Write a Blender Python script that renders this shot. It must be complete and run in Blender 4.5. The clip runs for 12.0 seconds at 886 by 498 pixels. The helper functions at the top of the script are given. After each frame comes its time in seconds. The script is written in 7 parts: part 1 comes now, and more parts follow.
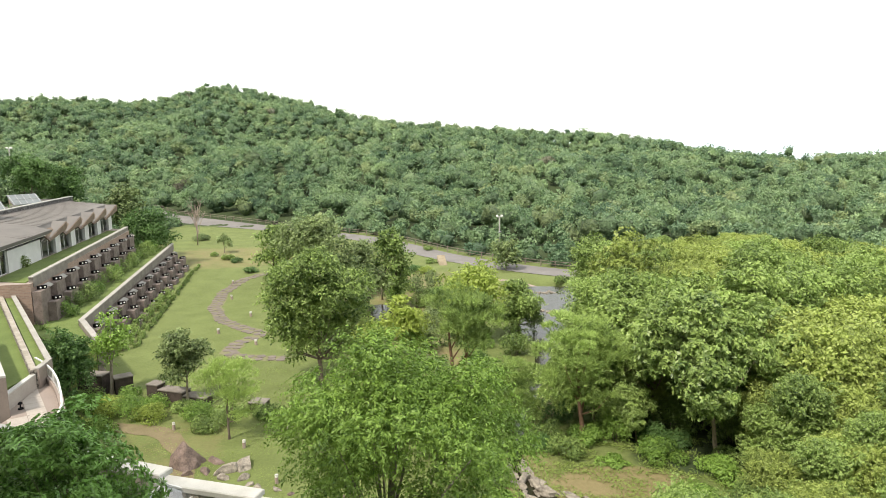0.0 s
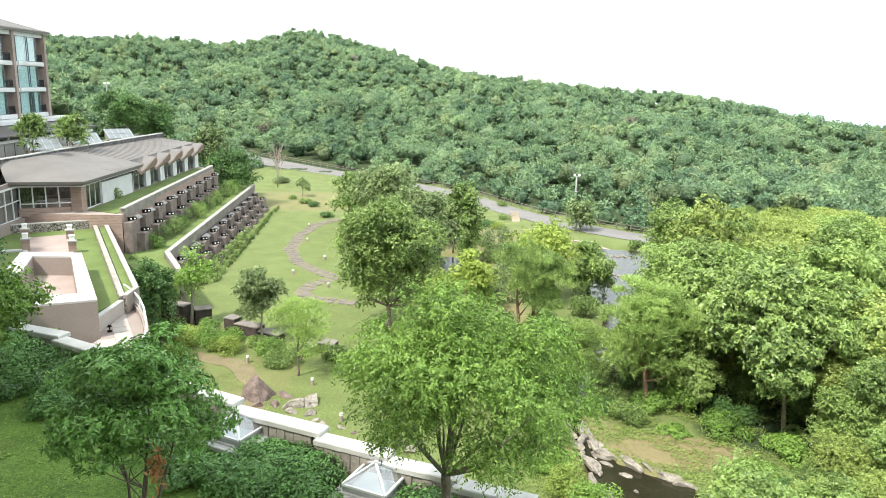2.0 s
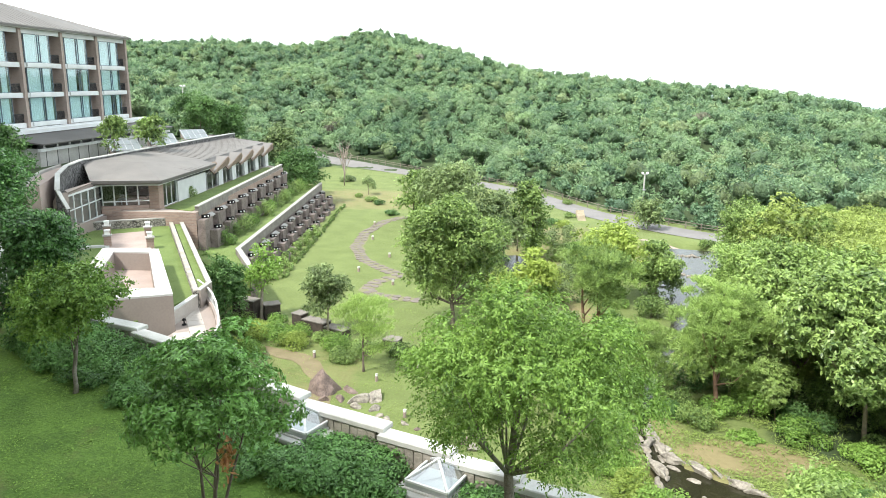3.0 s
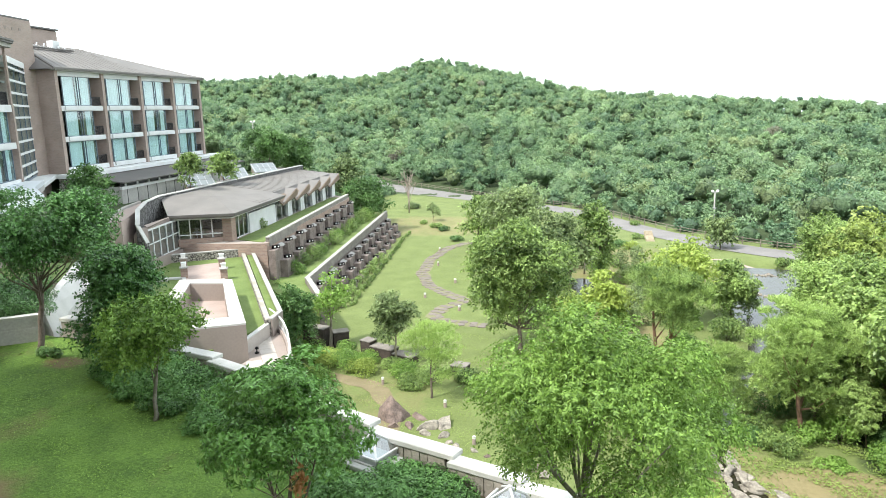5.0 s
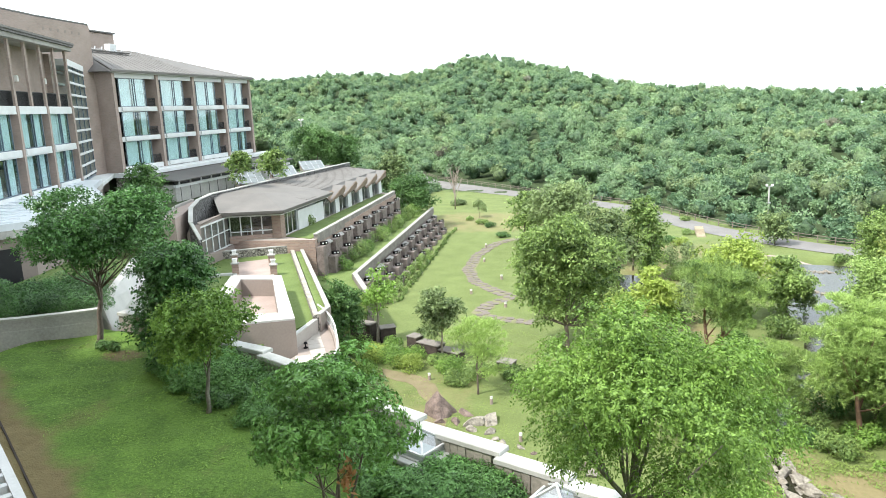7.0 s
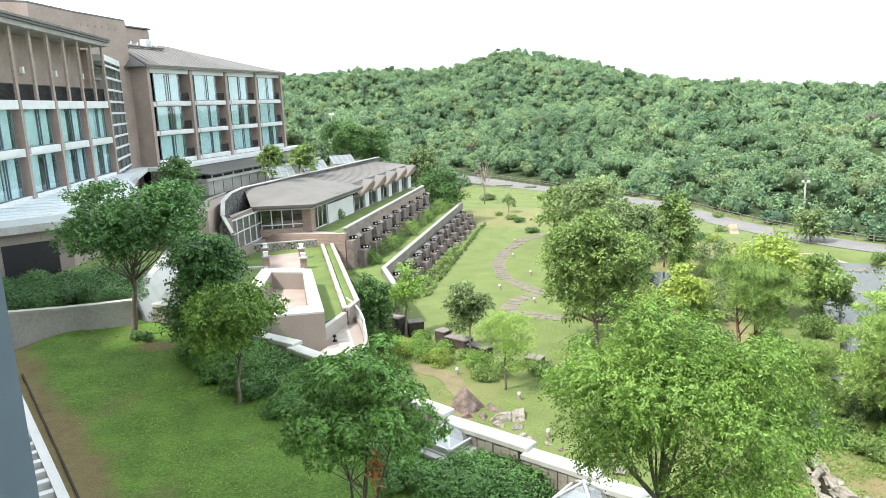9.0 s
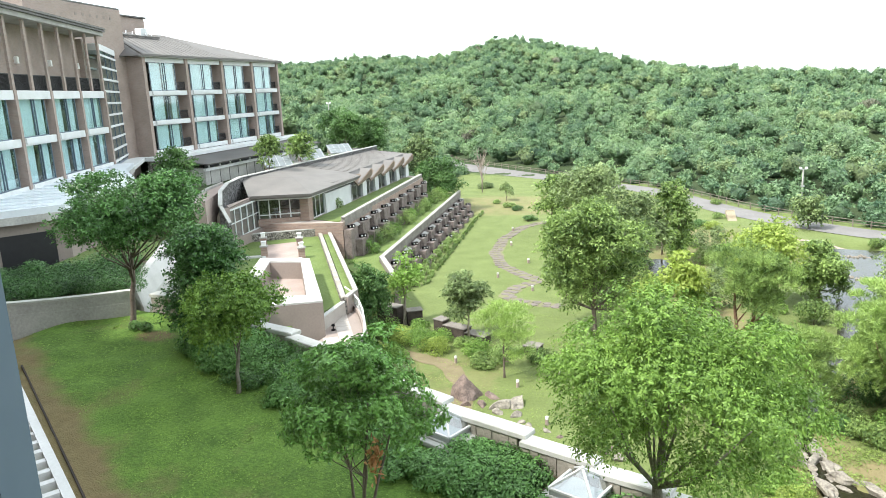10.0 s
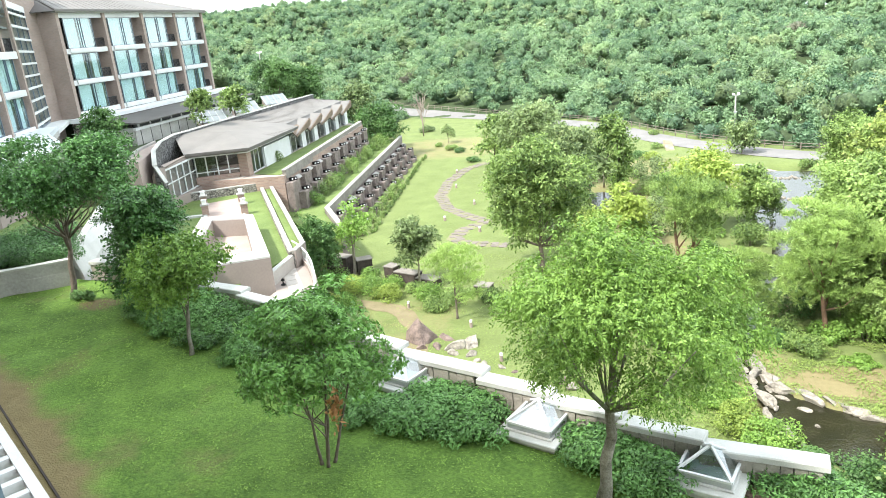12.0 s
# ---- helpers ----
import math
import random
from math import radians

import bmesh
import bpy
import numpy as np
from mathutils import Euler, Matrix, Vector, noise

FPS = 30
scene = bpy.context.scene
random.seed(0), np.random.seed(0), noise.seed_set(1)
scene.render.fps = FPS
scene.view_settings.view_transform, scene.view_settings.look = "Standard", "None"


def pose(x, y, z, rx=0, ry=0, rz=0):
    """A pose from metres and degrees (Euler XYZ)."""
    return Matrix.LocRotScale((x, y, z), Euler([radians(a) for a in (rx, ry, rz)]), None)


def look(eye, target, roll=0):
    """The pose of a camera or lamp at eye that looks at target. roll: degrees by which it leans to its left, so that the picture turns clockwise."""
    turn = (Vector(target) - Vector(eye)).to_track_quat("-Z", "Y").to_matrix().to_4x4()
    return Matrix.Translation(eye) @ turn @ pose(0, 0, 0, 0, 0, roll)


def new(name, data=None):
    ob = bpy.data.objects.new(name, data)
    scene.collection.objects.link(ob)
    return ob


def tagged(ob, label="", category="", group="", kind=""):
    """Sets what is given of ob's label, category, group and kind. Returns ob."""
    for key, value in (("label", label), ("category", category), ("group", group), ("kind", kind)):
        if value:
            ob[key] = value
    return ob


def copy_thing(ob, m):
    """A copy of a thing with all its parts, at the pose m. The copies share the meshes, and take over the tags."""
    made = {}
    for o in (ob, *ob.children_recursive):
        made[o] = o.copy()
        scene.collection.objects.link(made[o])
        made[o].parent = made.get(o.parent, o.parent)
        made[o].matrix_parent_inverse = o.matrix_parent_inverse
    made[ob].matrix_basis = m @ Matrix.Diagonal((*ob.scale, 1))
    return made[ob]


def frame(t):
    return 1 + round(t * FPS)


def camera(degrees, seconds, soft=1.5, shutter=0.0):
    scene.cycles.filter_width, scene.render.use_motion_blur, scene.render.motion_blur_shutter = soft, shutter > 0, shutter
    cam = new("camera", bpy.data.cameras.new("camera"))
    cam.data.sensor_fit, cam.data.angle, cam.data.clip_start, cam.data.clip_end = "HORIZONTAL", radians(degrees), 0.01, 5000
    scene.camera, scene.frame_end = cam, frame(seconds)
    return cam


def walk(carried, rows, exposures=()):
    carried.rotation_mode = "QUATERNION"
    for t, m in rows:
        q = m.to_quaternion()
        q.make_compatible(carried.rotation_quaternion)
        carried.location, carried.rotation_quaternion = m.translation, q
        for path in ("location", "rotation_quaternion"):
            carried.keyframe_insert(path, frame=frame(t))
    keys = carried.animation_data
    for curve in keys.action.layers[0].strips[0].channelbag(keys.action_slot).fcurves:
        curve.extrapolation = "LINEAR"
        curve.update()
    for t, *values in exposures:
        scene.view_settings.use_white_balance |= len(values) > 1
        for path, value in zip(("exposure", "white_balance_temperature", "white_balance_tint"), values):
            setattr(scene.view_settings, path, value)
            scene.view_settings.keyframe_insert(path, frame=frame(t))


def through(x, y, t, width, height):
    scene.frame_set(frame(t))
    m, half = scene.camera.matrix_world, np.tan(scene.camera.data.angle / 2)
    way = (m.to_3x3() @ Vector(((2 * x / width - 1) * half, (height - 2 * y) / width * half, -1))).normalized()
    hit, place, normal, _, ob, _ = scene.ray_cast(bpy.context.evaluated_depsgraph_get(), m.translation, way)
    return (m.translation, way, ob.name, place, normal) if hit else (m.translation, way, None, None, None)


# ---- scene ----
EXPOSURES = [(0, 0.4, 7300, 12), (1.3, 0.64, 7300, 12), (2.2, 0.94, 6600, 8), (9.8, 0.98, 6500, 8), (12, 1.38, 6500, 8)]
cam = camera(63.77, 12.0, soft=0.75)
EYE = (0.0, 0.0, 20.0)
walk(cam, [
    (0, pose(*EYE, 80.714, 0.709, -0.165)),
    (0.5, pose(*EYE, 79.284, 0.095, 0.573)),
    (1, pose(*EYE, 78.587, -0.649, 1.559)),
    (1.5, pose(*EYE, 77.974, -1.482, 3.383)),
    (2, pose(*EYE, 76.991, -1.782, 6.249)),
    (2.5, pose(*EYE, 76.728, -1.544, 8.977)),
    (3, pose(*EYE, 76.722, -0.972, 11.341)),
    (5, pose(*EYE, 78.773, 1.464, 16.184)),
    (5.5, pose(*EYE, 78.782, 1.775, 17.141)),
    (6, pose(*EYE, 78.740, 1.987, 18.076)),
    (6.5, pose(*EYE, 78.648, 2.117, 18.914)),
    (7, pose(*EYE, 78.592, 2.251, 19.810)),
    (9, pose(*EYE, 78.268, 2.255, 22.175)),
    (9.5, pose(*EYE, 78.094, 2.281, 22.187)),
    (10, pose(*EYE, 77.341, 2.537, 21.956)),
    (10.5, pose(*EYE, 76.211, 3.197, 21.450)),
    (11, pose(*EYE, 74.873, 4.010, 20.523)),
    (11.5, pose(*EYE, 73.614, 4.652, 18.921)),
    (12, pose(*EYE, 72.594, 5.130, 16.852)),
], exposures=EXPOSURES)

# ---- sky and sun ----
SUN_AZ, SUN_EL = radians(-140), radians(55)      # clockwise from +y, above the horizon
world = bpy.data.worlds.new("world")
scene.world = world
world.use_nodes = True
wn, wl = world.node_tree.nodes, world.node_tree.links
sky = wn.new("ShaderNodeTexSky")
sky.sky_type = "NISHITA"
sky.sun_disc = False
sky.sun_elevation, sky.sun_rotation = SUN_EL, SUN_AZ
sky.air_density, sky.dust_density, sky.ozone_density = 1.0, 1.5, 1.0
haze = wn.new("ShaderNodeMixRGB")                # a thin even veil of high cloud
haze.inputs[0].default_value = 0.7
haze.inputs[2].default_value = (9.6, 10.4, 10.8, 1)
wl.new(sky.outputs[0], haze.inputs[1])
wl.new(haze.outputs[0], wn["Background"].inputs[0])
wn["Background"].inputs[1].default_value = 0.14
sun = new("sun", bpy.data.lights.new("sun", "SUN"))
sun.data.energy, sun.data.angle, sun.data.color = 3.5, radians(5), (1.0, 0.96, 0.9)
sun_way = Vector((math.sin(SUN_AZ) * math.cos(SUN_EL), math.cos(SUN_AZ) * math.cos(SUN_EL), math.sin(SUN_EL)))
sun.matrix_world = look(sun_way * 200, (0, 0, 0))


# ---- materials ----
def material(name, base, rough=0.8, second=None, scale=2.0, fine=None, bump=0.0, bump_scale=30.0, metal=0.0, coords="Object", spec=0.4, grain=0.6, low=0.42, high=0.95):
    """A surface whose colour wanders between two tones at a large and a fine scale, with fine relief."""
    m = bpy.data.materials.new(name)
    m.use_nodes = True
    n, l = m.node_tree.nodes, m.node_tree.links
    b = n["Principled BSDF"]
    b.inputs["Roughness"].default_value, b.inputs["Metallic"].default_value = rough, metal
    b.inputs["Specular IOR Level"].default_value = spec
    tc = n.new("ShaderNodeTexCoord")
    big, small = n.new("ShaderNodeTexNoise"), n.new("ShaderNodeTexNoise")
    big.inputs["Scale"].default_value, big.inputs["Detail"].default_value = scale, 6
    small.inputs["Scale"].default_value, small.inputs["Detail"].default_value = fine or scale * 12, 4
    for t in (big, small):
        l.new(tc.outputs[coords], t.inputs["Vector"])
    add = n.new("ShaderNodeMath")
    add.operation = "ADD"
    half = n.new("ShaderNodeMath")
    half.operation = "MULTIPLY_ADD"
    half.inputs[1].default_value, half.inputs[2].default_value = grain, 0.2 - grain / 2
    l.new(small.outputs[0], half.inputs[0])
    l.new(big.outputs[0], add.inputs[0])
    l.new(half.outputs[0], add.inputs[1])
    ramp = n.new("ShaderNodeValToRGB")
    second = second or tuple(c * 0.75 for c in base)
    ramp.color_ramp.elements[0].position, ramp.color_ramp.elements[1].position = low, high
    ramp.color_ramp.elements[0].color, ramp.color_ramp.elements[1].color = (*second, 1), (*base, 1)
    l.new(add.outputs[0], ramp.inputs[0])
    l.new(ramp.outputs[0], b.inputs["Base Color"])
    if bump:
        fx = n.new("ShaderNodeTexNoise")
        fx.inputs["Scale"].default_value, fx.inputs["Detail"].default_value = bump_scale, 5
        l.new(tc.outputs[coords], fx.inputs["Vector"])
        bp = n.new("ShaderNodeBump")
        bp.inputs["Strength"].default_value, bp.inputs["Distance"].default_value = bump, 0.05
        l.new(fx.outputs[0], bp.inputs["Height"])
        l.new(bp.outputs[0], b.inputs["Normal"])
    return m


def foliage(name, dark, light, through=0.35, rough=0.5, far=False):
    """Leaves: tone by the plant's own tint and by the single leaf; part of the light passes through."""
    m = bpy.data.materials.new(name)
    m.use_nodes = True
    n, l = m.node_tree.nodes, m.node_tree.links
    b = n["Principled BSDF"]
    b.inputs["Roughness"].default_value, b.inputs["Specular IOR Level"].default_value = rough, 0.35
    tint = n.new("ShaderNodeAttribute")
    tint.attribute_name = "tint"
    geo = n.new("ShaderNodeNewGeometry")
    mixv = n.new("ShaderNodeMath")
    mixv.operation = "MULTIPLY_ADD"
    mixv.inputs[1].default_value = 0.25 if far else 0.5
    l.new(geo.outputs["Random Per Island"], mixv.inputs[0])
    info, own = n.new("ShaderNodeObjectInfo"), n.new("ShaderNodeMath")
    own.operation = "MULTIPLY_ADD"
    own.inputs[1].default_value = 0.0 if far else 0.3
    l.new(info.outputs["Random"], own.inputs[0])
    l.new(tint.outputs["Fac"], own.inputs[2])
    l.new(own.outputs[0], mixv.inputs[2])
    ramp = n.new("ShaderNodeValToRGB")
    ramp.color_ramp.elements[0].position, ramp.color_ramp.elements[1].position = 0.1, 1.25 / 1.3
    ramp.color_ramp.elements[0].color, ramp.color_ramp.elements[1].color = (*dark, 1), (*light, 1)
    l.new(mixv.outputs[0], ramp.inputs[0])
    l.new(ramp.outputs[0], b.inputs["Base Color"])
    tr, mix = n.new("ShaderNodeBsdfTranslucent"), n.new("ShaderNodeMixShader")
    l.new(ramp.outputs[0], tr.inputs[0])
    mix.inputs[0].default_value = through
    l.new(b.outputs[0], mix.inputs[1])
    l.new(tr.outputs[0], mix.inputs[2])
    l.new(mix.outputs[0], n["Material Output"].inputs[0])
    return m


def brickwork(name, a, b2, mortar, width, height, gap=0.01, bump=0.5):
    """Fine bonded masonry, for walls too far away for single bricks."""
    m = material(name, a, 0.9)
    n, l = m.node_tree.nodes, m.node_tree.links
    bsdf = n["Principled BSDF"]
    tc, mp = n.new("ShaderNodeTexCoord"), n.new("ShaderNodeMapping")
    br = n.new("ShaderNodeTexBrick")
    br.inputs["Color1"].default_value, br.inputs["Color2"].default_value, br.inputs["Mortar"].default_value = (*a, 1), (*b2, 1), (*mortar, 1)
    br.inputs["Scale"].default_value, br.inputs["Brick Width"].default_value, br.inputs["Row Height"].default_value, br.inputs["Mortar Size"].default_value = 1.0, width, height, gap
    # masonry runs along the wall and up: x + y across, z up
    sep, com, ad = n.new("ShaderNodeSeparateXYZ"), n.new("ShaderNodeCombineXYZ"), n.new("ShaderNodeMath")
    ad.operation = "ADD"
    l.new(tc.outputs["Object"], sep.inputs[0])
    l.new(sep.outputs[0], ad.inputs[0])
    l.new(sep.outputs[1], ad.inputs[1])
    l.new(ad.outputs[0], com.inputs[0])
    l.new(sep.outputs[2], com.inputs[1])
    l.new(com.outputs[0], br.inputs["Vector"])
    stain = n.new("ShaderNodeTexNoise")
    stain.inputs["Scale"].default_value, stain.inputs["Detail"].default_value = 0.5, 8
    l.new(tc.outputs["Object"], stain.inputs["Vector"])
    mul = n.new("ShaderNodeMixRGB")
    mul.blend_type, mul.inputs[0].default_value = "MULTIPLY", 0.45
    l.new(br.outputs[0], mul.inputs[1])
    l.new(stain.outputs["Fac"], mul.inputs[2])
    l.new(mul.outputs[0], bsdf.inputs["Base Color"])
    bp = n.new("ShaderNodeBump")
    bp.inputs["Strength"].default_value, bp.inputs["Distance"].default_value = bump, 0.01
    l.new(br.outputs["Fac"], bp.inputs["Height"])
    bp.invert = True
    l.new(bp.outputs[0], bsdf.inputs["Normal"])
    return m


def rubble(name, pale, dark, joint, size):
    """Walling of uneven stones, each with a tone of its own, and deep joints."""
    m = material(name, pale, 0.95, dark, 3.0, 30, 0.4, 20)
    n, l = m.node_tree.nodes, m.node_tree.links
    b = n["Principled BSDF"]
    tc = [q for q in n if q.type == "TEX_COORD"][0]
    cell, edge = n.new("ShaderNodeTexVoronoi"), n.new("ShaderNodeTexVoronoi")
    edge.feature = "DISTANCE_TO_EDGE"
    for q in (cell, edge):
        q.inputs["Scale"].default_value = 1 / size
        l.new(tc.outputs["Object"], q.inputs["Vector"])
    stone, mul, cut, fin = n.new("ShaderNodeMixRGB"), n.new("ShaderNodeMixRGB"), n.new("ShaderNodeMapRange"), n.new("ShaderNodeMixRGB")
    stone.inputs[1].default_value, stone.inputs[2].default_value = (*dark, 1), (*pale, 1)
    sep = n.new("ShaderNodeSeparateColor")
    l.new(cell.outputs["Color"], sep.inputs[0])
    l.new(sep.outputs[0], stone.inputs[0])
    mul.inputs[0].default_value = 0.5
    l.new(stone.outputs[0], mul.inputs[1])
    l.new(b.inputs["Base Color"].links[0].from_socket, mul.inputs[2])
    cut.inputs[1].default_value, cut.inputs[2].default_value = 0.02, 0.12
    l.new(edge.outputs["Distance"], cut.inputs[0])
    fin.inputs[1].default_value = (*joint, 1)
    l.new(cut.outputs[0], fin.inputs[0])
    l.new(mul.outputs[0], fin.inputs[2])
    l.new(fin.outputs[0], b.inputs["Base Color"])
    bp = n.new("ShaderNodeBump")
    bp.inputs["Strength"].default_value, bp.inputs["Distance"].default_value = 0.8, 0.05
    l.new(cut.outputs[0], bp.inputs["Height"])
    l.new(bp.outputs[0], b.inputs["Normal"])
    return m


def pane_glass(name, tone, clear=0.7):
    """Window glass: a part mirror, else see-through with a faint tone."""
    m = bpy.data.materials.new(name)
    m.use_nodes = True
    n, l = m.node_tree.nodes, m.node_tree.links
    gl, tp, mix = n.new("ShaderNodeBsdfGlossy"), n.new("ShaderNodeBsdfTransparent"), n.new("ShaderNodeMixShader")
    gl.inputs["Roughness"].default_value = 0.03
    tp.inputs[0].default_value = (*tone, 1)
    mix.inputs[0].default_value = 1 - clear
    l.new(tp.outputs[0], mix.inputs[1])
    l.new(gl.outputs[0], mix.inputs[2])
    l.new(mix.outputs[0], n["Material Output"].inputs[0])
    return m


M_BRICK = brickwork("brown_brick", (0.45, 0.345, 0.295), (0.37, 0.285, 0.245), (0.45, 0.4, 0.36), 0.23, 0.075, 0.008)
M_BRICK_PALE = brickwork("rose_brick", (0.42, 0.3, 0.24), (0.33, 0.23, 0.185), (0.4, 0.34, 0.3), 0.4, 0.15, 0.012)
M_COPING = material("grey_coping", (0.39, 0.38, 0.355), 0.85, (0.25, 0.24, 0.22), 0.8, 14, 0.2)
M_WHITE = material("white_paint", (0.66, 0.67, 0.67), 0.6, (0.53, 0.54, 0.53), 0.8, 14, 0.1)
M_RIM = material("off_white_paint", (0.5, 0.49, 0.47), 0.7, (0.38, 0.37, 0.355), 0.7, 16, 0.1)
M_WHITE_METAL = material("white_metal_roof", (0.72, 0.75, 0.78), 0.35, (0.6, 0.64, 0.68), 0.3, 6)
M_CONCRETE = material("pale_concrete", (0.5, 0.49, 0.46), 0.9, (0.3, 0.29, 0.27), 0.5, 9, 0.25, 25)
M_CONCRETE_TAUPE = material("taupe_render", (0.3, 0.25, 0.22), 0.9, (0.24, 0.2, 0.18), 0.4, 8, 0.1, 30)
M_CAP = material("granite_cap", (0.53, 0.53, 0.505), 0.75, (0.36, 0.36, 0.33), 1.3, 30, 0.2, 60)
M_STONE = rubble("rubble_stone", (0.42, 0.39, 0.35), (0.16, 0.145, 0.125), (0.05, 0.045, 0.04), 0.26)
M_RUBBLE = rubble("dark_rubble_stone", (0.24, 0.235, 0.23), (0.05, 0.048, 0.047), (0.03, 0.028, 0.027), 0.42)
M_DARKSTONE = material("dark_stone", (0.24, 0.195, 0.175), 0.95, (0.1, 0.082, 0.074), 1.6, 12, 0.6, 10)
M_ROOF = material("grey_standing_seam_roof", (0.17, 0.158, 0.147), 0.7, (0.125, 0.117, 0.11), 0.5, 10)
M_ROOF_DARK = material("dark_roof", (0.11, 0.1, 0.095), 0.6, (0.08, 0.075, 0.07), 0.5, 8)
M_DARK = material("dark_metal", (0.025, 0.025, 0.027), 0.45, (0.018, 0.018, 0.02), 3)
M_STEEL = material("galvanised_steel", (0.55, 0.56, 0.57), 0.4, (0.4, 0.41, 0.42), 3, 30, metal=0.7)
M_ALU = material("blue_grey_aluminium", (0.12, 0.155, 0.195), 0.4, (0.09, 0.12, 0.155), 2, 20)
M_TILE = material("pink_paving", (0.37, 0.295, 0.26), 0.85, (0.29, 0.23, 0.205), 0.7, 6, 0.15)
M_PALE_PAVE = material("pale_paving", (0.44, 0.4, 0.36), 0.85, (0.33, 0.3, 0.27), 0.8, 10, 0.15)
M_ASPHALT = material("worn_asphalt", (0.2, 0.19, 0.185), 0.95, (0.14, 0.135, 0.13), 0.3, 5, 0.2)
M_WOOD = material("weathered_wood", (0.2, 0.15, 0.11), 0.85, (0.12, 0.09, 0.07), 3, 30, 0.3)
M_BARK = material("grey_bark", (0.19, 0.155, 0.125), 0.95, (0.09, 0.07, 0.055), 5, 26, 0.9, 14)
M_BARK_PALE = material("pale_bark", (0.4, 0.35, 0.29), 0.95, (0.24, 0.2, 0.16), 5, 26, 0.7, 14)
M_BARK_TAN = material("tan_bark", (0.3, 0.24, 0.17), 0.95, (0.16, 0.125, 0.09), 5, 26, 0.7, 14)
M_BARK_RED = material("reddish_pine_bark", (0.26, 0.15, 0.1), 0.95, (0.13, 0.075, 0.055), 5, 26, 0.9, 14)
M_BARK_LICHEN = material("lichened_grey_bark", (0.3, 0.28, 0.23), 0.95, (0.085, 0.07, 0.052), 4, 30, 0.9, 18)
M_ROCK = material("red_brown_boulder", (0.24, 0.18, 0.155), 0.95, (0.075, 0.058, 0.052), 1.8, 9, 0.8, 6)
M_FACING = material("weathered_facing_stone", (0.4, 0.37, 0.32), 0.95, (0.22, 0.2, 0.17), 1.6, 16, 0.5, 16)
M_ROCK_PALE = material("pale_river_stone", (0.34, 0.31, 0.26), 0.95, (0.12, 0.105, 0.09), 2.2, 9, 0.6, 7)
M_CURTAIN = material("pale_curtain", (0.78, 0.82, 0.81), 0.9, (0.62, 0.68, 0.68), 1.0, 8)
# the dimness of the interiors is put into this dark wall colour
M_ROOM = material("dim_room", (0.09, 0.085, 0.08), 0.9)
M_GLASS = pane_glass("window_glass", (0.88, 0.96, 0.97), 0.88)
M_GLASS_DARK = pane_glass("door_glass", (0.72, 0.79, 0.79), 0.86)
M_SKYGLASS = pane_glass("skylight_glass", (0.72, 0.8, 0.82), 0.68)
M_WELL = material("grey_skylight_well", (0.42, 0.46, 0.47), 0.8, (0.33, 0.37, 0.38), 2.0, 14)
M_LAMP = material("milky_lamp_glass", (0.8, 0.8, 0.77), 0.3, (0.75, 0.75, 0.72), 2)
M_PANEL = material("wired_roof_glass", (0.2, 0.225, 0.235), 0.5, (0.15, 0.17, 0.18), 1.0, spec=0.25)
M_MULCH = material("bark_mulch", (0.17, 0.12, 0.09), 0.98, (0.08, 0.055, 0.04), 3, 24, 0.8, 20)
M_LAMPBOX = material("matt_black_metal", (0.016, 0.015, 0.015), 0.9, (0.01, 0.01, 0.01), 3, spec=0.1)
M_PLANTER = material("dark_planter_stone", (0.09, 0.07, 0.06), 0.95, (0.035, 0.028, 0.025), 2.2, 14, 0.6, 10)
M_LINE = material("dark_gutter", (0.05, 0.04, 0.035), 0.9)

L_NEAR = foliage("dark_glossy_leaves", (0.006, 0.03, 0.006), (0.2, 0.4, 0.09), 0.12, 0.33)
L_LIME = foliage("light_green_leaves", (0.03, 0.085, 0.01), (0.25, 0.41, 0.08), 0.24)
L_DEEP = foliage("deep_green_leaves", (0.008, 0.036, 0.009), (0.13, 0.29, 0.075), 0.15, 0.35)
L_WOOD = foliage("olive_green_leaves", (0.04, 0.075, 0.016), (0.37, 0.46, 0.125), 0.3)
L_BROAD = foliage("blue_green_broad_leaves", (0.02, 0.065, 0.014), (0.34, 0.47, 0.14), 0.25, 0.4)
L_MID = foliage("green_leaves", (0.022, 0.062, 0.014), (0.32, 0.45, 0.13), 0.28)
L_YELLOW = foliage("yellow_green_leaves", (0.085, 0.15, 0.026), (0.4, 0.5, 0.115), 0.4)
L_GREY = foliage("grey_green_leaves", (0.03, 0.06, 0.022), (0.28, 0.37, 0.15), 0.28)
L_PINE = foliage("pine_needles", (0.02, 0.065, 0.016), (0.36, 0.5, 0.14), 0.25)
L_DARK = foliage("dark_green_leaves", (0.024, 0.07, 0.02), (0.14, 0.26, 0.075), 0.3)
# distance haze is put into the far leaf colours: paler, less saturated
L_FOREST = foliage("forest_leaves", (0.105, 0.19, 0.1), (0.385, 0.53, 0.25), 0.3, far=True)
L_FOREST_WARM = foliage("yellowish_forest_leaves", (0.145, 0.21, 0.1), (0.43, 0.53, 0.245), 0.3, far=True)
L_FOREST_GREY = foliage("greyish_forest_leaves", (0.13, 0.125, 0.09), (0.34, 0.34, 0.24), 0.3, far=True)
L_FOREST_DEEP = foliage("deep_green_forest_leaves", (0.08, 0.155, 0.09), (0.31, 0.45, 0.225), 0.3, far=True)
L_RUST = foliage("withered_leaves", (0.34, 0.15, 0.06), (0.6, 0.32, 0.15), 0.3)
L_JUNIPER = foliage("juniper_needles", (0.008, 0.036, 0.008), (0.17, 0.35, 0.09), 0.12)
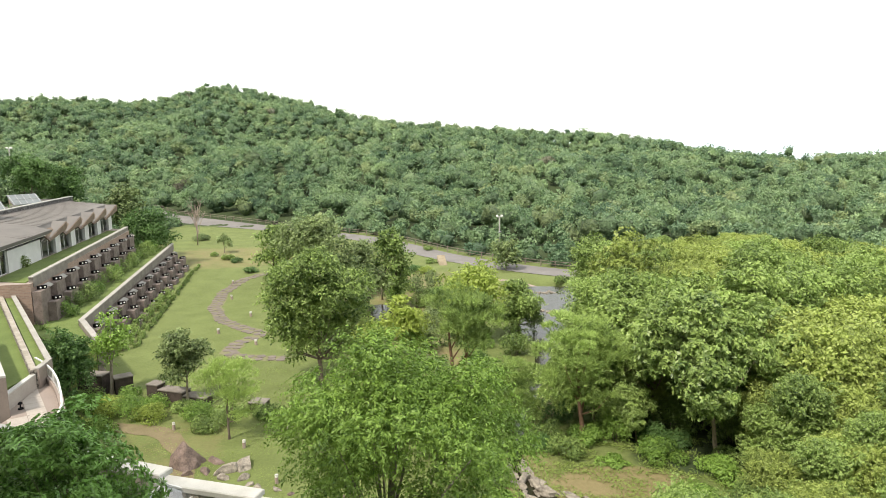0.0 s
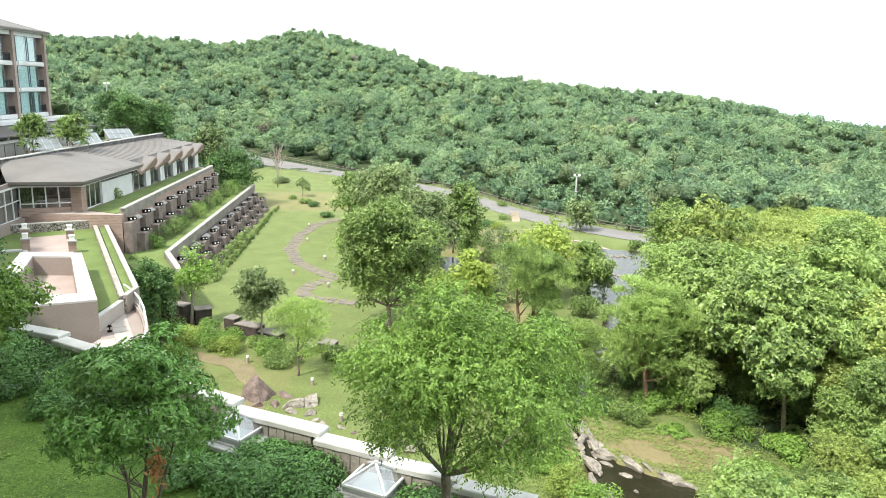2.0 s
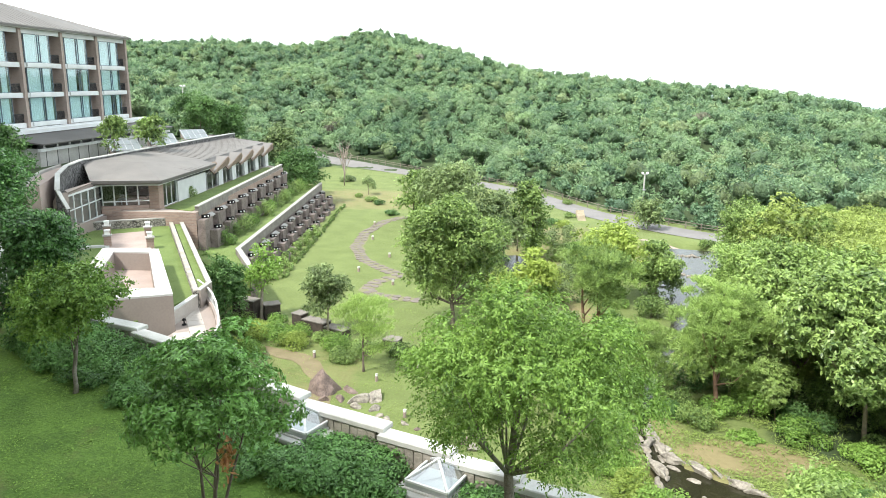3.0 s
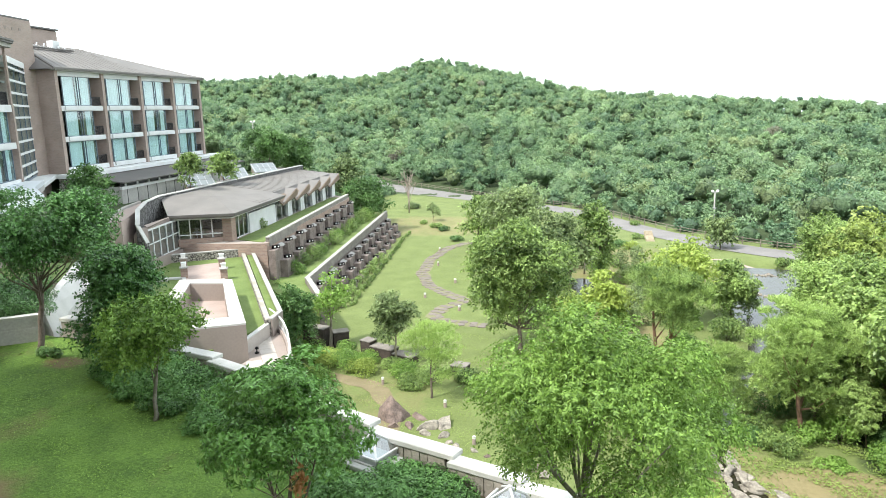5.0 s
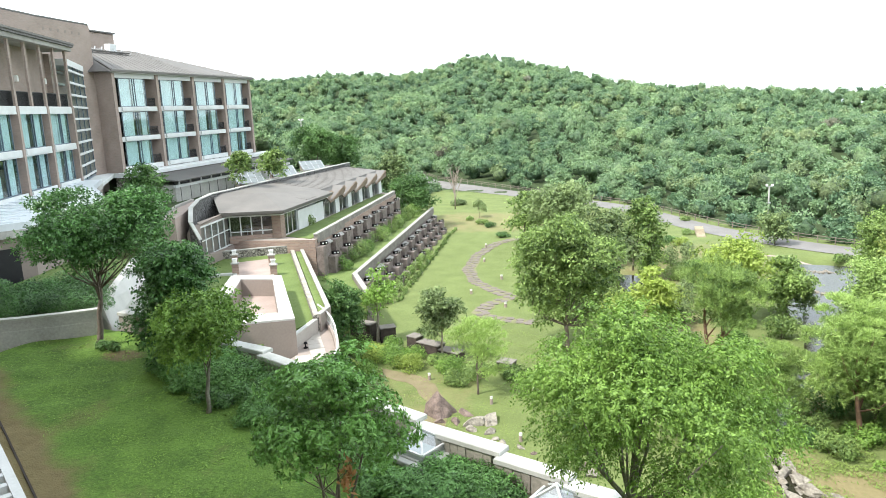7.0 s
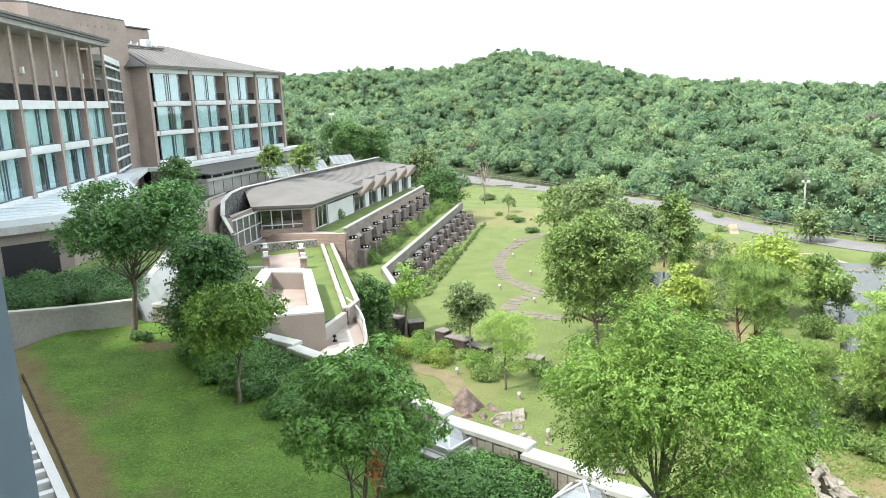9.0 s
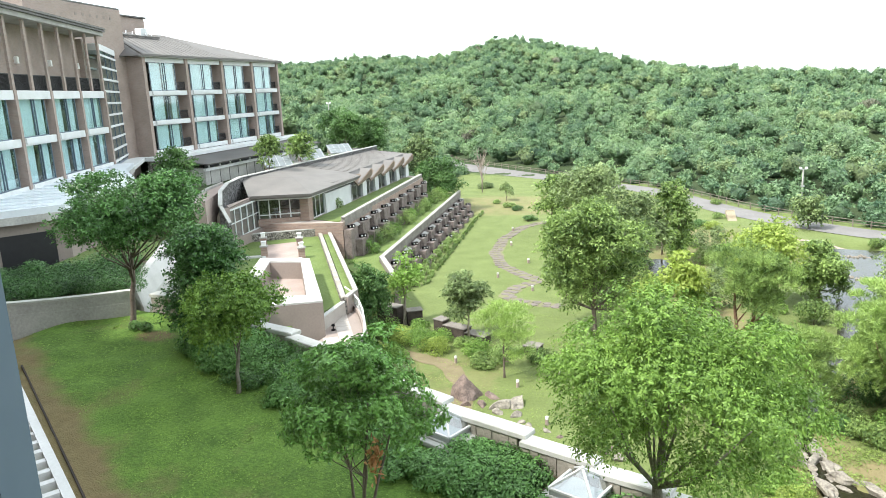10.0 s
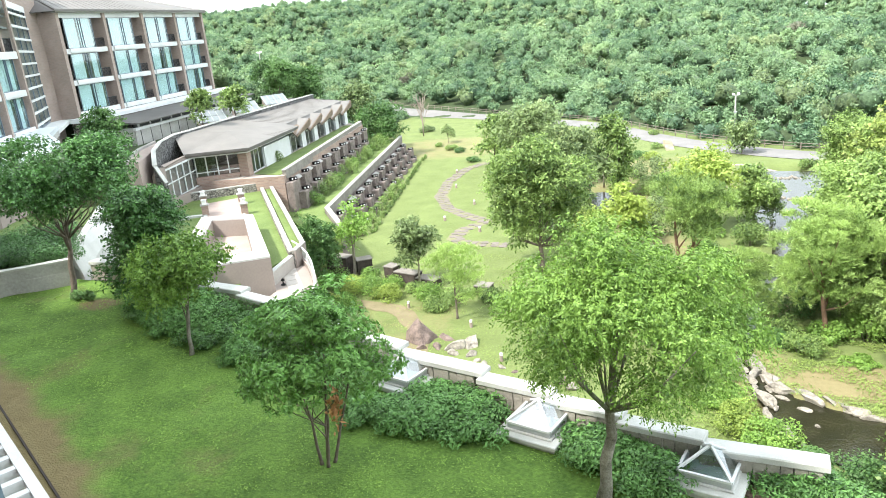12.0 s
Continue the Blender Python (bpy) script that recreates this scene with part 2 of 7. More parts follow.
M_SASHGLASS = material("tinted_sash_glass", (0.12, 0.2, 0.19), 0.08, (0.1, 0.17, 0.16), 2, spec=0.7)
L_TWIG = material("bare_twigs", (0.36, 0.3, 0.26), 0.95, (0.25, 0.2, 0.17), 3)


def turf(name, tone, tone2):
    return material(name, tone, 0.95, tone2, 0.6, 9, 0.8, 30)


M_TURF = turf("garden_turf", (0.15, 0.205, 0.06), (0.095, 0.138, 0.036))


# ---- mesh helpers ----
class Shape:
    """Gathers corners and faces of one mesh."""

    def __init__(self):
        self.v, self.f = [], []

    def add(self, verts, faces):
        k = len(self.v)
        self.v += [tuple(p) for p in verts]
        self.f += [tuple(i + k for i in q) for q in faces]
        return self

    def box(self, x0, x1, y0, y1, z0, z1, c=0.0):
        """A block; c cuts its upper edges."""
        if c:
            self.add([(x0, y0, z0), (x1, y0, z0), (x1, y1, z0), (x0, y1, z0), (x0, y0, z1 - c), (x1, y0, z1 - c), (x1, y1, z1 - c), (x0, y1, z1 - c),
                      (x0 + c, y0 + c, z1), (x1 - c, y0 + c, z1), (x1 - c, y1 - c, z1), (x0 + c, y1 - c, z1)],
                     [(3, 2, 1, 0), (0, 1, 5, 4), (1, 2, 6, 5), (2, 3, 7, 6), (3, 0, 4, 7), (4, 5, 9, 8), (5, 6, 10, 9), (6, 7, 11, 10), (7, 4, 8, 11), (8, 9, 10, 11)])
        else:
            self.add([(x0, y0, z0), (x1, y0, z0), (x1, y1, z0), (x0, y1, z0), (x0, y0, z1), (x1, y0, z1), (x1, y1, z1), (x0, y1, z1)],
                     [(3, 2, 1, 0), (4, 5, 6, 7), (0, 1, 5, 4), (1, 2, 6, 5), (2, 3, 7, 6), (3, 0, 4, 7)])
        return self

    def prism(self, poly, z0, z1):
        """An upright prism on a polygon that runs anticlockwise; z1 may be one height a corner."""
        n = len(poly)
        tops = z1 if isinstance(z1, (list, tuple)) else [z1] * n
        bots = z0 if isinstance(z0, (list, tuple)) else [z0] * n
        self.add([(x, y, b) for (x, y), b in zip(poly, bots)] + [(x, y, t) for (x, y), t in zip(poly, tops)],
                 [tuple(range(n - 1, -1, -1)), tuple(range(n, 2 * n))] + [(i, (i + 1) % n, n + (i + 1) % n, n + i) for i in range(n)])
        return self

    def bar(self, a, b, w, h):
        """A straight bar of width w and height h from a to b."""
        a, b = Vector(a), Vector(b)
        d = (b - a).normalized()
        s = d.cross(Vector((0, 0, 1)))
        s = (s if s.length > 1e-4 else Vector((1, 0, 0))).normalized()
        u = s.cross(d).normalized()
        c = [s * i * w / 2 + u * j * h / 2 for i, j in ((-1, -1), (1, -1), (1, 1), (-1, 1))]
        self.add([a + p for p in c] + [b + p for p in c], [(0, 1, 2, 3), (7, 6, 5, 4), (0, 4, 5, 1), (1, 5, 6, 2), (2, 6, 7, 3), (3, 7, 4, 0)])
        return self

    def tube(self, pts, radii, sides=7):
        """A tapered round branch along a line of points."""
        k, n = len(self.v), len(pts)
        pts = [Vector(p) for p in pts]
        for i, p in enumerate(pts):
            d = (pts[min(i + 1, n - 1)] - pts[max(i - 1, 0)]).normalized()
            s = d.cross(Vector((0.31, 0.95, 0.07))).normalized()
            u = d.cross(s)
            for j in range(sides):
                a = 2 * math.pi * j / sides
                self.v.append(tuple(p + (s * math.cos(a) + u * math.sin(a)) * radii[i]))
        for i in range(n - 1):
            for j in range(sides):
                self.f.append((k + i * sides + j, k + i * sides + (j + 1) % sides, k + (i + 1) * sides + (j + 1) % sides, k + (i + 1) * sides + j))
        self.f.append(tuple(k + j for j in range(sides - 1, -1, -1)))
        self.f.append(tuple(k + (n - 1) * sides + j for j in range(sides)))
        return self

    def disc(self, centre, normal, r, thick, sides=14):
        c, d = Vector(centre), Vector(normal).normalized()
        return self.tube([c - d * thick / 2, c + d * thick / 2], [r, r], sides)

    def mesh(self, name):
        me = bpy.data.meshes.new(name)
        me.from_pydata(self.v, [], self.f)
        return me


def part(name, shape, mat, parent=None, label="", smooth=False):
    """One mesh object, under a thing or under a part."""
    me = shape.mesh(name) if isinstance(shape, Shape) else shape
    if not me.materials:
        me.materials.append(mat)
    if smooth:
        me.polygons.foreach_set("use_smooth", [True] * len(me.polygons))
    ob = new(name, me)
    if mat in (M_GLASS, M_GLASS_DARK, M_SKYGLASS):
        ob.visible_shadow = False
    if parent:
        ob.parent = parent
    if label:
        ob["label"] = label
    return ob


def thing(name, m, label, category, group="", kind=""):
    ob = new(name)
    ob.matrix_world = m
    ob.empty_display_size = 0.3
    return tagged(ob, label, category, group, kind)


def leaf_mesh(name, centre, size, out, tint, rng, width=0.5, droop=0.35, scatter=0.55):
    """Diamond leaves at the centres, facing roughly outwards, as one mesh with a tint a leaf."""
    n = len(centre)
    out = out / (np.linalg.norm(out, axis=1, keepdims=True) + 1e-9)
    nrm = out + rng.normal(0, scatter, (n, 3)) + (0, 0, 0.35)
    nrm /= np.linalg.norm(nrm, axis=1, keepdims=True)
    along = out * 0.7 + rng.normal(0, 0.6, (n, 3)) - (0, 0, droop)
    along -= nrm * (along * nrm).sum(1, keepdims=True)
    along /= np.linalg.norm(along, axis=1, keepdims=True) + 1e-9
    side = np.cross(nrm, along)
    s = np.asarray(size).reshape(-1, 1) * rng.uniform(0.7, 1.25, (n, 1))
    v = np.empty((n, 4, 3))
    v[:, 0], v[:, 2] = centre - along * s * 0.5, centre + along * s * 0.5 - nrm * s * 0.12
    v[:, 1], v[:, 3] = centre + side * s * width * 0.5, centre - side * s * width * 0.5
    me = bpy.data.meshes.new(name)
    me.vertices.add(4 * n)
    me.vertices.foreach_set("co", v.reshape(-1))
    me.loops.add(4 * n)
    me.loops.foreach_set("vertex_index", np.arange(4 * n, dtype=np.int32))
    me.polygons.add(n)
    me.polygons.foreach_set("loop_start", np.arange(0, 4 * n, 4, dtype=np.int32))
    at = me.attributes.new("tint", "FLOAT", "POINT")
    at.data.foreach_set("value", np.repeat(np.asarray(tint, np.float32), 4))
    me.update()
    me.validate()
    return me


def blades(name, root, along, nrm, length, width, tint, sides=4):
    """Leaf blades that grow from their roots; sides=3 gives plain three-cornered ones."""
    n = len(root)
    along = along / (np.linalg.norm(along, axis=1, keepdims=True) + 1e-9)
    nrm = nrm - along * (nrm * along).sum(1, keepdims=True)
    nrm = nrm / (np.linalg.norm(nrm, axis=1, keepdims=True) + 1e-9)
    side = np.cross(nrm, along)
    s = np.asarray(length).reshape(-1, 1)
    v = np.empty((n, sides, 3))
    mid = root + along * s * 0.45
    if sides == 4:
        v[:, 0], v[:, 2] = root, root + along * s - nrm * s * 0.14
        v[:, 1], v[:, 3] = mid + side * s * width * 0.5, mid - side * s * width * 0.5
    else:
        v[:, 0], v[:, 1], v[:, 2] = mid - along * s * 0.5 - side * s * width * 0.5, mid - along * s * 0.35 + side * s * width * 0.6, mid + along * s * 0.62
    me = bpy.data.meshes.new(name)
    me.vertices.add(sides * n)
    me.vertices.foreach_set("co", v.reshape(-1))
    me.loops.add(sides * n)
    me.loops.foreach_set("vertex_index", np.arange(sides * n, dtype=np.int32))
    me.polygons.add(n)
    me.polygons.foreach_set("loop_start", np.arange(0, sides * n, sides, dtype=np.int32))
    me.attributes.new("tint", "FLOAT", "POINT").data.foreach_set("value", np.repeat(np.asarray(tint, np.float32), sides))
    me.update()
    me.validate()
    return me


def ball_points(rng, n, top=0.0):
    """Directions spread over a ball, fewer below."""
    d = rng.normal(0, 1, (n, 3))
    d /= np.linalg.norm(d, axis=1, keepdims=True)
    low = d[:, 2] < top
    d[low, 2] *= rng.choice([-1, 1, 0.4], low.sum())
    return d

# ---- lie of the land ----
RIDGE_AZ = [-70, -45, -31, -27.8, -22, -19.3, -17.6, -15.5, -12.2, -6.2, 3.1, 12, 20, 26, 31.5, 45, 70]
RIDGE_EL = [2.0, 2.2, 2.5, 2.66, 2.4, 3.2, 3.67, 3.55, 2.85, 1.2, 0.27, -0.28, -1.37, -1.95, -1.9, -1.9, -1.9]
RIDGE_R = [430, 430, 440, 450, 450, 450, 450, 440, 430, 400, 370, 350, 330, 320, 320, 320, 320]
FOOT_AZ = [-70, -47, -34, -26, -20.5, -13.5, -6, 0, 3, 11, 20, 45, 70]
FOOT_R = [130, 130, 124, 126, 172, 158, 146, 125, 118, 106, 112, 112, 112]
STREAM = [(13.5, 92), (12.5, 80), (10.5, 69), (8, 58), (5.6, 49), (4.45, 43), (4.45, 40), (4.75, 38), (5.6, 36.3), (7.3, 34.3), (10.5, 31.5), (16, 28.5), (24, 26)]
POOL = (-7.4, 79)


def line_distance(x, y, pts):
    best = np.full(np.shape(x), 1e9)
    for (ax, ay), (bx, by) in zip(pts, pts[1:]):
        dx, dy = bx - ax, by - ay
        t = np.clip(((x - ax) * dx + (y - ay) * dy) / (dx * dx + dy * dy), 0, 1)
        best = np.minimum(best, np.hypot(x - ax - t * dx, y - ay - t * dy))
    return best


def smooth(a, b, x):
    t = np.clip((x - a) / (b - a), 0, 1)
    return t * t * (3 - 2 * t)


def waves(x, y, size, seed):
    r = np.random.RandomState(seed)
    out = np.zeros(np.shape(x))
    for k in range(7):
        a, p, f = r.uniform(0, 6.28), r.uniform(0, 6.28), r.uniform(0.6, 1.9) / size
        out = out + np.sin((x * math.cos(a) + y * math.sin(a)) * f * 6.28 + p)
    return out / 3.0


def stream_width(x, y):
    return 0.45 + 2.45 * smooth(62, 75, y) + 1.9 * smooth(38, 33, y)


def land(x, y):
    """Height of the ground."""
    x, y = np.asarray(x, float), np.asarray(y, float)
    r, az = np.hypot(x, y), np.degrees(np.arctan2(x, y))
    foot, top = np.interp(az, FOOT_AZ, FOOT_R), np.interp(az, RIDGE_AZ, RIDGE_R)
    crest = 20 + top * np.tan(np.radians(np.interp(az, RIDGE_AZ, RIDGE_EL))) - 4.6
    s = np.clip((r - foot) / (top - foot), 0, 1.6)
    ahead = smooth(90, 60, np.abs(az))
    hill = np.where(s < 1, crest * s ** 1.1, crest - (s - 1) * 40) * ahead
    hill = hill + waves(x, y, 110, 3) * 4.5 * smooth(0.05, 0.35, s) * (1 - smooth(0.75, 1.0, s)) * ahead
    hill = hill + waves(x, y, 38, 5) * 1.3 * smooth(0.03, 0.2, s) * (1 - smooth(0.8, 1.0, s))
    far = smooth(520, 1100, r)
    hill = hill * (1 - far) - 62 * far
    # the slope on which the hotel stands
    up = x + 0.17 * (y - 64)
    bank = (10.4 * smooth(-50, -54.5, up) + 3.5 * smooth(-61.5, -65, up)) * smooth(128, 112, y) * smooth(-70, -40, y)
    bank = np.maximum(bank, 10.6 * smooth(-51.0, -52.6, x + 0.05 * (y - 64)) * smooth(112, 104, y) * smooth(52, 60, y))
    low = np.minimum(line_distance(x, y, STREAM) / stream_width(x, y), np.hypot((x - POOL[0]) / 2.6, (y - POOL[1]) / 3.2))
    dip = -0.75 * (1 - smooth(0.7, 1.5, low))
    return np.where(s > 0, np.where(bank > 0, np.maximum(hill, bank), hill), np.maximum(bank, 0) + dip)


def height(x, y):
    return float(land(x, y))


def lawn_z(x, y):
    """The upper lawn falls gently along its wall and dips in its far corner."""
    return 9 - 0.05 * ((x + 4) * 0.915 - (y - 17.5) * 0.4) - 0.75 * smooth(-27.8, -31.2, x)


def ground_material(name, tone, tone2, scale, fine=None, grain=0.6, low=0.42, high=0.95, dry=((0.26, 0.215, 0.11), (0.16, 0.135, 0.062))):
    m = material(name, tone, 0.95, tone2, scale, fine or scale * 20, 0.9, 18, grain=grain, low=low, high=high)
    n, l = m.node_tree.nodes, m.node_tree.links
    b = n["Principled BSDF"]
    lawn = b.inputs["Base Color"].links[0].from_socket
    tc = [q for q in n if q.type == "TEX_COORD"][0]
    nz = n.new("ShaderNodeTexNoise")
    nz.inputs["Scale"].default_value, nz.inputs["Detail"].default_value, nz.inputs["Roughness"].default_value = 0.55, 9, 0.7
    l.new(tc.outputs["Object"], nz.inputs["Vector"])
    last = lawn
    for name, tone, tone2 in (("dry", *dry), ("wild", (0.045, 0.07, 0.024), (0.025, 0.04, 0.013))):
        at = n.new("ShaderNodeAttribute")
        at.attribute_name = name
        sharp = n.new("ShaderNodeMath")
        sharp.operation = "ADD"
        l.new(at.outputs["Fac"], sharp.inputs[0])
        l.new(nz.outputs[0], sharp.inputs[1])
        edge = n.new("ShaderNodeMapRange")
        edge.inputs[1].default_value, edge.inputs[2].default_value = 0.72, 1.15
        l.new(sharp.outputs[0], edge.inputs[0])
        grain = n.new("ShaderNodeTexNoise")
        grain.inputs["Scale"].default_value, grain.inputs["Detail"].default_value = 3.0, 8
        l.new(tc.outputs["Object"], grain.inputs["Vector"])
        tones = n.new("ShaderNodeMixRGB")
        tones.inputs[1].default_value, tones.inputs[2].default_value = (*tone2, 1), (*tone, 1)
        l.new(grain.outputs[0], tones.inputs[0])
        mx = n.new("ShaderNodeMixRGB")
        l.new(edge.outputs[0], mx.inputs[0])
        l.new(last, mx.inputs[1])
        l.new(tones.outputs[0], mx.inputs[2])
        last = mx.outputs[0]
    l.new(last, b.inputs["Base Color"])
    return m


M_GROUND = ground_material("grass_and_earth", (0.15, 0.19, 0.06), (0.1, 0.128, 0.037), 0.4, 5.0, 0.9)
M_LAWN = ground_material("lawn_turf", (0.14, 0.245, 0.04), (0.06, 0.118, 0.016), 0.9, 9.0, 1.1, 0.45, 0.98, ((0.23, 0.18, 0.085), (0.12, 0.098, 0.042)))


def sheet(name, v, quads, attrs, mat):
    me = bpy.data.meshes.new(name)
    me.from_pydata(v.tolist(), [], quads)
    for key, values in attrs.items():
        me.attributes.new(key, "FLOAT", "POINT").data.foreach_set("value", np.asarray(values, np.float32))
    me.materials.append(mat)
    me.polygons.foreach_set("use_smooth", [True] * len(me.polygons))
    return me


def build_ground():
    rings = np.concatenate([np.arange(2, 28, 2.0), np.arange(28, 60, 0.55), np.arange(60, 130, 1.1), np.geomspace(130, 600, 60), np.geomspace(640, 4700, 14)])
    turns = np.radians(np.concatenate([np.arange(-70, 50, 0.6), np.arange(50, 290, 4.0)]))
    rr, aa = np.meshgrid(rings, turns, indexing="ij")
    x, y = rr * np.sin(aa), rr * np.cos(aa)
    z = land(x, y)
    v = np.stack([x, y, z], -1).reshape(-1, 3)
    nr, na = rr.shape
    quads = [(i * na + j, i * na + (j + 1) % na, (i + 1) * na + (j + 1) % na, (i + 1) * na + j) for i in range(nr - 1) for j in range(na)]
    quads.append(tuple(range(na - 1, -1, -1)))
    az = np.degrees(np.arctan2(x, y))
    foot = np.interp(az, FOOT_AZ, FOOT_R)
    wild = smooth(-6, 3, rr - foot)
    wild = np.maximum(wild, smooth(10.5, 13, x - 0.05 * (y - 40)) * smooth(85, 80, y) * smooth(38.5, 41.5, y + 0.25 * (x - 12)))
    wild = np.maximum(wild, smooth(17, 19, x) * smooth(100, 94, y))
    wild = np.maximum(wild, 0.9 * smooth(-50, -56, x + 0.17 * (y - 64)))
    near = line_distance(x, y, STREAM)
    dry = 0.5 * smooth(3.4, 1.6, near) * smooth(60, 50, y)
    dry = np.maximum(dry, 0.95 * smooth(2.6, 1.4, np.hypot((x - 10.2) / 1.9, y - 38.3)))
    dry = np.maximum(dry, 0.3 * smooth(6, 3, np.hypot(x + 18, (y - 44) / 1.3)))
    dry = np.maximum(dry, 0.45 * smooth(16, 7, np.hypot((x + 2) / 1.1, (y - 86) / 1.5)))
    dry = np.maximum(dry, 0.45 * smooth(14, 8, np.hypot((x + 36) / 1.3, (y - 117))))
    dry = np.maximum(dry, 0.55 * smooth(8, 4, np.hypot((x + 3), (y - 58) / 2)))
    return tagged(new("ground", sheet("ground", v, quads, {"dry": dry.ravel(), "wild": wild.ravel()}, M_GROUND)), "gently rolling grass and woodland ground with bare patches", "ground", kind="structure")


def inside(px, py, poly):
    hit = np.zeros(np.shape(px), bool)
    for (ax, ay), (bx, by) in zip(poly, poly[1:] + poly[:1]):
        if ay != by:
            hit ^= ((ay > py) != (by > py)) & (px < (bx - ax) * (py - ay) / (by - ay) + ax)
    return hit


LAWN = [(11.2, -10.2), (9, 13.2), (3.6, 16.2), (-8.4, 20.3), (-19.2, 25.0), (-26.6, 25.2), (-30, 23.5), (-33, 16.2)]


def build_lawn():
    step = 0.4
    gx, gy = np.meshgrid(np.arange(-34, 13, step), np.arange(-11, 26, step), indexing="ij")
    z = lawn_z(gx, gy) + 0.04 * waves(gx, gy, 3.5, 8)
    # the lawn swells towards the building and dips to the beds
    n_ = gx * 0.51 + gy * 0.86
    ok = inside(gx, gy, LAWN)
    v = np.stack([gx, gy, z], -1).reshape(-1, 3)
    ny = gx.shape[1]
    cell = ok[:-1, :-1] & ok[1:, :-1] & ok[1:, 1:] & ok[:-1, 1:]
    quads = [(i * ny + j, (i + 1) * ny + j, (i + 1) * ny + j + 1, i * ny + j + 1) for i, j in zip(*np.nonzero(cell))]
    dry = 0.5 * smooth(3.9, 2.7, n_) + 0.12 * smooth(9, 4, n_) + 0.14 * waves(gx, gy, 6, 4) + 0.06
    dry = np.maximum(dry, 0.9 * smooth(1.3, 0.5, np.hypot(gx + 23.2, (gy - 22.6) / 0.7)))
    ob = new("lawn", sheet("lawn", v, quads, {"dry": dry.ravel(), "wild": np.zeros(dry.size)}, M_LAWN))
    return tagged(ob, "mown green lawn with dry yellow patches beside the hotel", "lawn", kind="structure")


ground = build_ground()
lawn = build_lawn()


def ribbon(name, pts, widths, lift, mat, label, category, edge=0.0, seed=1, thick=0.04):
    """A strip that follows the ground along a smoothed line."""
    pts = [Vector((*p, 0)) for p in pts]
    line, w = [], []
    for i in range(len(pts) - 1):
        p0, p1, p2, p3 = pts[max(i - 1, 0)], pts[i], pts[i + 1], pts[min(i + 2, len(pts) - 1)]
        steps = max(2, int((p2 - p1).length / 1.2))
        for k in range(steps):
            t = k / steps
            line.append(0.5 * (2 * p1 + (p2 - p0) * t + (2 * p0 - 5 * p1 + 4 * p2 - p3) * t * t + (3 * p1 - p0 - 3 * p2 + p3) * t ** 3))
            w.append(widths[i] * (1 - t) + widths[i + 1] * t)
    line.append(pts[-1])
    w.append(widths[-1])
    rnd = random.Random(seed)
    s = Shape()
    for i, p in enumerate(line):
        d = (line[min(i + 1, len(line) - 1)] - line[max(i - 1, 0)]).normalized()
        side = Vector((-d.y, d.x, 0))
        for k in (-0.5, -0.25, 0, 0.25, 0.5):
            q = p + side * w[i] * k + side * rnd.uniform(-edge, edge) * (abs(k) > 0.4)
            s.v.append((q.x, q.y, lift if lift < -0.05 else height(q.x, q.y) + lift))
    for i in range(len(line) - 1):
        for k in range(4):
            a = i * 5 + k
            s.f.append((a, a + 5, a + 6, a + 1))
    return tagged(part(name, s, mat), label, category, kind="structure"), line


ROAD = [(-82, 178), (-61, 166.5), (-37, 152), (-14.7, 135.5), (0, 115), (10.5, 104.3), (19.6, 98.5), (32, 94), (60, 90)]
road, road_line = ribbon("road", ROAD, [5.2] * len(ROAD), 0.06, M_ASPHALT, "narrow worn asphalt road along the foot of the wooded hill", "road")
PATH = [(-20.5, 104), (-26.3, 101.5), (-27.9, 97.7), (-28.2, 89.7), (-26.9, 81.5), (-24, 75.5), (-20.6, 71.9), (-18.3, 70.2), (-20.0, 67.0), (-20.1, 64), (-18.3, 62.4), (-14, 62)]
FOOT = [(3, 96.2), (9, 95.0), (14, 93.2), (18, 91.6), (24, 90.5)]
foot_path, _ = ribbon("foot_path", FOOT, [0.7] * 5, 0.05, M_TILE, "pale gravel path between road and pond", "path", 0.1)
dirt_path, _ = ribbon("dirt_path", [(-26, 47.5), (-19.6, 46.2), (-17, 43), (-15.5, 39), (-15, 34)], [1.6, 1.5, 1.4, 1.5, 1.6], 0.03, material("trodden_earth", (0.215, 0.175, 0.105), 0.95, (0.14, 0.12, 0.062), 0.8, 8, 0.4, 12), "trodden earth path through the rough grass", "path", 0.18)

M_WATER = material("dark_stream_water", (0.03, 0.028, 0.015), 0.1, (0.014, 0.014, 0.008), 0.8, bump=0.35, bump_scale=5, spec=0.3)
stream, _ = ribbon("water_stream", STREAM, [8, 8, 6, 1.6, 1.0, 0.9, 0.9, 1.3, 2.0, 4.0, 5.4, 6, 6], -0.22, M_WATER, "dark shallow stream with a still pond above", "water")
pool = Shape()
pool.v = [(POOL[0] + 3.4 * math.cos(a * 0.3142), POOL[1] + 4.2 * math.sin(a * 0.3142), -0.2) for a in range(20)]
pool.f = [tuple(range(20))]
tagged(part("water_pool", pool, M_WATER), "small dark pool among the garden shrubs", "water", kind="structure")
sea = Shape()
sea.v = [(r * math.sin(radians(a)), r * math.cos(radians(a)), -40) for r in (900, 4950) for a in range(-20, 84, 4)]
sea.f = [(i, i + 1, 27 + i - 0, 26 + i) for i in range(25)]
# the haze over the water is put into this pale base colour
tagged(part("water_sea", sea, material("hazy_sea", (0.5, 0.6, 0.66), 0.7, (0.46, 0.57, 0.63), 0.002, 0.01)), "pale hazy sea beyond the hills", "sea", kind="structure")

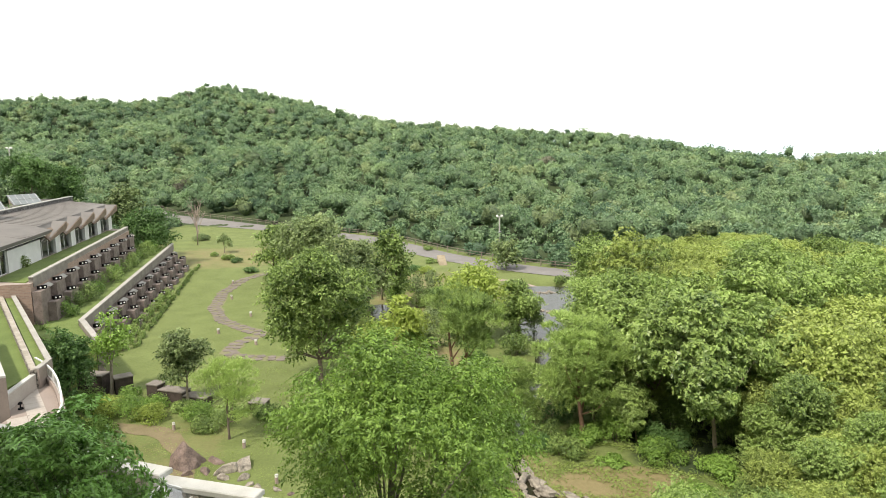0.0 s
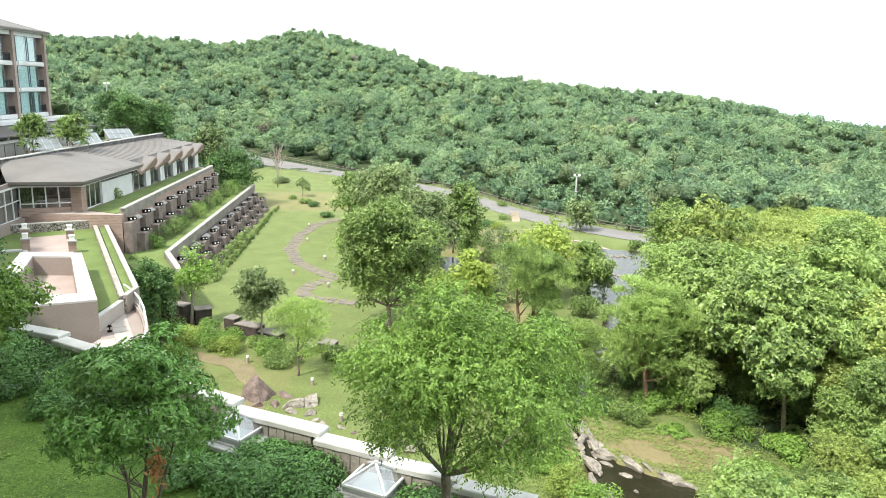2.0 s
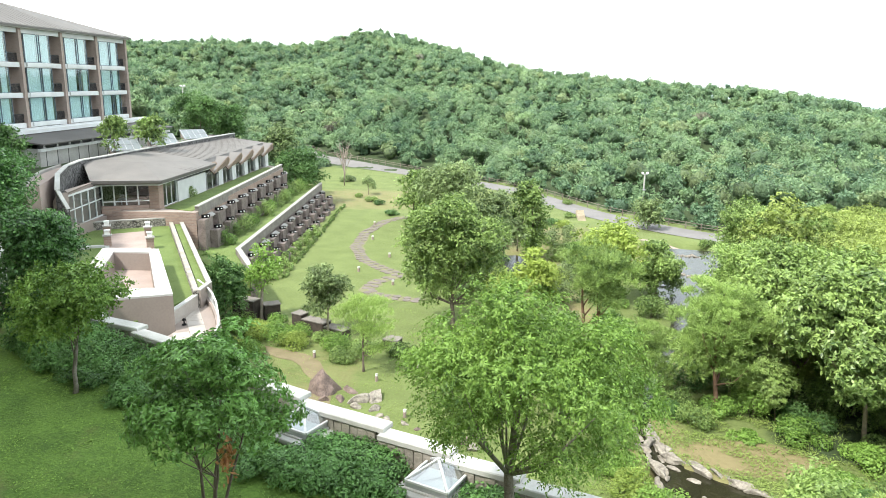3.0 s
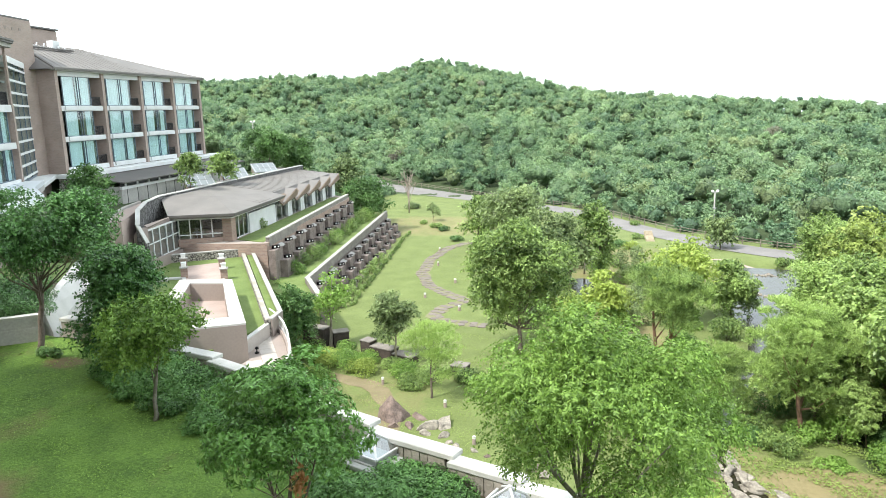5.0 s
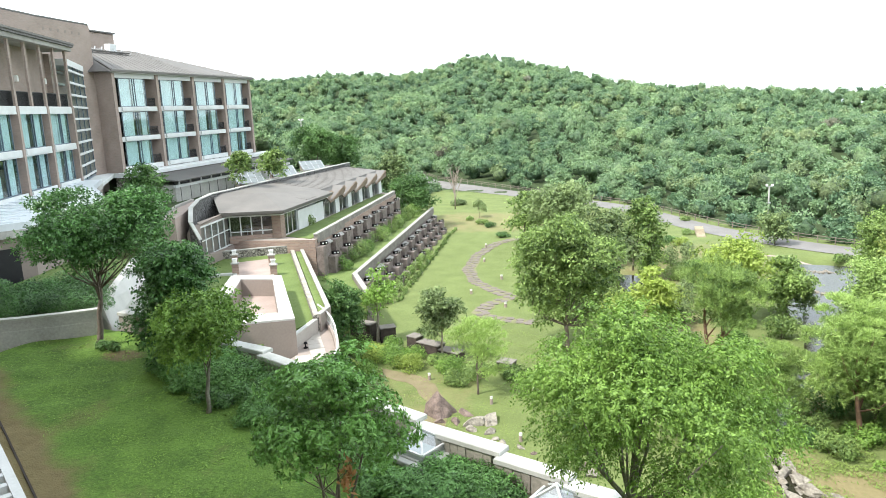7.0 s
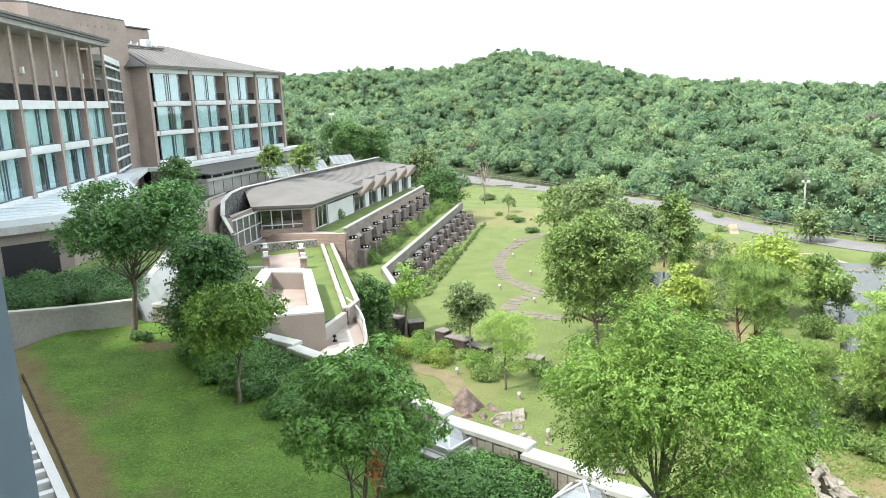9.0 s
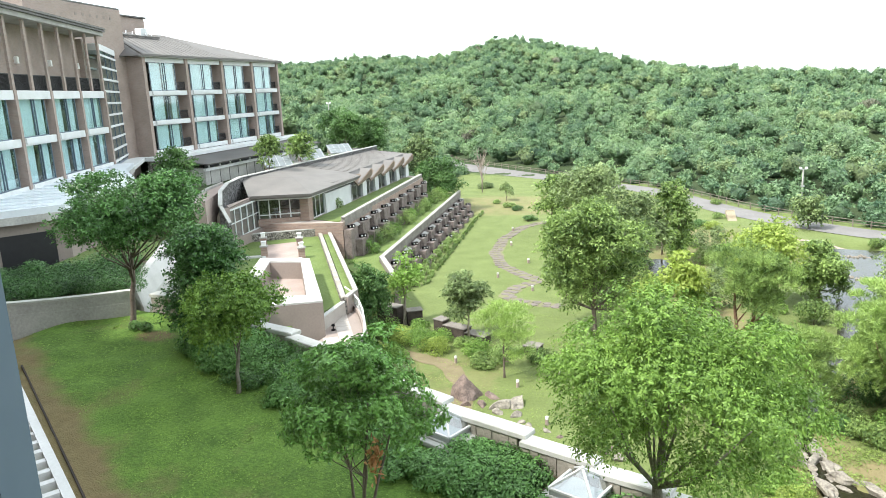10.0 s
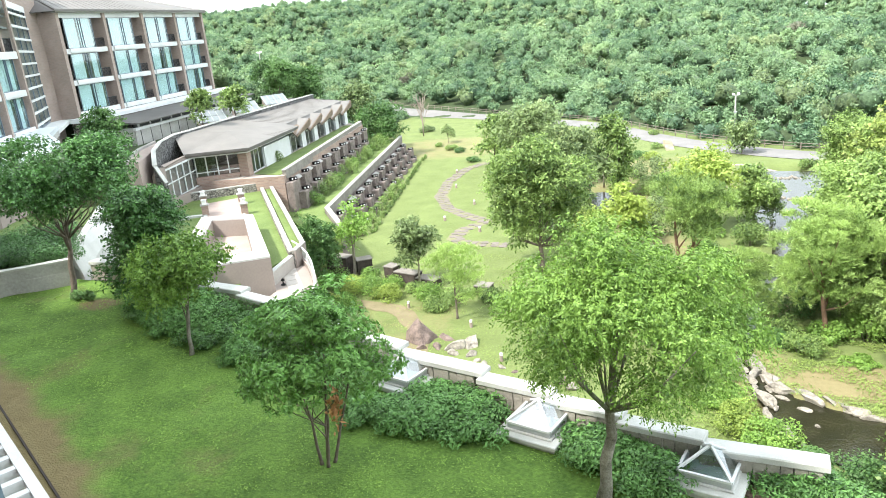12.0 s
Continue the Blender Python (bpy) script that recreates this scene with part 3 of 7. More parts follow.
# ---- trees and shrubs ----
SPRIG = {"round": (6, 2.2, 0.55, 0.8, 0.35), "rosette": (9, 0.35, 0.3, 1.0, 0.3), "pine": (11, 0.9, 0.75, 0.6, -0.25), "spray": (9, 4.0, 0.45, 0.75, 0.75)}


def crown_leaves(rng, centre, rad, clumps, per, leaf, tint, style="round", clump_r=0.34, uneven=0.25, width=0.5, droop=0.35, name="crown", lobes=None):
    """Leaves on sprigs, sprigs in clumps, clumps on the lobes of an uneven crown; gives the mesh and the clumps' middles."""
    count, run, ahead, spread, hang = SPRIG[style]
    if lobes is None:
        n = 12
        lob = np.concatenate([ball_points(rng, n, -0.75) * rng.uniform(0.42, 0.7, (n, 1)), np.zeros((1, 3))])
        lob_r = np.append(rng.uniform(0.28, 0.45, n) * (1 + uneven * 0.3), 0.5)
    else:
        lob, lob_r = np.array([q[:3] for q in lobes]), np.array([q[3] for q in lobes])
    own = rng.choice(len(lob), clumps, p=lob_r ** 2 / (lob_r ** 2).sum())
    d = ball_points(rng, clumps, -0.3)
    mids = lob[own] + d * lob_r[own, None] * rng.uniform(0.35, 1.0, (clumps, 1)) ** 0.5
    reach = np.linalg.norm(mids, axis=1, keepdims=True)
    mids = mids / np.maximum(1, reach / 0.95) * rad
    rc = clump_r * min(rad[0], rad[1]) * rng.uniform(0.6, 1.35, clumps)
    flat = np.array((1, 1, 0.34)) if style == "pine" else np.array((1, 1, 0.62))
    which = np.repeat(np.arange(clumps), max(1, per // count))
    n = len(which)
    out = ball_points(rng, n, 0.0)
    pos = mids[which] + out * flat * rc[which, None] * rng.uniform(0.3, 1.0, (n, 1)) ** 0.6
    axis = out * 0.8 + mids[which] / rad * 0.6 + rng.normal(0, 0.35, (n, 3)) + (0, 0, 0.75 if style == "pine" else 0.25)
    axis /= np.linalg.norm(axis, axis=1, keepdims=True)
    lift = tint + rng.normal(0, 0.1, clumps)[which] + rng.normal(0, 0.07, n) + 0.13 * rng.choice((0, 1), len(lob), p=(0.7, 0.3))[own][which]
    k = np.repeat(np.arange(n), count)
    t = np.tile(np.arange(count) / count, n)[:, None]
    m = len(k)
    turn = np.cross(axis[k], rng.normal(0, 1, (m, 3)))
    turn /= np.linalg.norm(turn, axis=1, keepdims=True) + 1e-9
    size = leaf * rng.uniform(0.7, 1.25, m)
    root = pos[k] + axis[k] * t * run * leaf - np.array((0, 0, 1.0)) * t * t * run * leaf * max(0.0, hang) * 0.7
    along = axis[k] * ahead + turn * spread - np.array((0, 0, 1.0)) * (hang + droop * 0.3) * 0.6
    nrm = axis[k] * 0.6 + rng.normal(0, 0.6, (m, 3)) + (0, 0, 0.3)
    return blades(name, root + centre, along, nrm, size, width, lift[k]), mids + centre


def tree(label, base, top, crown, clumps, per, leaf, mat, bark=None, stems=1, trunk_r=0.12, style="round", tint=0.25, seed=1, category="tree", name="tree",
         clump_r=0.23, width=0.5, droop=0.35, limbs=9, group="", fork=0.55, uneven=0.25, fork_low=0.45, lobes=None):
    """base (x, y, z); top: height of the crown's top over the base; crown: (middle x, middle y, width, foot height), relative to the base."""
    rng, rnd = np.random.RandomState(seed), random.Random(seed)
    ob = thing(name, pose(*base), label, category, group)
    cx, cy, w, foot = crown
    mid = np.array((cx, cy, (top + foot) / 2))
    rad = np.array((w / 2, w / 2, (top - foot) / 2))
    me, mids = crown_leaves(rng, mid, rad, int(clumps * 1.5), per, leaf, tint, style, clump_r, uneven, width, droop, "crown", lobes)
    part("crown", me, mat, ob)
    ends = list(range(len(mids)))
    rnd.shuffle(ends)
    for k in range(stems):
        a = 2 * math.pi * k / max(stems, 1) + 0.5
        off = 0.0 if stems == 1 else 0.14
        tip = Vector((cx + (stems > 1) * math.cos(a) * w * 0.16, cy + (stems > 1) * math.sin(a) * w * 0.16, foot + (top - foot) * fork))
        root = Vector((math.cos(a) * off, math.sin(a) * off, -0.25))
        pts, radii = [], []
        for i in range(9):
            t = i / 8
            p = root.lerp(tip, t) + Vector((rnd.uniform(-1, 1), rnd.uniform(-1, 1), 0)) * (0.009 if stems == 1 else 0.005) * top * (0.3 if i in (0, 8) else 1)
            pts.append(p)
            radii.append(trunk_r * (1.45 if i == 0 else 1) * (1 - 0.72 * t))
        part("trunk", Shape().tube(pts, radii, 9), bark or M_BARK, ob, smooth=True)
        for j in ends[k::stems][:max(2, limbs // stems)]:
            m = Vector(mids[j])
            t = min(0.95, max(fork_low, (m.z - 0.18 * w - root.z) / max(tip.z - root.z, 0.1) * 0.75))
            i = int(t * 8)
            s = pts[i]
            bend = s.lerp(m, 0.55) + Vector((0, 0, -0.06 * w))
            part("limb", Shape().tube([s, s.lerp(bend, 0.5), bend, m], [radii[i] * 0.52, radii[i] * 0.42, radii[i] * 0.28, radii[i] * 0.1], 6), bark or M_BARK, ob, smooth=True)
    return ob


def shrub(label, x, y, z, rx, ry, h, count, leaf, mat, tint=0.3, seed=1, turn=0.0, category="shrub", name="shrub", group="", lumps=None, width=0.5, skirt=0.1):
    """A low mound of foliage with a few stems."""
    rng = np.random.RandomState(seed)
    ob = thing(name, pose(x, y, z, 0, 0, turn), label, category, group)
    lumps = lumps or max(4, int(rx * ry * 5))
    ang, dist = rng.uniform(0, 6.283, lumps), rng.uniform(0, 1, lumps) ** 0.55 * 0.8
    mids = np.stack([np.cos(ang) * dist * rx, np.sin(ang) * dist * ry, (1 - dist ** 2) * h * 0.55], -1)
    which = rng.randint(0, lumps, count)
    out = ball_points(rng, count, 0.0)
    rl = np.array((min(rx, ry) * 0.5, min(rx, ry) * 0.5, h * 0.48)) * rng.uniform(0.7, 1.2, (lumps, 1))
    pos = mids[which] + out * rl[which] * rng.uniform(0.5, 1.05, (count, 1)) ** 0.5
    pos[:, 2] = np.maximum(pos[:, 2], skirt * rng.uniform(0.3, 1, count))
    lift = tint + rng.normal(0, 0.09, lumps)[which]
    part("foliage", leaf_mesh("foliage", pos, leaf, out + (0, 0, 0.4), lift, rng, width, 0.2), mat, ob)
    for k in range(3):
        m = Vector(mids[k])
        part("stem", Shape().tube([(m.x * 0.2, m.y * 0.2, -0.1), (m.x * 0.6, m.y * 0.6, m.z * 0.5), m + Vector((0, 0, 0.02))], [0.04, 0.03, 0.015], 5), M_BARK, ob, smooth=True)
    return ob


def on_lawn(x, y, d=0.0):
    return (x, y, lawn_z(x, y) + d)



# ---- hotel ----
def placed(x, y, z, way_x, way_y):
    """A frame at a corner whose x axis runs along a facade; y points into the building (to the left of the way)."""
    return pose(x, y, z, 0, 0, math.degrees(math.atan2(way_y, way_x)))


FLOORS = (14.5, 17.8, 21.1)


def railing(parent, x0, x1, y, z, h=1.0):
    s = Shape()
    part("handrail", Shape().bar((x0, y, z + h), (x1, y, z + h), 0.05, 0.05), M_DARK, parent)
    k = max(2, int((x1 - x0) / 0.13))
    for i in range(k + 1):
        x = x0 + (x1 - x0) * i / k
        s.bar((x, y, z + 0.1), (x, y, z + h), 0.045, 0.04)
    return tagged(part("balustrade", s, M_DARK, parent, "dark metal balcony railing"), kind="stuff")


def guest_bay(parent, x0, x1, z, h, glass_from, glass_to, seed):
    """One room's front: a glazed bay flush with the slab edge, curtains behind, brick-lined balcony recesses beside it."""
    rnd = random.Random(seed)
    y, top = 0.02, z + h - 0.42
    g0, g1 = x0 + (x1 - x0) * glass_from, x0 + (x1 - x0) * glass_to
    frame_ = Shape()
    for zz in (z + 0.14, top):
        frame_.bar((g0, y, zz), (g1, y, zz), 0.08, 0.1)
    for x in (g0, g1):
        frame_.bar((x, y, z + 0.12), (x, y, top), 0.08, 0.08)
    win = part("window", frame_, M_ALU, parent, "wide bay window with pale curtains behind")
    cuts = [g0, g0 + (g1 - g0) * 0.52, g0 + (g1 - g0) * 0.6, g1]
    for a, b in zip(cuts, cuts[1:]):
        part("pane", Shape().box(a + 0.04, b - 0.04, y - 0.01, y + 0.01, z + 0.2, top - 0.05), M_GLASS, win)
    for a in cuts[1:3]:
        part("mullion", Shape().box(a - 0.035, a + 0.035, y - 0.05, y + 0.05, z + 0.2, top - 0.06), M_ALU, win)
    for x in (g0, g1):
        part("side_pane", Shape().box(x - 0.01, x + 0.01, y + 0.05, y + 1.25, z + 0.1, top), M_GLASS, win)
    gap = rnd.choice((0.02, 0.05, 0.2, 0.3))
    mid = rnd.uniform(0.45, 0.65)
    for a, b in ((g0 + 0.12, g0 + (g1 - g0) * (mid - gap / 2)), (g0 + (g1 - g0) * (mid + gap / 2), g1 - 0.12)):
        s_, n = Shape(), max(8, int((b - a) / 0.09))
        s_.v = [(a + (b - a) * i / n, y + 0.16 + 0.07 * (i % 2) + 0.02 * math.sin(i * 1.3), zz) for zz in (z + 0.12, top) for i in range(n + 1)]
        s_.f = [(i, i + 1, n + 2 + i, n + 1 + i) for i in range(n)]
        part("curtain", s_, M_CURTAIN, win, "pale pleated curtain")
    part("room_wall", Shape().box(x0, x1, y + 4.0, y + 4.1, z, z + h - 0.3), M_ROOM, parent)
    for a, b in ((x0, g0 - 0.02), (g1 + 0.02, x1)):
        if b - a > 0.3:
            part("recess_wall", Shape().box(a, b, 1.25, 1.45, z, z + h - 0.3), M_BRICK, parent)
            if b - a > 1.2:
                railing(parent, a + 0.08, b - 0.08, 0.05, z + 0.1, 1.0)
    a, b = (g1, x1) if glass_to < 0.9 else (x0, g0)
    lx = a + (b - a) * 0.35
    part("wall_lamp", Shape().box(lx - 0.16, lx + 0.16, 1.0, 1.25, z + 2.05, z + 2.6, 0.06), M_LAMP, parent, "white wall lamp")
    part("sill_band", Shape().box(g0 - 0.15, g1 + 0.15, -0.3, -0.15, z - 0.32, z + 0.13, 0.04), M_WHITE, parent, "projecting white window sill")
    return win


def hotel_wing_far():
    ob = thing("hotel_wing", placed(-61.0, 62.6, 0, -4.2, 31.4), "brown brick hotel wing with three rows of glazed balconies", "building")
    L, n = 31.9, 4
    w = L / n
    part("end_wall", Shape().box(0, 0.45, 0, 13, 14.0, 25.0), M_BRICK, ob)
    part("end_wall", Shape().box(L - 0.4, L, 0, 13, 14.0, 25.0), M_BRICK, ob)
    part("back_wall", Shape().box(0.45, L - 0.4, 12.6, 13, 10.0, 24.6), M_BRICK, ob)
    for f, z in enumerate(FLOORS):
        top = 24.8 if f == 2 else FLOORS[f + 1]
        h = top - z
        part("floor_slab", Shape().box(0.45, L - 0.4, 0.0, 12.6, z - 0.3, z), M_CONCRETE, ob)
        part("slab_band", Shape().box(0.46, L - 0.41, -0.14, 0.0, z - 0.42, z + 0.12, 0.03), M_WHITE, ob, "white painted slab edge")
        for i in range(n):
            guest_bay(ob, 0.45 + i * (w - 0.1), 0.45 + (i + 1) * (w - 0.1) - 0.35, z, h, 0.13, 0.76, 100 + f * 10 + i)
    for i in range(n + 1):
        x = min(0.45 + i * (w - 0.1) - 0.35, L - 0.55) if i else -0.05
        part("pier", Shape().box(x, x + 0.5, -0.36, 1.25, 14.0, 24.9), M_BRICK, ob, "brick pier between the rooms")
    part("slab_band", Shape().box(0.46, L - 0.41, -0.16, 0.1, 24.38, 24.92, 0.03), M_WHITE, ob, "white painted roof edge")
    # roof: hipped at the far end, cut off against the tower at the near one
    e = 25.0
    roof = Shape()
    roof.add([(-0.7, -0.9, e), (L + 0.4, -0.9, e), (L + 0.4, 13.6, e), (-3.0, 13.6, e), (-0.7, -0.9, e + 0.22), (L + 0.4, -0.9, e + 0.22), (L + 0.4, 13.6, e + 0.22), (-3.0, 13.6, e + 0.22), (3.0, 6.5, 28.35), (14.0, 6.5, 28.35), (L - 6, 6.5, 27.3)],
             [(3, 2, 1, 0), (0, 1, 5, 4), (1, 2, 6, 5), (2, 3, 7, 6), (3, 0, 4, 8, 7), (4, 5, 10, 9, 8), (5, 6, 10), (6, 7, 8, 9, 10)])
    rf = part("roof", roof, M_ROOF, ob, "low grey metal roof, hipped at one end")
    part("eaves_band", Shape().box(-0.4, L + 0.2, -0.75, -0.2, e - 0.12, e - 0.004), M_COPING, rf, "pale eaves board")
    # flat dark sheet stands in for the shade inside the open gable
    part("gable_shade", Shape().add([(-0.74, -0.6, e + 0.06), (-2.9, 12.0, e + 0.06), (2.7, 6.5, 28.1)], [(0, 1, 2)]), M_ROOF_DARK, rf)
    for i in range(30):
        x = -0.5 + i * 1.07
        part("seam", Shape().bar((x, -0.9, e + 0.24), (3.2 + (x + 0.5) / 31.0 * (L - 9.4), 6.45, 28.38 - 1.03 * max(0.0, i - 14) / 15), 0.035, 0.03), M_ROOF, rf)
    part("snow_rail", Shape().bar((2.6, 4.6, 27.75), (10.5, 4.6, 27.75), 0.3, 0.14), M_ROOF_DARK, rf, "dark rail along the roof")
    part("podium_band", Shape().box(-1.5, L + 2.5, -2.2, -0.15, 13.6, 14.05, 0.05), M_WHITE, ob, "white terrace edge")
    part("podium_wall", Shape().box(-1.0, L + 2.0, -1.8, 0.0, 8.5, 13.6), M_STONE, ob, "rough dark stone base wall")
    # lower range at the foot of the wing
    lo = part("lower_wall", Shape().box(0.5, 30, -6.2, -2.0, 8.5, 12.5), M_CONCRETE, ob, "pale panelled wall of the lower range")
    for i in range(15):
        part("panel_joint", Shape().box(1.5 + i * 2.0, 1.56 + i * 2.0, -6.23, -6.2, 9, 12.4), M_DARK, lo)
    part("eaves_band", Shape().box(0.2, 30.4, -6.5, -6.2, 12.2, 12.5), M_WHITE, ob)
    cl = part("clerestory", Shape().box(0.6, 29.8, -6.15, -5.9, 12.5, 12.9), M_DARK, ob, "narrow clerestory windows")
    for i in range(13):
        part("post", Shape().box(1.2 + i * 2.3, 1.45 + i * 2.3, -6.25, -6.15, 12.5, 12.95), M_WHITE, cl)
    part("lean_to_roof", Shape().prism([(0.0, -7.0), (30.6, -7.0), (30.6, -1.9), (0.0, -1.9)], [12.9, 12.9, 13.2, 13.2], [13.02, 13.02, 13.55, 13.55]), M_ROOF_DARK, ob, "dark lean-to roof")
    # plant on the roof
    part("roof_unit", Shape().box(6.0, 12.6, 8.0, 12.5, 25.2, 30.4, 0.1), M_BRICK, ob, "brick lift housing behind the roof ridge")
    part("roof_unit_cap", Shape().box(5.8, 12.8, 7.8, 12.7, 30.41, 30.6, 0.03), M_ROOF_DARK, ob)
    part("air_unit", Shape().box(7.9, 9.1, 5.2, 6.0, 27.7, 28.8, 0.05), M_WHITE, ob, "white air-conditioning unit")
    for i in range(6):
        part("roof_vent", Shape().bar((3.2 + i * 1.2, 4.7, 27.9), (3.9 + i * 1.2, 5.1, 28.3), 0.12, 0.12), M_STEEL, ob)
    return ob


def hotel_wing_near():
    d = Vector((-11.0, 19.6)).normalized()
    ext = 27.6
    L = 22.5 + ext
    ob = thing("hotel_wing", placed(-44.5 - d.x * ext, 32.3 - d.y * ext, 0, d.x, d.y), "brown brick hotel wing with tall top-floor columns and blue-tinted windows", "building")
    n = 8
    w = 6.2
    part("back_wall", Shape().box(0, L, 12, 12.4, 10, 26), M_BRICK, ob)
    part("end_wall", Shape().box(L - 0.4, L, 1.2, 12, 10, 26), M_BRICK, ob)
    part("end_wall", Shape().box(0, 0.4, 1.2, 12, 10, 26), M_BRICK, ob)
    for f, z in enumerate(FLOORS[:2]):
        h = FLOORS[f + 1] - z
        part("floor_slab", Shape().box(0.4, L - 0.4, 0, 12, z - 0.3, z), M_CONCRETE, ob)
        part("slab_band", Shape().box(0, L, -0.16, 0.0, z - 0.45, z + 0.1, 0.03), M_WHITE, ob, "white painted slab edge")
        for i in range(n):
            guest_bay(ob, L - 0.5 - (i + 1) * w + 0.4, L - 0.5 - i * w, z, h, 0.06, 0.84, 300 + f * 10 + i)
    z = FLOORS[2]
    part("floor_slab", Shape().box(0.4, L - 0.4, 0, 12, z - 0.3, z), M_CONCRETE, ob)
    part("slab_band", Shape().box(0, L, -0.18, 0.0, z - 0.5, z + 0.12, 0.03), M_WHITE, ob, "white painted slab edge")
    part("top_wall", Shape().box(0.2, L - 0.4, 1.7, 2.0, z, 26.2), M_BRICK, ob, "plain brick wall behind the top balcony")
    railing(ob, 0.2, L - 0.3, 0.15, z, 1.25)
    for i in range(2 * n + 1):
        x = L - 0.5 - i * w / 2
        whole = i % 2 == 0
        part("column", Shape().box(x, x + 0.36, -0.22, -0.04, z + 0.121, 26.2), M_BRICK, ob, "slim brick column")
        if whole:
            part("pier", Shape().box(x, x + 0.4, -0.26, 0.45, 14.1, z + 0.12), M_BRICK, ob, "brick pier between the rooms")
        if not whole:
            part("wall_lamp", Shape().box(x + 2.3, x + 2.6, 1.45, 1.7, z + 2.2, z + 2.7, 0.04), M_LAMP, ob, "white wall lamp")
    part("eaves_board", Shape().box(-0.4, L + 0.25, -0.6, 2.0, 26.2, 26.55), M_COPING, ob, "pale eaves board")
    part("gutter", Shape().box(-0.4, L + 0.35, -0.78, -0.4, 26.56, 26.74, 0.03), M_ROOF_DARK, ob)
    rf = part("roof", Shape().prism([(-0.4, -0.85), (L + 0.4, -0.85), (L + 0.4, 12.6), (-0.4, 12.6)], 26.75, [26.9, 26.9, 30.2, 30.2]), M_ROOF, ob, "low grey metal roof")
    for i in range(46):
        part("seam", Shape().bar((0.3 + i * 1.1, -0.85, 26.92), (0.3 + i * 1.1, 12.5, 30.2), 0.035, 0.03), M_ROOF, rf)
    return ob


def stair_link():
    a, b = Vector((-55.6, 52.1)), Vector((-64.3, 62.8))
    d = (b - a)
    L = d.length
    ob = thing("stair_tower", placed(a.x, a.y, 0, d.x, d.y), "glazed staircase between the hotel wings with white rails", "building")
    part("core", Shape().box(0, L + 4, 3, 9, 10, 25.6), M_BRICK, ob)
    part("cap_beam", Shape().box(0, L, -0.1, 3, 25.0, 25.6, 0.04), M_WHITE, ob)
    part("base_wall", Shape().box(0, L + 1.0, -0.5, 2.9, 9, 13.6), M_CONCRETE_TAUPE, ob)
    part("base_slab", Shape().box(-0.4, L + 1.0, -1.7, 2.9, 13.602, 14.0, 0.04), M_WHITE, ob, "pale ledge below the stair window")
    gl = part("window", Shape().box(0, L, 0.02, 0.1, 14.0, 14.2), M_ALU, ob, "tall stair window")
    part("pane", Shape().box(0.0, L, 0.03, 0.05, 14.2, 25.0), M_GLASS, gl)
    for i in range(10):
        z = 14.4 + i * 1.12
        part("rail", Shape().box(0, L, -0.1, 0.02, z, z + 0.2), M_WHITE, gl)
        part("stair_flight", Shape().box(0.2, L - 0.2, 1.4, 3.0, z + 0.1, z + 0.3), M_CONCRETE, gl)
    for i in range(5):
        part("mullion", Shape().box(i * L / 4 - 0.04, i * L / 4 + 0.04, -0.06, 0.02, 14.2, 25.0), M_ALU, gl)
    return ob


def rear_block():
    ob = thing("hotel_block", pose(0, 0, 0), "tall brown brick rear block of the hotel", "building")
    poly = [(-62.8, 62.5), (-76, 61), (-76, 38), (-58.4, 47.2), (-60.8, 54.1)]
    part("wall", Shape().prism(poly, 12, [29.9, 31.3, 31.3, 29.9, 29.9]), M_BRICK, ob)
    part("parapet", Shape().prism([(x * 1.003 + 0.1, y) for x, y in poly], [29.9, 31.3, 31.3, 29.9, 29.9], [30.1, 31.5, 31.5, 30.1, 30.1]), M_ROOF_DARK, ob)
    d = Vector((-2.0, 8.4)).normalized()
    # no openings: the vents' inner shade is put into taupe blocks
    for i in range(6):
        p = Vector((-60.8, 54.1)) + d * (0.8 + i * 1.15)
        vent_block = part("vent_shade", Shape().box(0, 0.3, -0.03, 0.1, 28.75, 29.05), M_CONCRETE_TAUPE, ob)
        vent_block.matrix_local = placed(p.x, p.y, 0, d.x, d.y)
    return ob


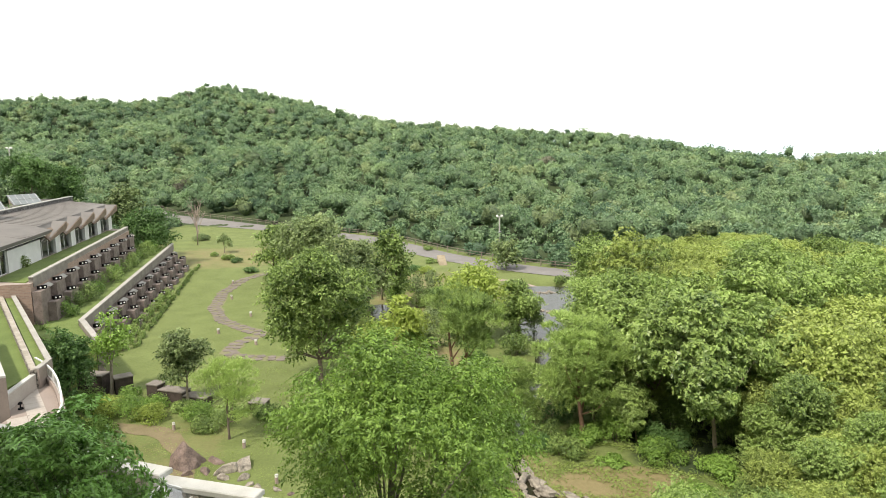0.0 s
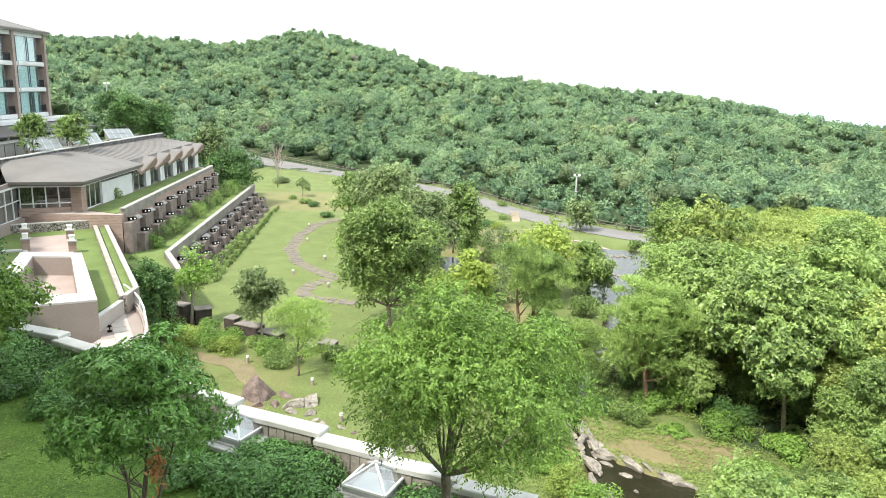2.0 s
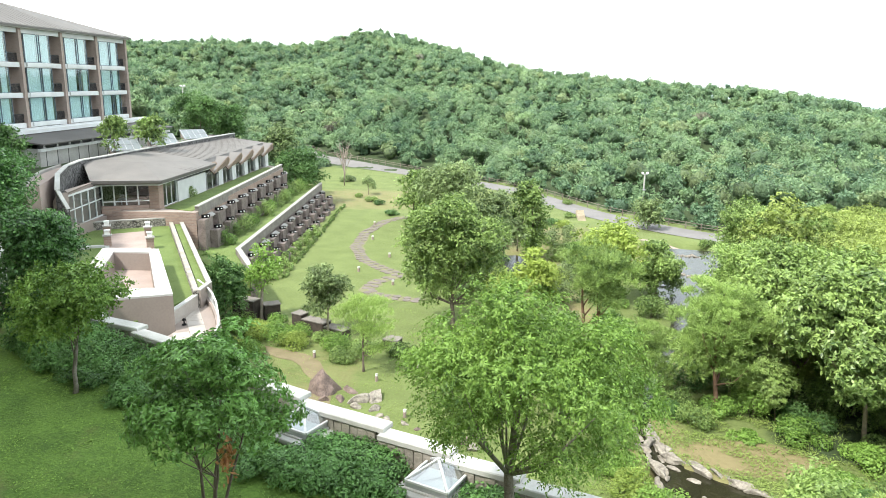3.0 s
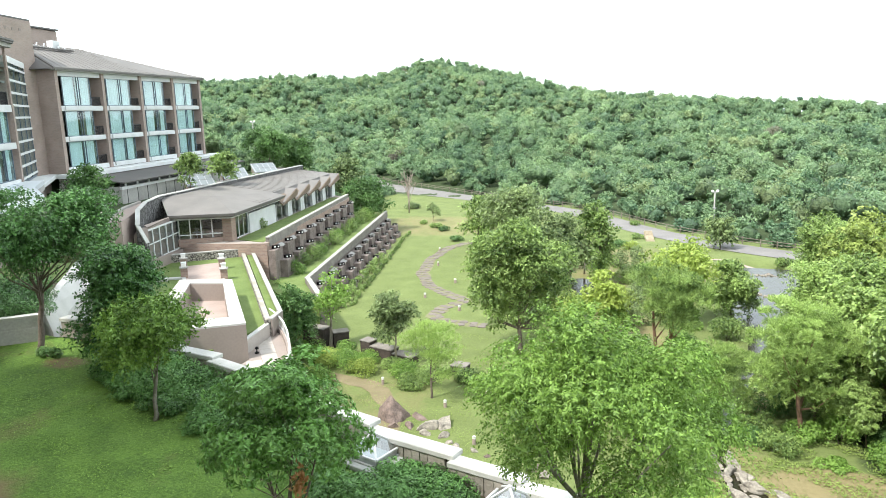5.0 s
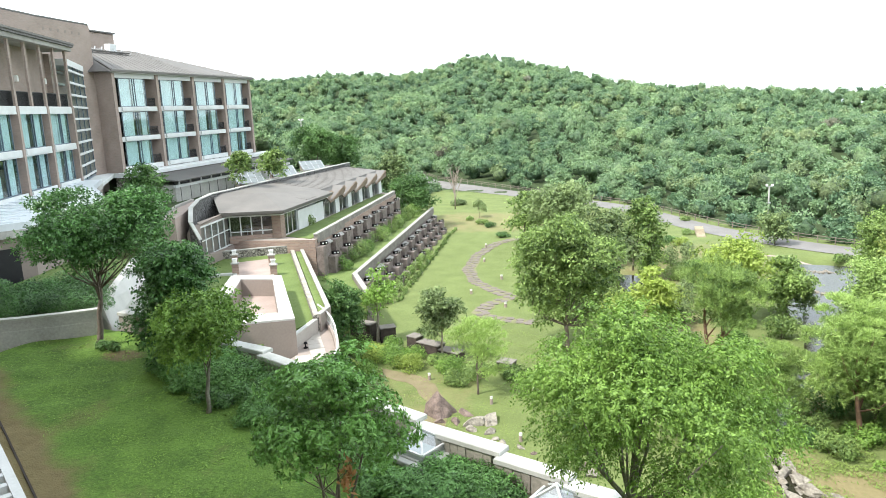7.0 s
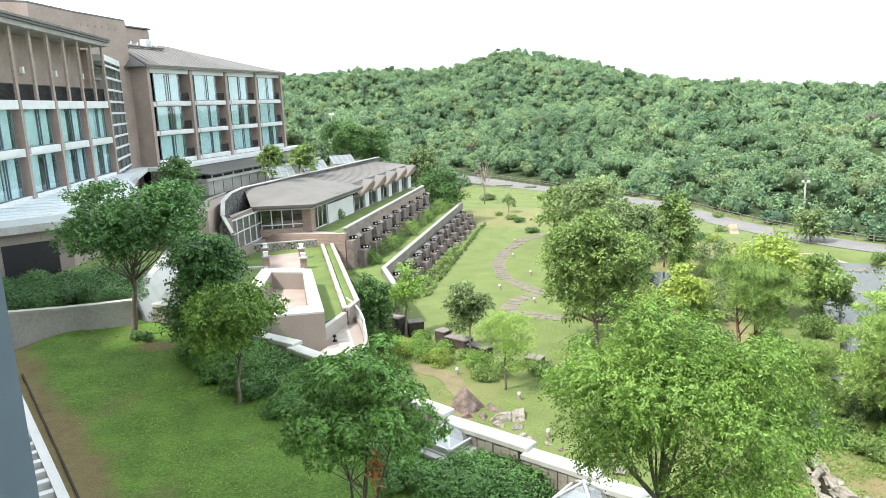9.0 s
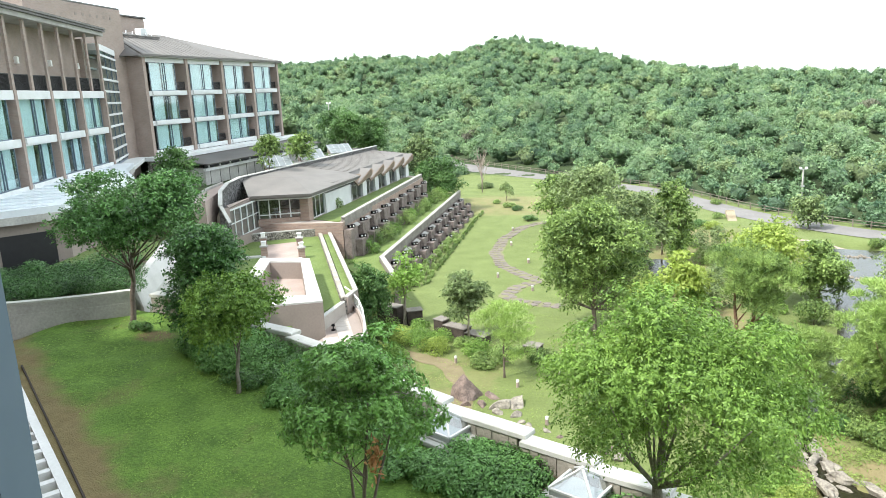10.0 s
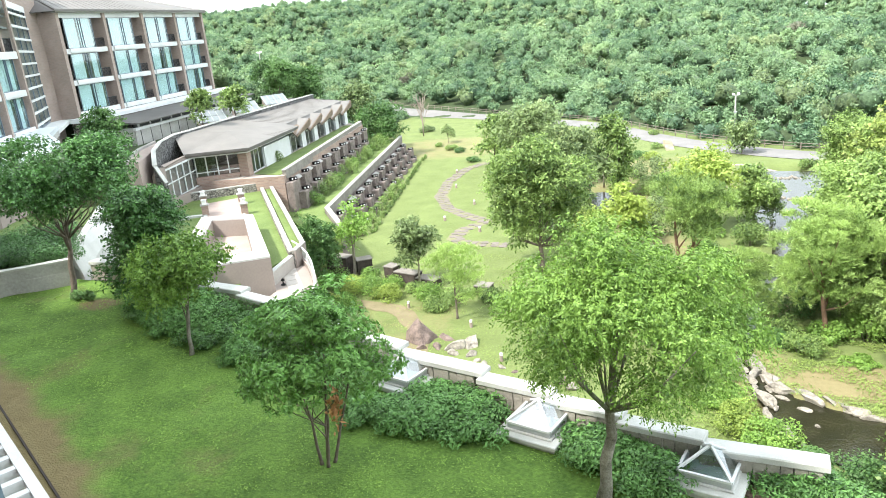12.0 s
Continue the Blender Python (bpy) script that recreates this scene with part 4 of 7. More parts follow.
def podium():
    """The flat-roofed storey in front of the near wing."""
    ob = thing("hotel_podium", pose(0, 0, 0), "single-storey hotel front with a white metal roof and dark glass doors", "building")
    poly = [(-40.2, 23.8), (-45.0, 32.4), (-55.9, 51.8), (-54.0, 52.9), (-49.5, 47.5), (-43.5, 42.5), (-38.6, 34.4), (-36.6, 30.2)]
    poly = poly[::-1]
    part("roof", Shape().prism(poly, 13.95, 14.35), M_WHITE_METAL, ob, "white metal roof with upstanding seams")
    mid = Vector((-45, 39))
    for i in range(16):
        t = i / 15
        a = Vector((-41.0, 26.0)).lerp(Vector((-54.6, 50.0)), t)
        b = Vector((-37.2, 29.6)).lerp(Vector((-50.0, 47.0)), t)
        part("roof_seam", Shape().bar((a.x, a.y, 14.38), (b.x, b.y, 14.38), 0.06, 0.06), M_WHITE_METAL, ob)
    inner = [(mid.x + (x - mid.x) * 0.965, mid.y + (y - mid.y) * 0.97) for x, y in poly]
    part("fascia", Shape().prism([(mid.x + (x - mid.x) * 1.004, mid.y + (y - mid.y) * 1.004) for x, y in poly], 13.5, 13.94), M_CONCRETE, ob, "pale roof edge")
    part("wall", Shape().prism(inner, 9.4, 13.5), M_CONCRETE_TAUPE, ob)
    # glass doors in the wall that faces the lawn
    a, b = Vector(inner[0]), Vector(inner[-1])
    d = (b - a).normalized()
    m = placed(a.x, a.y, 0, d.x, d.y)
    L = (b - a).length
    for k, (x0, x1) in enumerate(((0.8, 3.7), (4.2, 6.8))):
        door = part("glass_door", Shape().box(x0, x1, -0.12, 0.02, 9.7, 12.85), M_DARK, ob, "dark glazed sliding doors")
        door.matrix_local = m
        for q in range(2):
            w = (x1 - x0) / 2
            part("pane", Shape().box(x0 + q * w + 0.06, x0 + (q + 1) * w - 0.06, -0.15, -0.13, 9.75, 12.8), M_GLASS_DARK, door)
        part("stile", Shape().box((x0 + x1) / 2 - 0.12, (x0 + x1) / 2 + 0.12, -0.2, -0.13, 9.7, 12.85), M_STEEL, door)
    pipe = part("drainpipe", Shape().tube([(0.95, -0.35, 13.5), (0.95, -0.35, 13.1), (0.6, -0.14, 12.9), (0.6, -0.14, 10.0)], [0.07] * 4, 8), M_CONCRETE_TAUPE, ob)
    pipe.matrix_local = m
    return ob


hotel_wing_far()
hotel_wing_near()
stair_link()
rear_block()
podium()

# ---- long single-storey range with the saw-toothed eaves ----
def annex():
    o, d = Vector((-41.8, 64.1)), Vector((-0.15, 0.989)).normalized()
    ob = thing("garden_pavilion", placed(o.x, o.y, 0, d.x, d.y), "long low pavilion with a grey metal roof and saw-toothed eaves", "building")
    F, E = 6.9, 10.0
    L = 38.5
    # base with brick face towards the garden; local x runs along the front, y into the slope
    part("base", Shape().prism([(-1.4, -4.2), (L - 3, -3.0), (L, 0), (L, 8.5), (0, 8.5), (-1.9, 5.0)], -0.2, F), M_BRICK_PALE, ob, "rose brick base wall")
    # entrance pavilion: glazed corner
    part("corner_pier", Shape().box(-0.35, 0.75, -0.1, 0.9, F, E - 0.25), M_BRICK_PALE, ob)
    g = part("entrance_window", Shape().bar((-0.2, 0.9, E - 0.45), (-1.9, 4.9, E - 0.45), 0.12, 0.16).bar((-0.2, 0.9, F + 0.9), (-1.9, 4.9, F + 0.9), 0.12, 0.1), M_WHITE, ob, "glazed entrance front with white mullions")
    for i in range(5):
        t = i / 4
        p = Vector((-0.2 - 1.7 * t, 0.9 + 4.0 * t, 0))
        part("mullion", Shape().bar((p.x, p.y, F), (p.x, p.y, E - 0.4), 0.1, 0.1), M_WHITE, g)
        if i < 4:
            q = Vector((-0.2 - 1.7 * (t + 0.25), 0.9 + 4.0 * (t + 0.25), 0))
            part("pane", Shape().add([(p.x, p.y, F), (q.x, q.y, F), (q.x, q.y, E - 0.45), (p.x, p.y, E - 0.45)], [(0, 1, 2, 3)]), M_GLASS_DARK, g)
    part("low_wall", Shape().prism([(-0.5, 0.9), (-0.2, 0.95), (-1.9, 5.0), (-2.2, 4.9)], F - 0.3, F + 0.5), M_BRICK_PALE, ob)
    # slanting glass wing towards the courtyard
    a, b = Vector((-1.9, 4.9, 0)), Vector((-8.0, 5.0, 0))
    g2 = part("slanting_window", Shape().bar((a.x, a.y, E - 0.5), (b.x, b.y, F + 2.4), 0.14, 0.16).bar((a.x, a.y, F - 0.3), (b.x, b.y, F - 0.6), 0.14, 0.12).bar((a.x, a.y, F + 1.3), (b.x, b.y, F + 1.0), 0.1, 0.1), M_WHITE, ob, "slanting row of tall windows with white frames")
    for i in range(6):
        t = i / 5
        p, q = a.lerp(b, t), a.lerp(b, min(1, t + 0.2))
        top, top2 = E - 0.5 + (F + 2.9 - E) * t, E - 0.5 + (F + 2.9 - E) * (t + 0.2)
        part("mullion", Shape().bar((p.x, p.y, F - 0.4), (p.x, p.y, top), 0.1, 0.12), M_WHITE, g2)
        if i < 5:
            part("pane", Shape().add([(p.x, p.y, F - 0.4), (q.x, q.y, F - 0.4), (q.x, q.y, top2), (p.x, p.y, top)], [(0, 1, 2, 3)]), M_GLASS_DARK, g2)
    part("wing_wall", Shape().prism([(-8.0, 4.7), (-9.6, 4.7), (-9.6, 5.2), (-2.0, 5.4), (-2.0, 5.1), (-8, 5.0)][::-1], [F - 1.5] * 6, [F + 3.0, F + 3.1, F + 2.2, F + 2.2, F + 3.0, E - 0.3]), M_CONCRETE_TAUPE, ob)
    part("wing_base", Shape().prism([(-9.6, 4.6), (-1.9, 4.6), (-1.9, 5.3), (-9.6, 5.3)], 4.5, F - 0.42), M_CONCRETE_TAUPE, ob)
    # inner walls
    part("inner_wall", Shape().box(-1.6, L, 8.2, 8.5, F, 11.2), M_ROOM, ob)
    part("inner_floor", Shape().box(-1.5, L - 0.3, 0.4, 8.2, F, F + 0.03), M_PALE_PAVE, ob)
    for tx, ty in ((0.6, 2.4), (0.9, 4.4), (3.2, 2.2)):
        part("cafe_table", Shape().disc((tx, ty, F + 0.75), (0, 0, 1), 0.45, 0.05, 14).tube([(tx, ty, F + 0.03), (tx, ty, F + 0.73)], [0.05, 0.05], 8), M_WHITE, ob, "white round table inside the pavilion")
    part("counter", Shape().box(1.5, 2.2, 2.0, 5.5, F + 0.03, F + 1.0, 0.03), M_WOOD, ob)
    # pale screen wall between pier and teeth
    part("screen_wall", Shape().box(4.6, 12.6, 0.0, 0.35, F, E - 0.9), M_WHITE, ob, "white screen wall")
    w3 = part("side_window", Shape().box(0.8, 4.6, 0.2, 0.28, F, F + 0.1), M_WHITE, ob, "glazed side front")
    for i in range(4):
        x = 0.85 + i * 1.22
        part("mullion", Shape().box(x, x + 0.08, 0.16, 0.28, F + 0.1, E - 0.4), M_WHITE, w3)
        if i < 3:
            part("pane", Shape().box(x + 0.08, x + 1.22, 0.2, 0.22, F + 0.1, E - 0.4), M_GLASS_DARK, w3)
    # five toothed bays
    for k in range(5):
        s0, s1 = 13.5 + 4.95 * k, 13.5 + 4.95 * (k + 1)
        bay = part("bay_wall", Shape().prism([(s1 - 1.5, 0.0), (s1, 0.0), (s1, 0.4), (s1 - 1.5, 0.4)], F, [9.75, 10.1, 10.1, 9.75]), M_WHITE, ob, "white wall panel under the eaves")
        part("return_wall", Shape().box(s1 - 0.15, s1, 0.4, 3.2, F, 9.8), M_WHITE, bay)
        part("pane", Shape().add([(s0, 0.3, F), (s1 - 1.5, 0.3, F), (s1 - 1.5, 0.3, 9.5), (s0, 0.3, 8.75)], [(0, 1, 2, 3)]), M_GLASS_DARK, bay, "dark window")
        part("frame", Shape().bar((s0 + 0.05, 0.28, F), (s0 + 0.05, 0.28, 8.8), 0.1, 0.1).bar((s0 + 1.8, 0.28, F), (s0 + 1.8, 0.28, 9.1), 0.08, 0.08).bar((s0, 0.28, 8.75), (s1 - 1.5, 0.28, 9.5), 0.1, 0.12), M_WHITE, bay)
        rf = part("tooth_roof", Shape().add([(s0 - 0.1, -0.7, 8.85), (s1 - 0.1, -0.9, 10.35), (s1 - 0.1, 0.7, 10.4), (s0 - 0.1, 0.7, 10.33), (s0 - 0.1, -0.7, 8.7), (s1 - 0.1, -0.9, 9.5), (s1 - 0.1, 0.7, 10.1), (s0 - 0.1, 0.7, 10.05)],
                                            [(0, 1, 2, 3), (7, 6, 5, 4), (0, 4, 5, 1), (1, 5, 6, 2), (3, 7, 4, 0)]), M_WOOD, ob, "tilted roof plate with a dark edge")
        part("roof_skin", Shape().add([(s0 - 0.1, -0.6, 8.9), (s1 - 0.12, -0.8, 10.4), (s1 - 0.12, 0.7, 10.43), (s0 - 0.1, 0.7, 10.36)], [(0, 1, 2, 3)]), M_ROOF, rf)
        part("gable", Shape().add([(s1, -0.6, 10.2), (s1, 1.6, 10.3), (s1, 1.6, 9.2), (s1, 0.3, 8.9)], [(0, 1, 2, 3)]), M_DARK, rf)
        part("sill_beam", Shape().bar((s0, -0.1, 8.72), (s1 - 0.15, -0.25, 9.42), 0.1, 0.12), M_WHITE, rf, "white beam under the gable")
    # main roof, rising to the coping of the slope
    roof = Shape()
    roof.add([(-1.3, -0.9, E), (-3.3, 5.2, E + 0.05), (13.6, -0.9, E), (13.6, 0.6, 10.36), (L + 0.1, 0.6, 10.4), (L + 0.1, 8.9, 11.45), (14, 9.2, 11.5), (2.0, 8.8, 11.45), (4.5, 3.8, 11.1), (6.0, -0.9, E)],
             [(0, 9, 8), (0, 8, 1), (1, 8, 7), (9, 2, 3, 8), (8, 3, 6, 7), (3, 4, 5, 6)])
    rf = part("roof", roof, M_ROOF, ob, "grey standing-seam metal roof")
    part("eaves_edge", Shape().bar((-1.3, -0.9, E - 0.12), (13.6, -0.9, E - 0.12), 0.14, 0.26).bar((-1.3, -0.9, E - 0.12), (-3.3, 5.2, E - 0.07), 0.14, 0.26), M_ROOF_DARK, rf, "dark eaves edge")
    part("eaves_step", Shape().bar((-1.05, -0.65, E - 0.33), (13.4, -0.65, E - 0.33), 0.14, 0.16).bar((-1.05, -0.65, E - 0.33), (-3.0, 5.2, E - 0.28), 0.14, 0.16), M_ROOF, rf, "stepped lower eaves")
    part("eaves_beam", Shape().bar((-0.75, -0.35, E - 0.5), (13.2, -0.35, E - 0.5), 0.12, 0.16).bar((-0.75, -0.35, E - 0.5), (-2.6, 5.1, E - 0.46), 0.12, 0.16), M_WHITE, rf, "white beam under the eaves")
    part("soffit", Shape().add([(-1.25, -0.85, E - 0.22), (13.6, -0.85, E - 0.22), (13.6, 6, E - 0.2), (-3.2, 5.2, E - 0.2)], [(0, 1, 2, 3)]), M_ROOF_DARK, rf)
    for i in range(26):
        x = 14.3 + i * 1.0
        part("seam", Shape().bar((x, 0.7, 10.39), (x, 8.8, 11.48), 0.03, 0.03), M_ROOF, rf)
    for i in range(9):
        x = 6.4 + i * 0.85
        part("seam", Shape().bar((x, -0.8, E + 0.03), (x - 0.9, 3.7, 11.0 - 0.35 * i / 9), 0.05, 0.05), M_ROOF, rf)
    # planted strip in front
    part("planting_bed", Shape().prism([(-0.9, -3.6), (L - 3, -2.75), (L - 3, -0.1), (0.5, -0.2)], F, F + 0.06), M_TURF, ob, "strip of turf before the windows")
    return ob


annex()


def slope_wall():
    """The curved dark stone wall that rises behind the courtyard and carries the pale coping."""
    pts = [(-43.6, 53.3, 8.6), (-44.6, 53.4, 10.2), (-45.9, 55.2, 11.3), (-48.3, 59.3, 11.5), (-50.0, 63.6, 11.55), (-50.3, 67.8, 11.55), (-51.2, 76, 11.55), (-51.9, 85, 11.55), (-52.8, 94.3, 11.55), (-53.8, 103.5, 11.5)]
    ob = thing("retaining_wall", pose(0, 0, 0), "curved dark rubble wall with a pale coping", "wall", kind="structure")
    for (ax, ay, az), (bx, by, bz) in zip(pts, pts[1:]):
        d = Vector((bx - ax, by - ay, 0)).normalized()
        n = Vector((-d.y, d.x, 0)) * 0.16
        part("wall_length", Shape().prism([(ax - n.x, ay - n.y), (bx - n.x, by - n.y), (bx + n.x, by + n.y), (ax + n.x, ay + n.y)][::1], 4, [az, bz, bz, az]), M_RUBBLE, ob)
        part("coping", Shape().bar((ax, ay, az + 0.05), (bx, by, bz + 0.05), 0.4, 0.1), M_CAP, ob)
    return ob


slope_wall()


def bank_walk():
    ob = thing("bank_walk", pose(0, 0, 0), "pink paved walk with a grey kerb behind the rubble wall", "path", kind="structure")
    poly = [(-46.3, 54.6), (-49.0, 59.2), (-50.8, 63.4), (-52.0, 63.0), (-50.2, 58.4), (-47.7, 53.9), (-45.4, 50.8), (-44.6, 51.4)]
    part("paving", Shape().prism(poly, 7.5, 10.9), M_TILE, ob)
    for p, q in (((-45.4, 50.8), (-47.7, 53.9)), ((-47.7, 53.9), (-50.2, 58.4)), ((-50.2, 58.4), (-52.0, 63.0))):
        part("kerb", Shape().bar((p[0], p[1], 10.98), (q[0], q[1], 10.98), 0.3, 0.3), M_COPING, ob)


bank_walk()


def solar_roof(x, y, z, w, h, turn):
    ob = thing("roof_light", pose(x, y, z, 0, 0, turn), "tilted glazed roof light with a grid of panels", "roof light", "roof lights on the bank")
    part("housing", Shape().prism([(0, 0), (w, 0), (w, 2.2), (0, 2.2)], -0.6, [0.15, 0.15, h - 0.1, h - 0.1]), M_CONCRETE_TAUPE, ob)
    pn = part("panel", Shape().prism([(-0.15, -0.15), (w + 0.15, -0.15), (w + 0.15, 2.3), (-0.15, 2.3)], [0.12, 0.12, h - 0.05, h - 0.05], [0.2, 0.2, h + 0.03, h + 0.03]), M_PANEL, ob)
    for i in range(5):
        part("glazing_bar", Shape().bar((i * w / 4, -0.15, 0.22), (i * w / 4, 2.3, h + 0.05), 0.05, 0.04), M_STEEL, pn)
    for t in (0.05, 0.5, 0.98):
        part("glazing_bar", Shape().bar((0, -0.15 + 2.45 * t, 0.22 + (h - 0.17) * t), (w, -0.15 + 2.45 * t, 0.22 + (h - 0.17) * t), 0.05, 0.04), M_STEEL, pn)


for sx, sy in ((-53.6, 73.6), (-54.4, 82.6), (-55.0, 91.5)):
    solar_roof(sx, sy, 11.3, 3.2, 1.3, 47)

# ---- planted terraces with rows of stone piers and paired lamps ----
T_D = Vector((-0.188, 0.982))
T_O = Vector((-33.1, 63.4))


def pair_lamp(parent, x, y, z):
    """A black box with two round white lamps, on a pier."""
    f, a = Vector((-0.72, -0.69, 0)), Vector((0.69, -0.72, 0))      # turned from the wall towards the camera's view, and along the box
    c = Vector((x, y, z))
    lamp = part("pair_lamp", Shape().prism([((c + a * i + f * j).x, (c + a * i + f * j).y) for i, j in ((-0.39, -0.16), (-0.39, 0.16), (0.39, 0.16), (0.39, -0.16))], z + 0.004, z + 0.33), M_LAMPBOX, parent, "black box with two round white lamps")
    for k in (-0.19, 0.19):
        # lamp glasses are tipped upwards to catch the sky's light
        part("lamp_glass", Shape().disc(c + a * k + f * 0.16 + Vector((0, 0, 0.18)), f + Vector((0, 0, 0.35)), 0.075, 0.08, 12), M_LAMP, lamp)


def terrace(base_z, top_z, origin, length, rows, count, label, pitch, start, step):
    # local x along the wall away from the camera, -y outwards to the garden
    ob = thing("terrace_wall", placed(origin.x, origin.y, 0, T_D.x, T_D.y), label, "terrace", "planted terraces")
    part("wall", Shape().box(0, length, 0, 0.5, base_z - 0.3, top_z - 1.0), M_DARKSTONE, ob)
    n = int(length / 1.5)
    for i in range(n):
        a, b = i * length / n, (i + 1) * length / n
        part("parapet_panel", Shape().box(a + 0.012, b - 0.012, -0.1, 0.3, top_z - 1.0, top_z - 0.1), M_PARAPET, ob)
    part("coping", Shape().box(-0.1, length + 0.1, -0.12, 0.32, top_z - 0.1, top_z), M_COPING, ob, "pale coping")
    drop = (top_z - 1.25 - base_z) / (2.75 if rows == 3 else 2.4)
    for r in range(rows):
        for i in range(count):
            x = start + pitch * i + 0.32 * pitch * r
            if x > length - 0.5:
                continue
            z = top_z - 1.3 - r * drop
            y1 = -0.1 - r * step
            pier = part("pier", Shape().box(x - 1.25, x + 1.25, y1 - step, y1 - 0.01, base_z - 0.3, z, 0.04), M_DARKSTONE, ob, "dark stone pier")
            pair_lamp(pier, x, y1 - step + 0.3, z)
            if r == 0:
                part("ledge", Shape().prism([(x + 1.27, y1 - step * 0.6), (x + pitch - 1.27, y1 - step * 0.6), (x + pitch - 1.27, y1 - 0.02), (x + 1.27, y1 - 0.02)], z - 0.25, [z - 0.15, z - 0.15, z + 0.1, z + 0.1]), M_COPING, pier)
            twin = Shape()
            for k in (-0.24, 0.24):
                twin.disc((x + pitch * 0.5 + k, y1 - 0.06, z - 0.75), (0, -1, 0.1), 0.09, 0.05, 8)
            part("twin_light", twin, M_LAMP, pier)
    return ob


M_PARAPET = material("ribbed_concrete", (0.27, 0.245, 0.22), 0.95, (0.15, 0.135, 0.12), 1.2, 10, 0.4, 20)
terrace(0, 3.5, T_O, 47, 3, 10, "dark stone terrace wall with rows of lamp-topped piers", 4.6, 2.2, 0.9)
terrace(3.1, 7.45, Vector((-37.6, 64.0)), 36.5, 2, 9, "upper terrace wall with lamp-topped piers below the pavilion", 4.3, 0.6, 0.75)


def terrace_floor():
    ob = thing("terrace_bed", pose(0, 0, 0), "grassy planting terrace between the two walls", "terrace", kind="structure")
    a, b = T_O, T_O + T_D * 47
    n = Vector((0.982, 0.188))
    poly = [a + n * 0.0, b, b - n * 5, Vector((-37.6, 64.0)) - T_D * 0.5 - n * 0.3, Vector((-33.5, 58.5)), Vector((-27.9, 56.0))]
    part("soil", Shape().prism([(p.x - n.x * 0.4, p.y) for p in poly], -0.2, 3.05), M_TURF, ob)
    # the wall turns towards the garden at its near end
    p0, p1 = Vector((-33.1, 63.4)), Vector((-27.9, 56.0))
    d = (p1 - p0).normalized()
    m = Vector((-d.y, d.x)) * 0.25
    part("end_wall", Shape().prism([(p0.x - m.x, p0.y - m.y), (p1.x - m.x, p1.y - m.y), (p1.x + m.x, p1.y + m.y), (p0.x + m.x, p0.y + m.y)], -0.2, 3.4), M_PARAPET, ob)
    part("coping", Shape().bar((p0.x, p0.y, 3.46), (p1.x, p1.y, 3.46), 0.5, 0.12), M_COPING, ob)
    return ob


terrace_floor()

for i in range(13):
    s = 4.0 + i * 3.2
    p = T_O + T_D * s + Vector((-0.982, -0.188)) * (2.75 + 0.3 * math.sin(i * 2.1))
    shrub("rounded clipped shrub on the planting terrace", p.x, p.y, 3.05, 1.4 + 0.15 * (i % 2), 1.4, 1.7 + 0.2 * (i % 3), 3000, 0.13, L_MID if i % 3 else L_LIME, 0.06 + 0.04 * (i % 3), 200 + i, group="terrace shrubs", lumps=11)
for i in range(16):
    p = T_O + T_D * (3.0 + i * 2.75) + Vector((0.982, 0.188)) * 3.9
    shrub("low clipped hedge plant along the terrace foot", p.x, p.y, 0, 0.36, 1.6, 0.6, 1300, 0.12, L_MID, 0.15, 230 + i, turn=10.8, group="hedge plants", lumps=8)
for i in range(10):
    p = T_O + T_D * (1.0 + i * 2.6) + Vector((0.982, 0.188)) * (3.0 - 0.2 * (i % 2))
    shrub("loose green shrub between the stone piers", p.x, p.y, 0, 0.8, 0.9, 1.2, 900, 0.15, L_MID, 0.3, 250 + i, group="pier shrubs", lumps=6)

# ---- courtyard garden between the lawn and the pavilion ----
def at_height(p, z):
    """A plan point fitted to the view at height 5.5, slid along the camera's sight line to another height."""
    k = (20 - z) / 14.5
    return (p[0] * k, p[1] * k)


def wall_run(parent, name, a, b, w, z0, z1, mat, cap=None, cap_w=0.0, cap_h=0.1, label=""):
    a, b = Vector(a), Vector(b)
    d = (b - a).normalized()
    n = Vector((-d.y, d.x)) * w / 2
    ob = part(name, Shape().prism([(a.x - n.x, a.y - n.y), (b.x - n.x, b.y - n.y), (b.x + n.x, b.y + n.y), (a.x + n.x, a.y + n.y)], z0, z1), mat, parent, label)
    if cap:
        m = n * (cap_w / w) if cap_w else n * 1.15
        part("coping", Shape().prism([(a.x - m.x, a.y - m.y), (b.x - m.x, b.y - m.y), (b.x + m.x, b.y + m.y), (a.x + m.x, a.y + m.y)], z1 + 0.001, z1 + cap_h), cap, ob)
    return ob


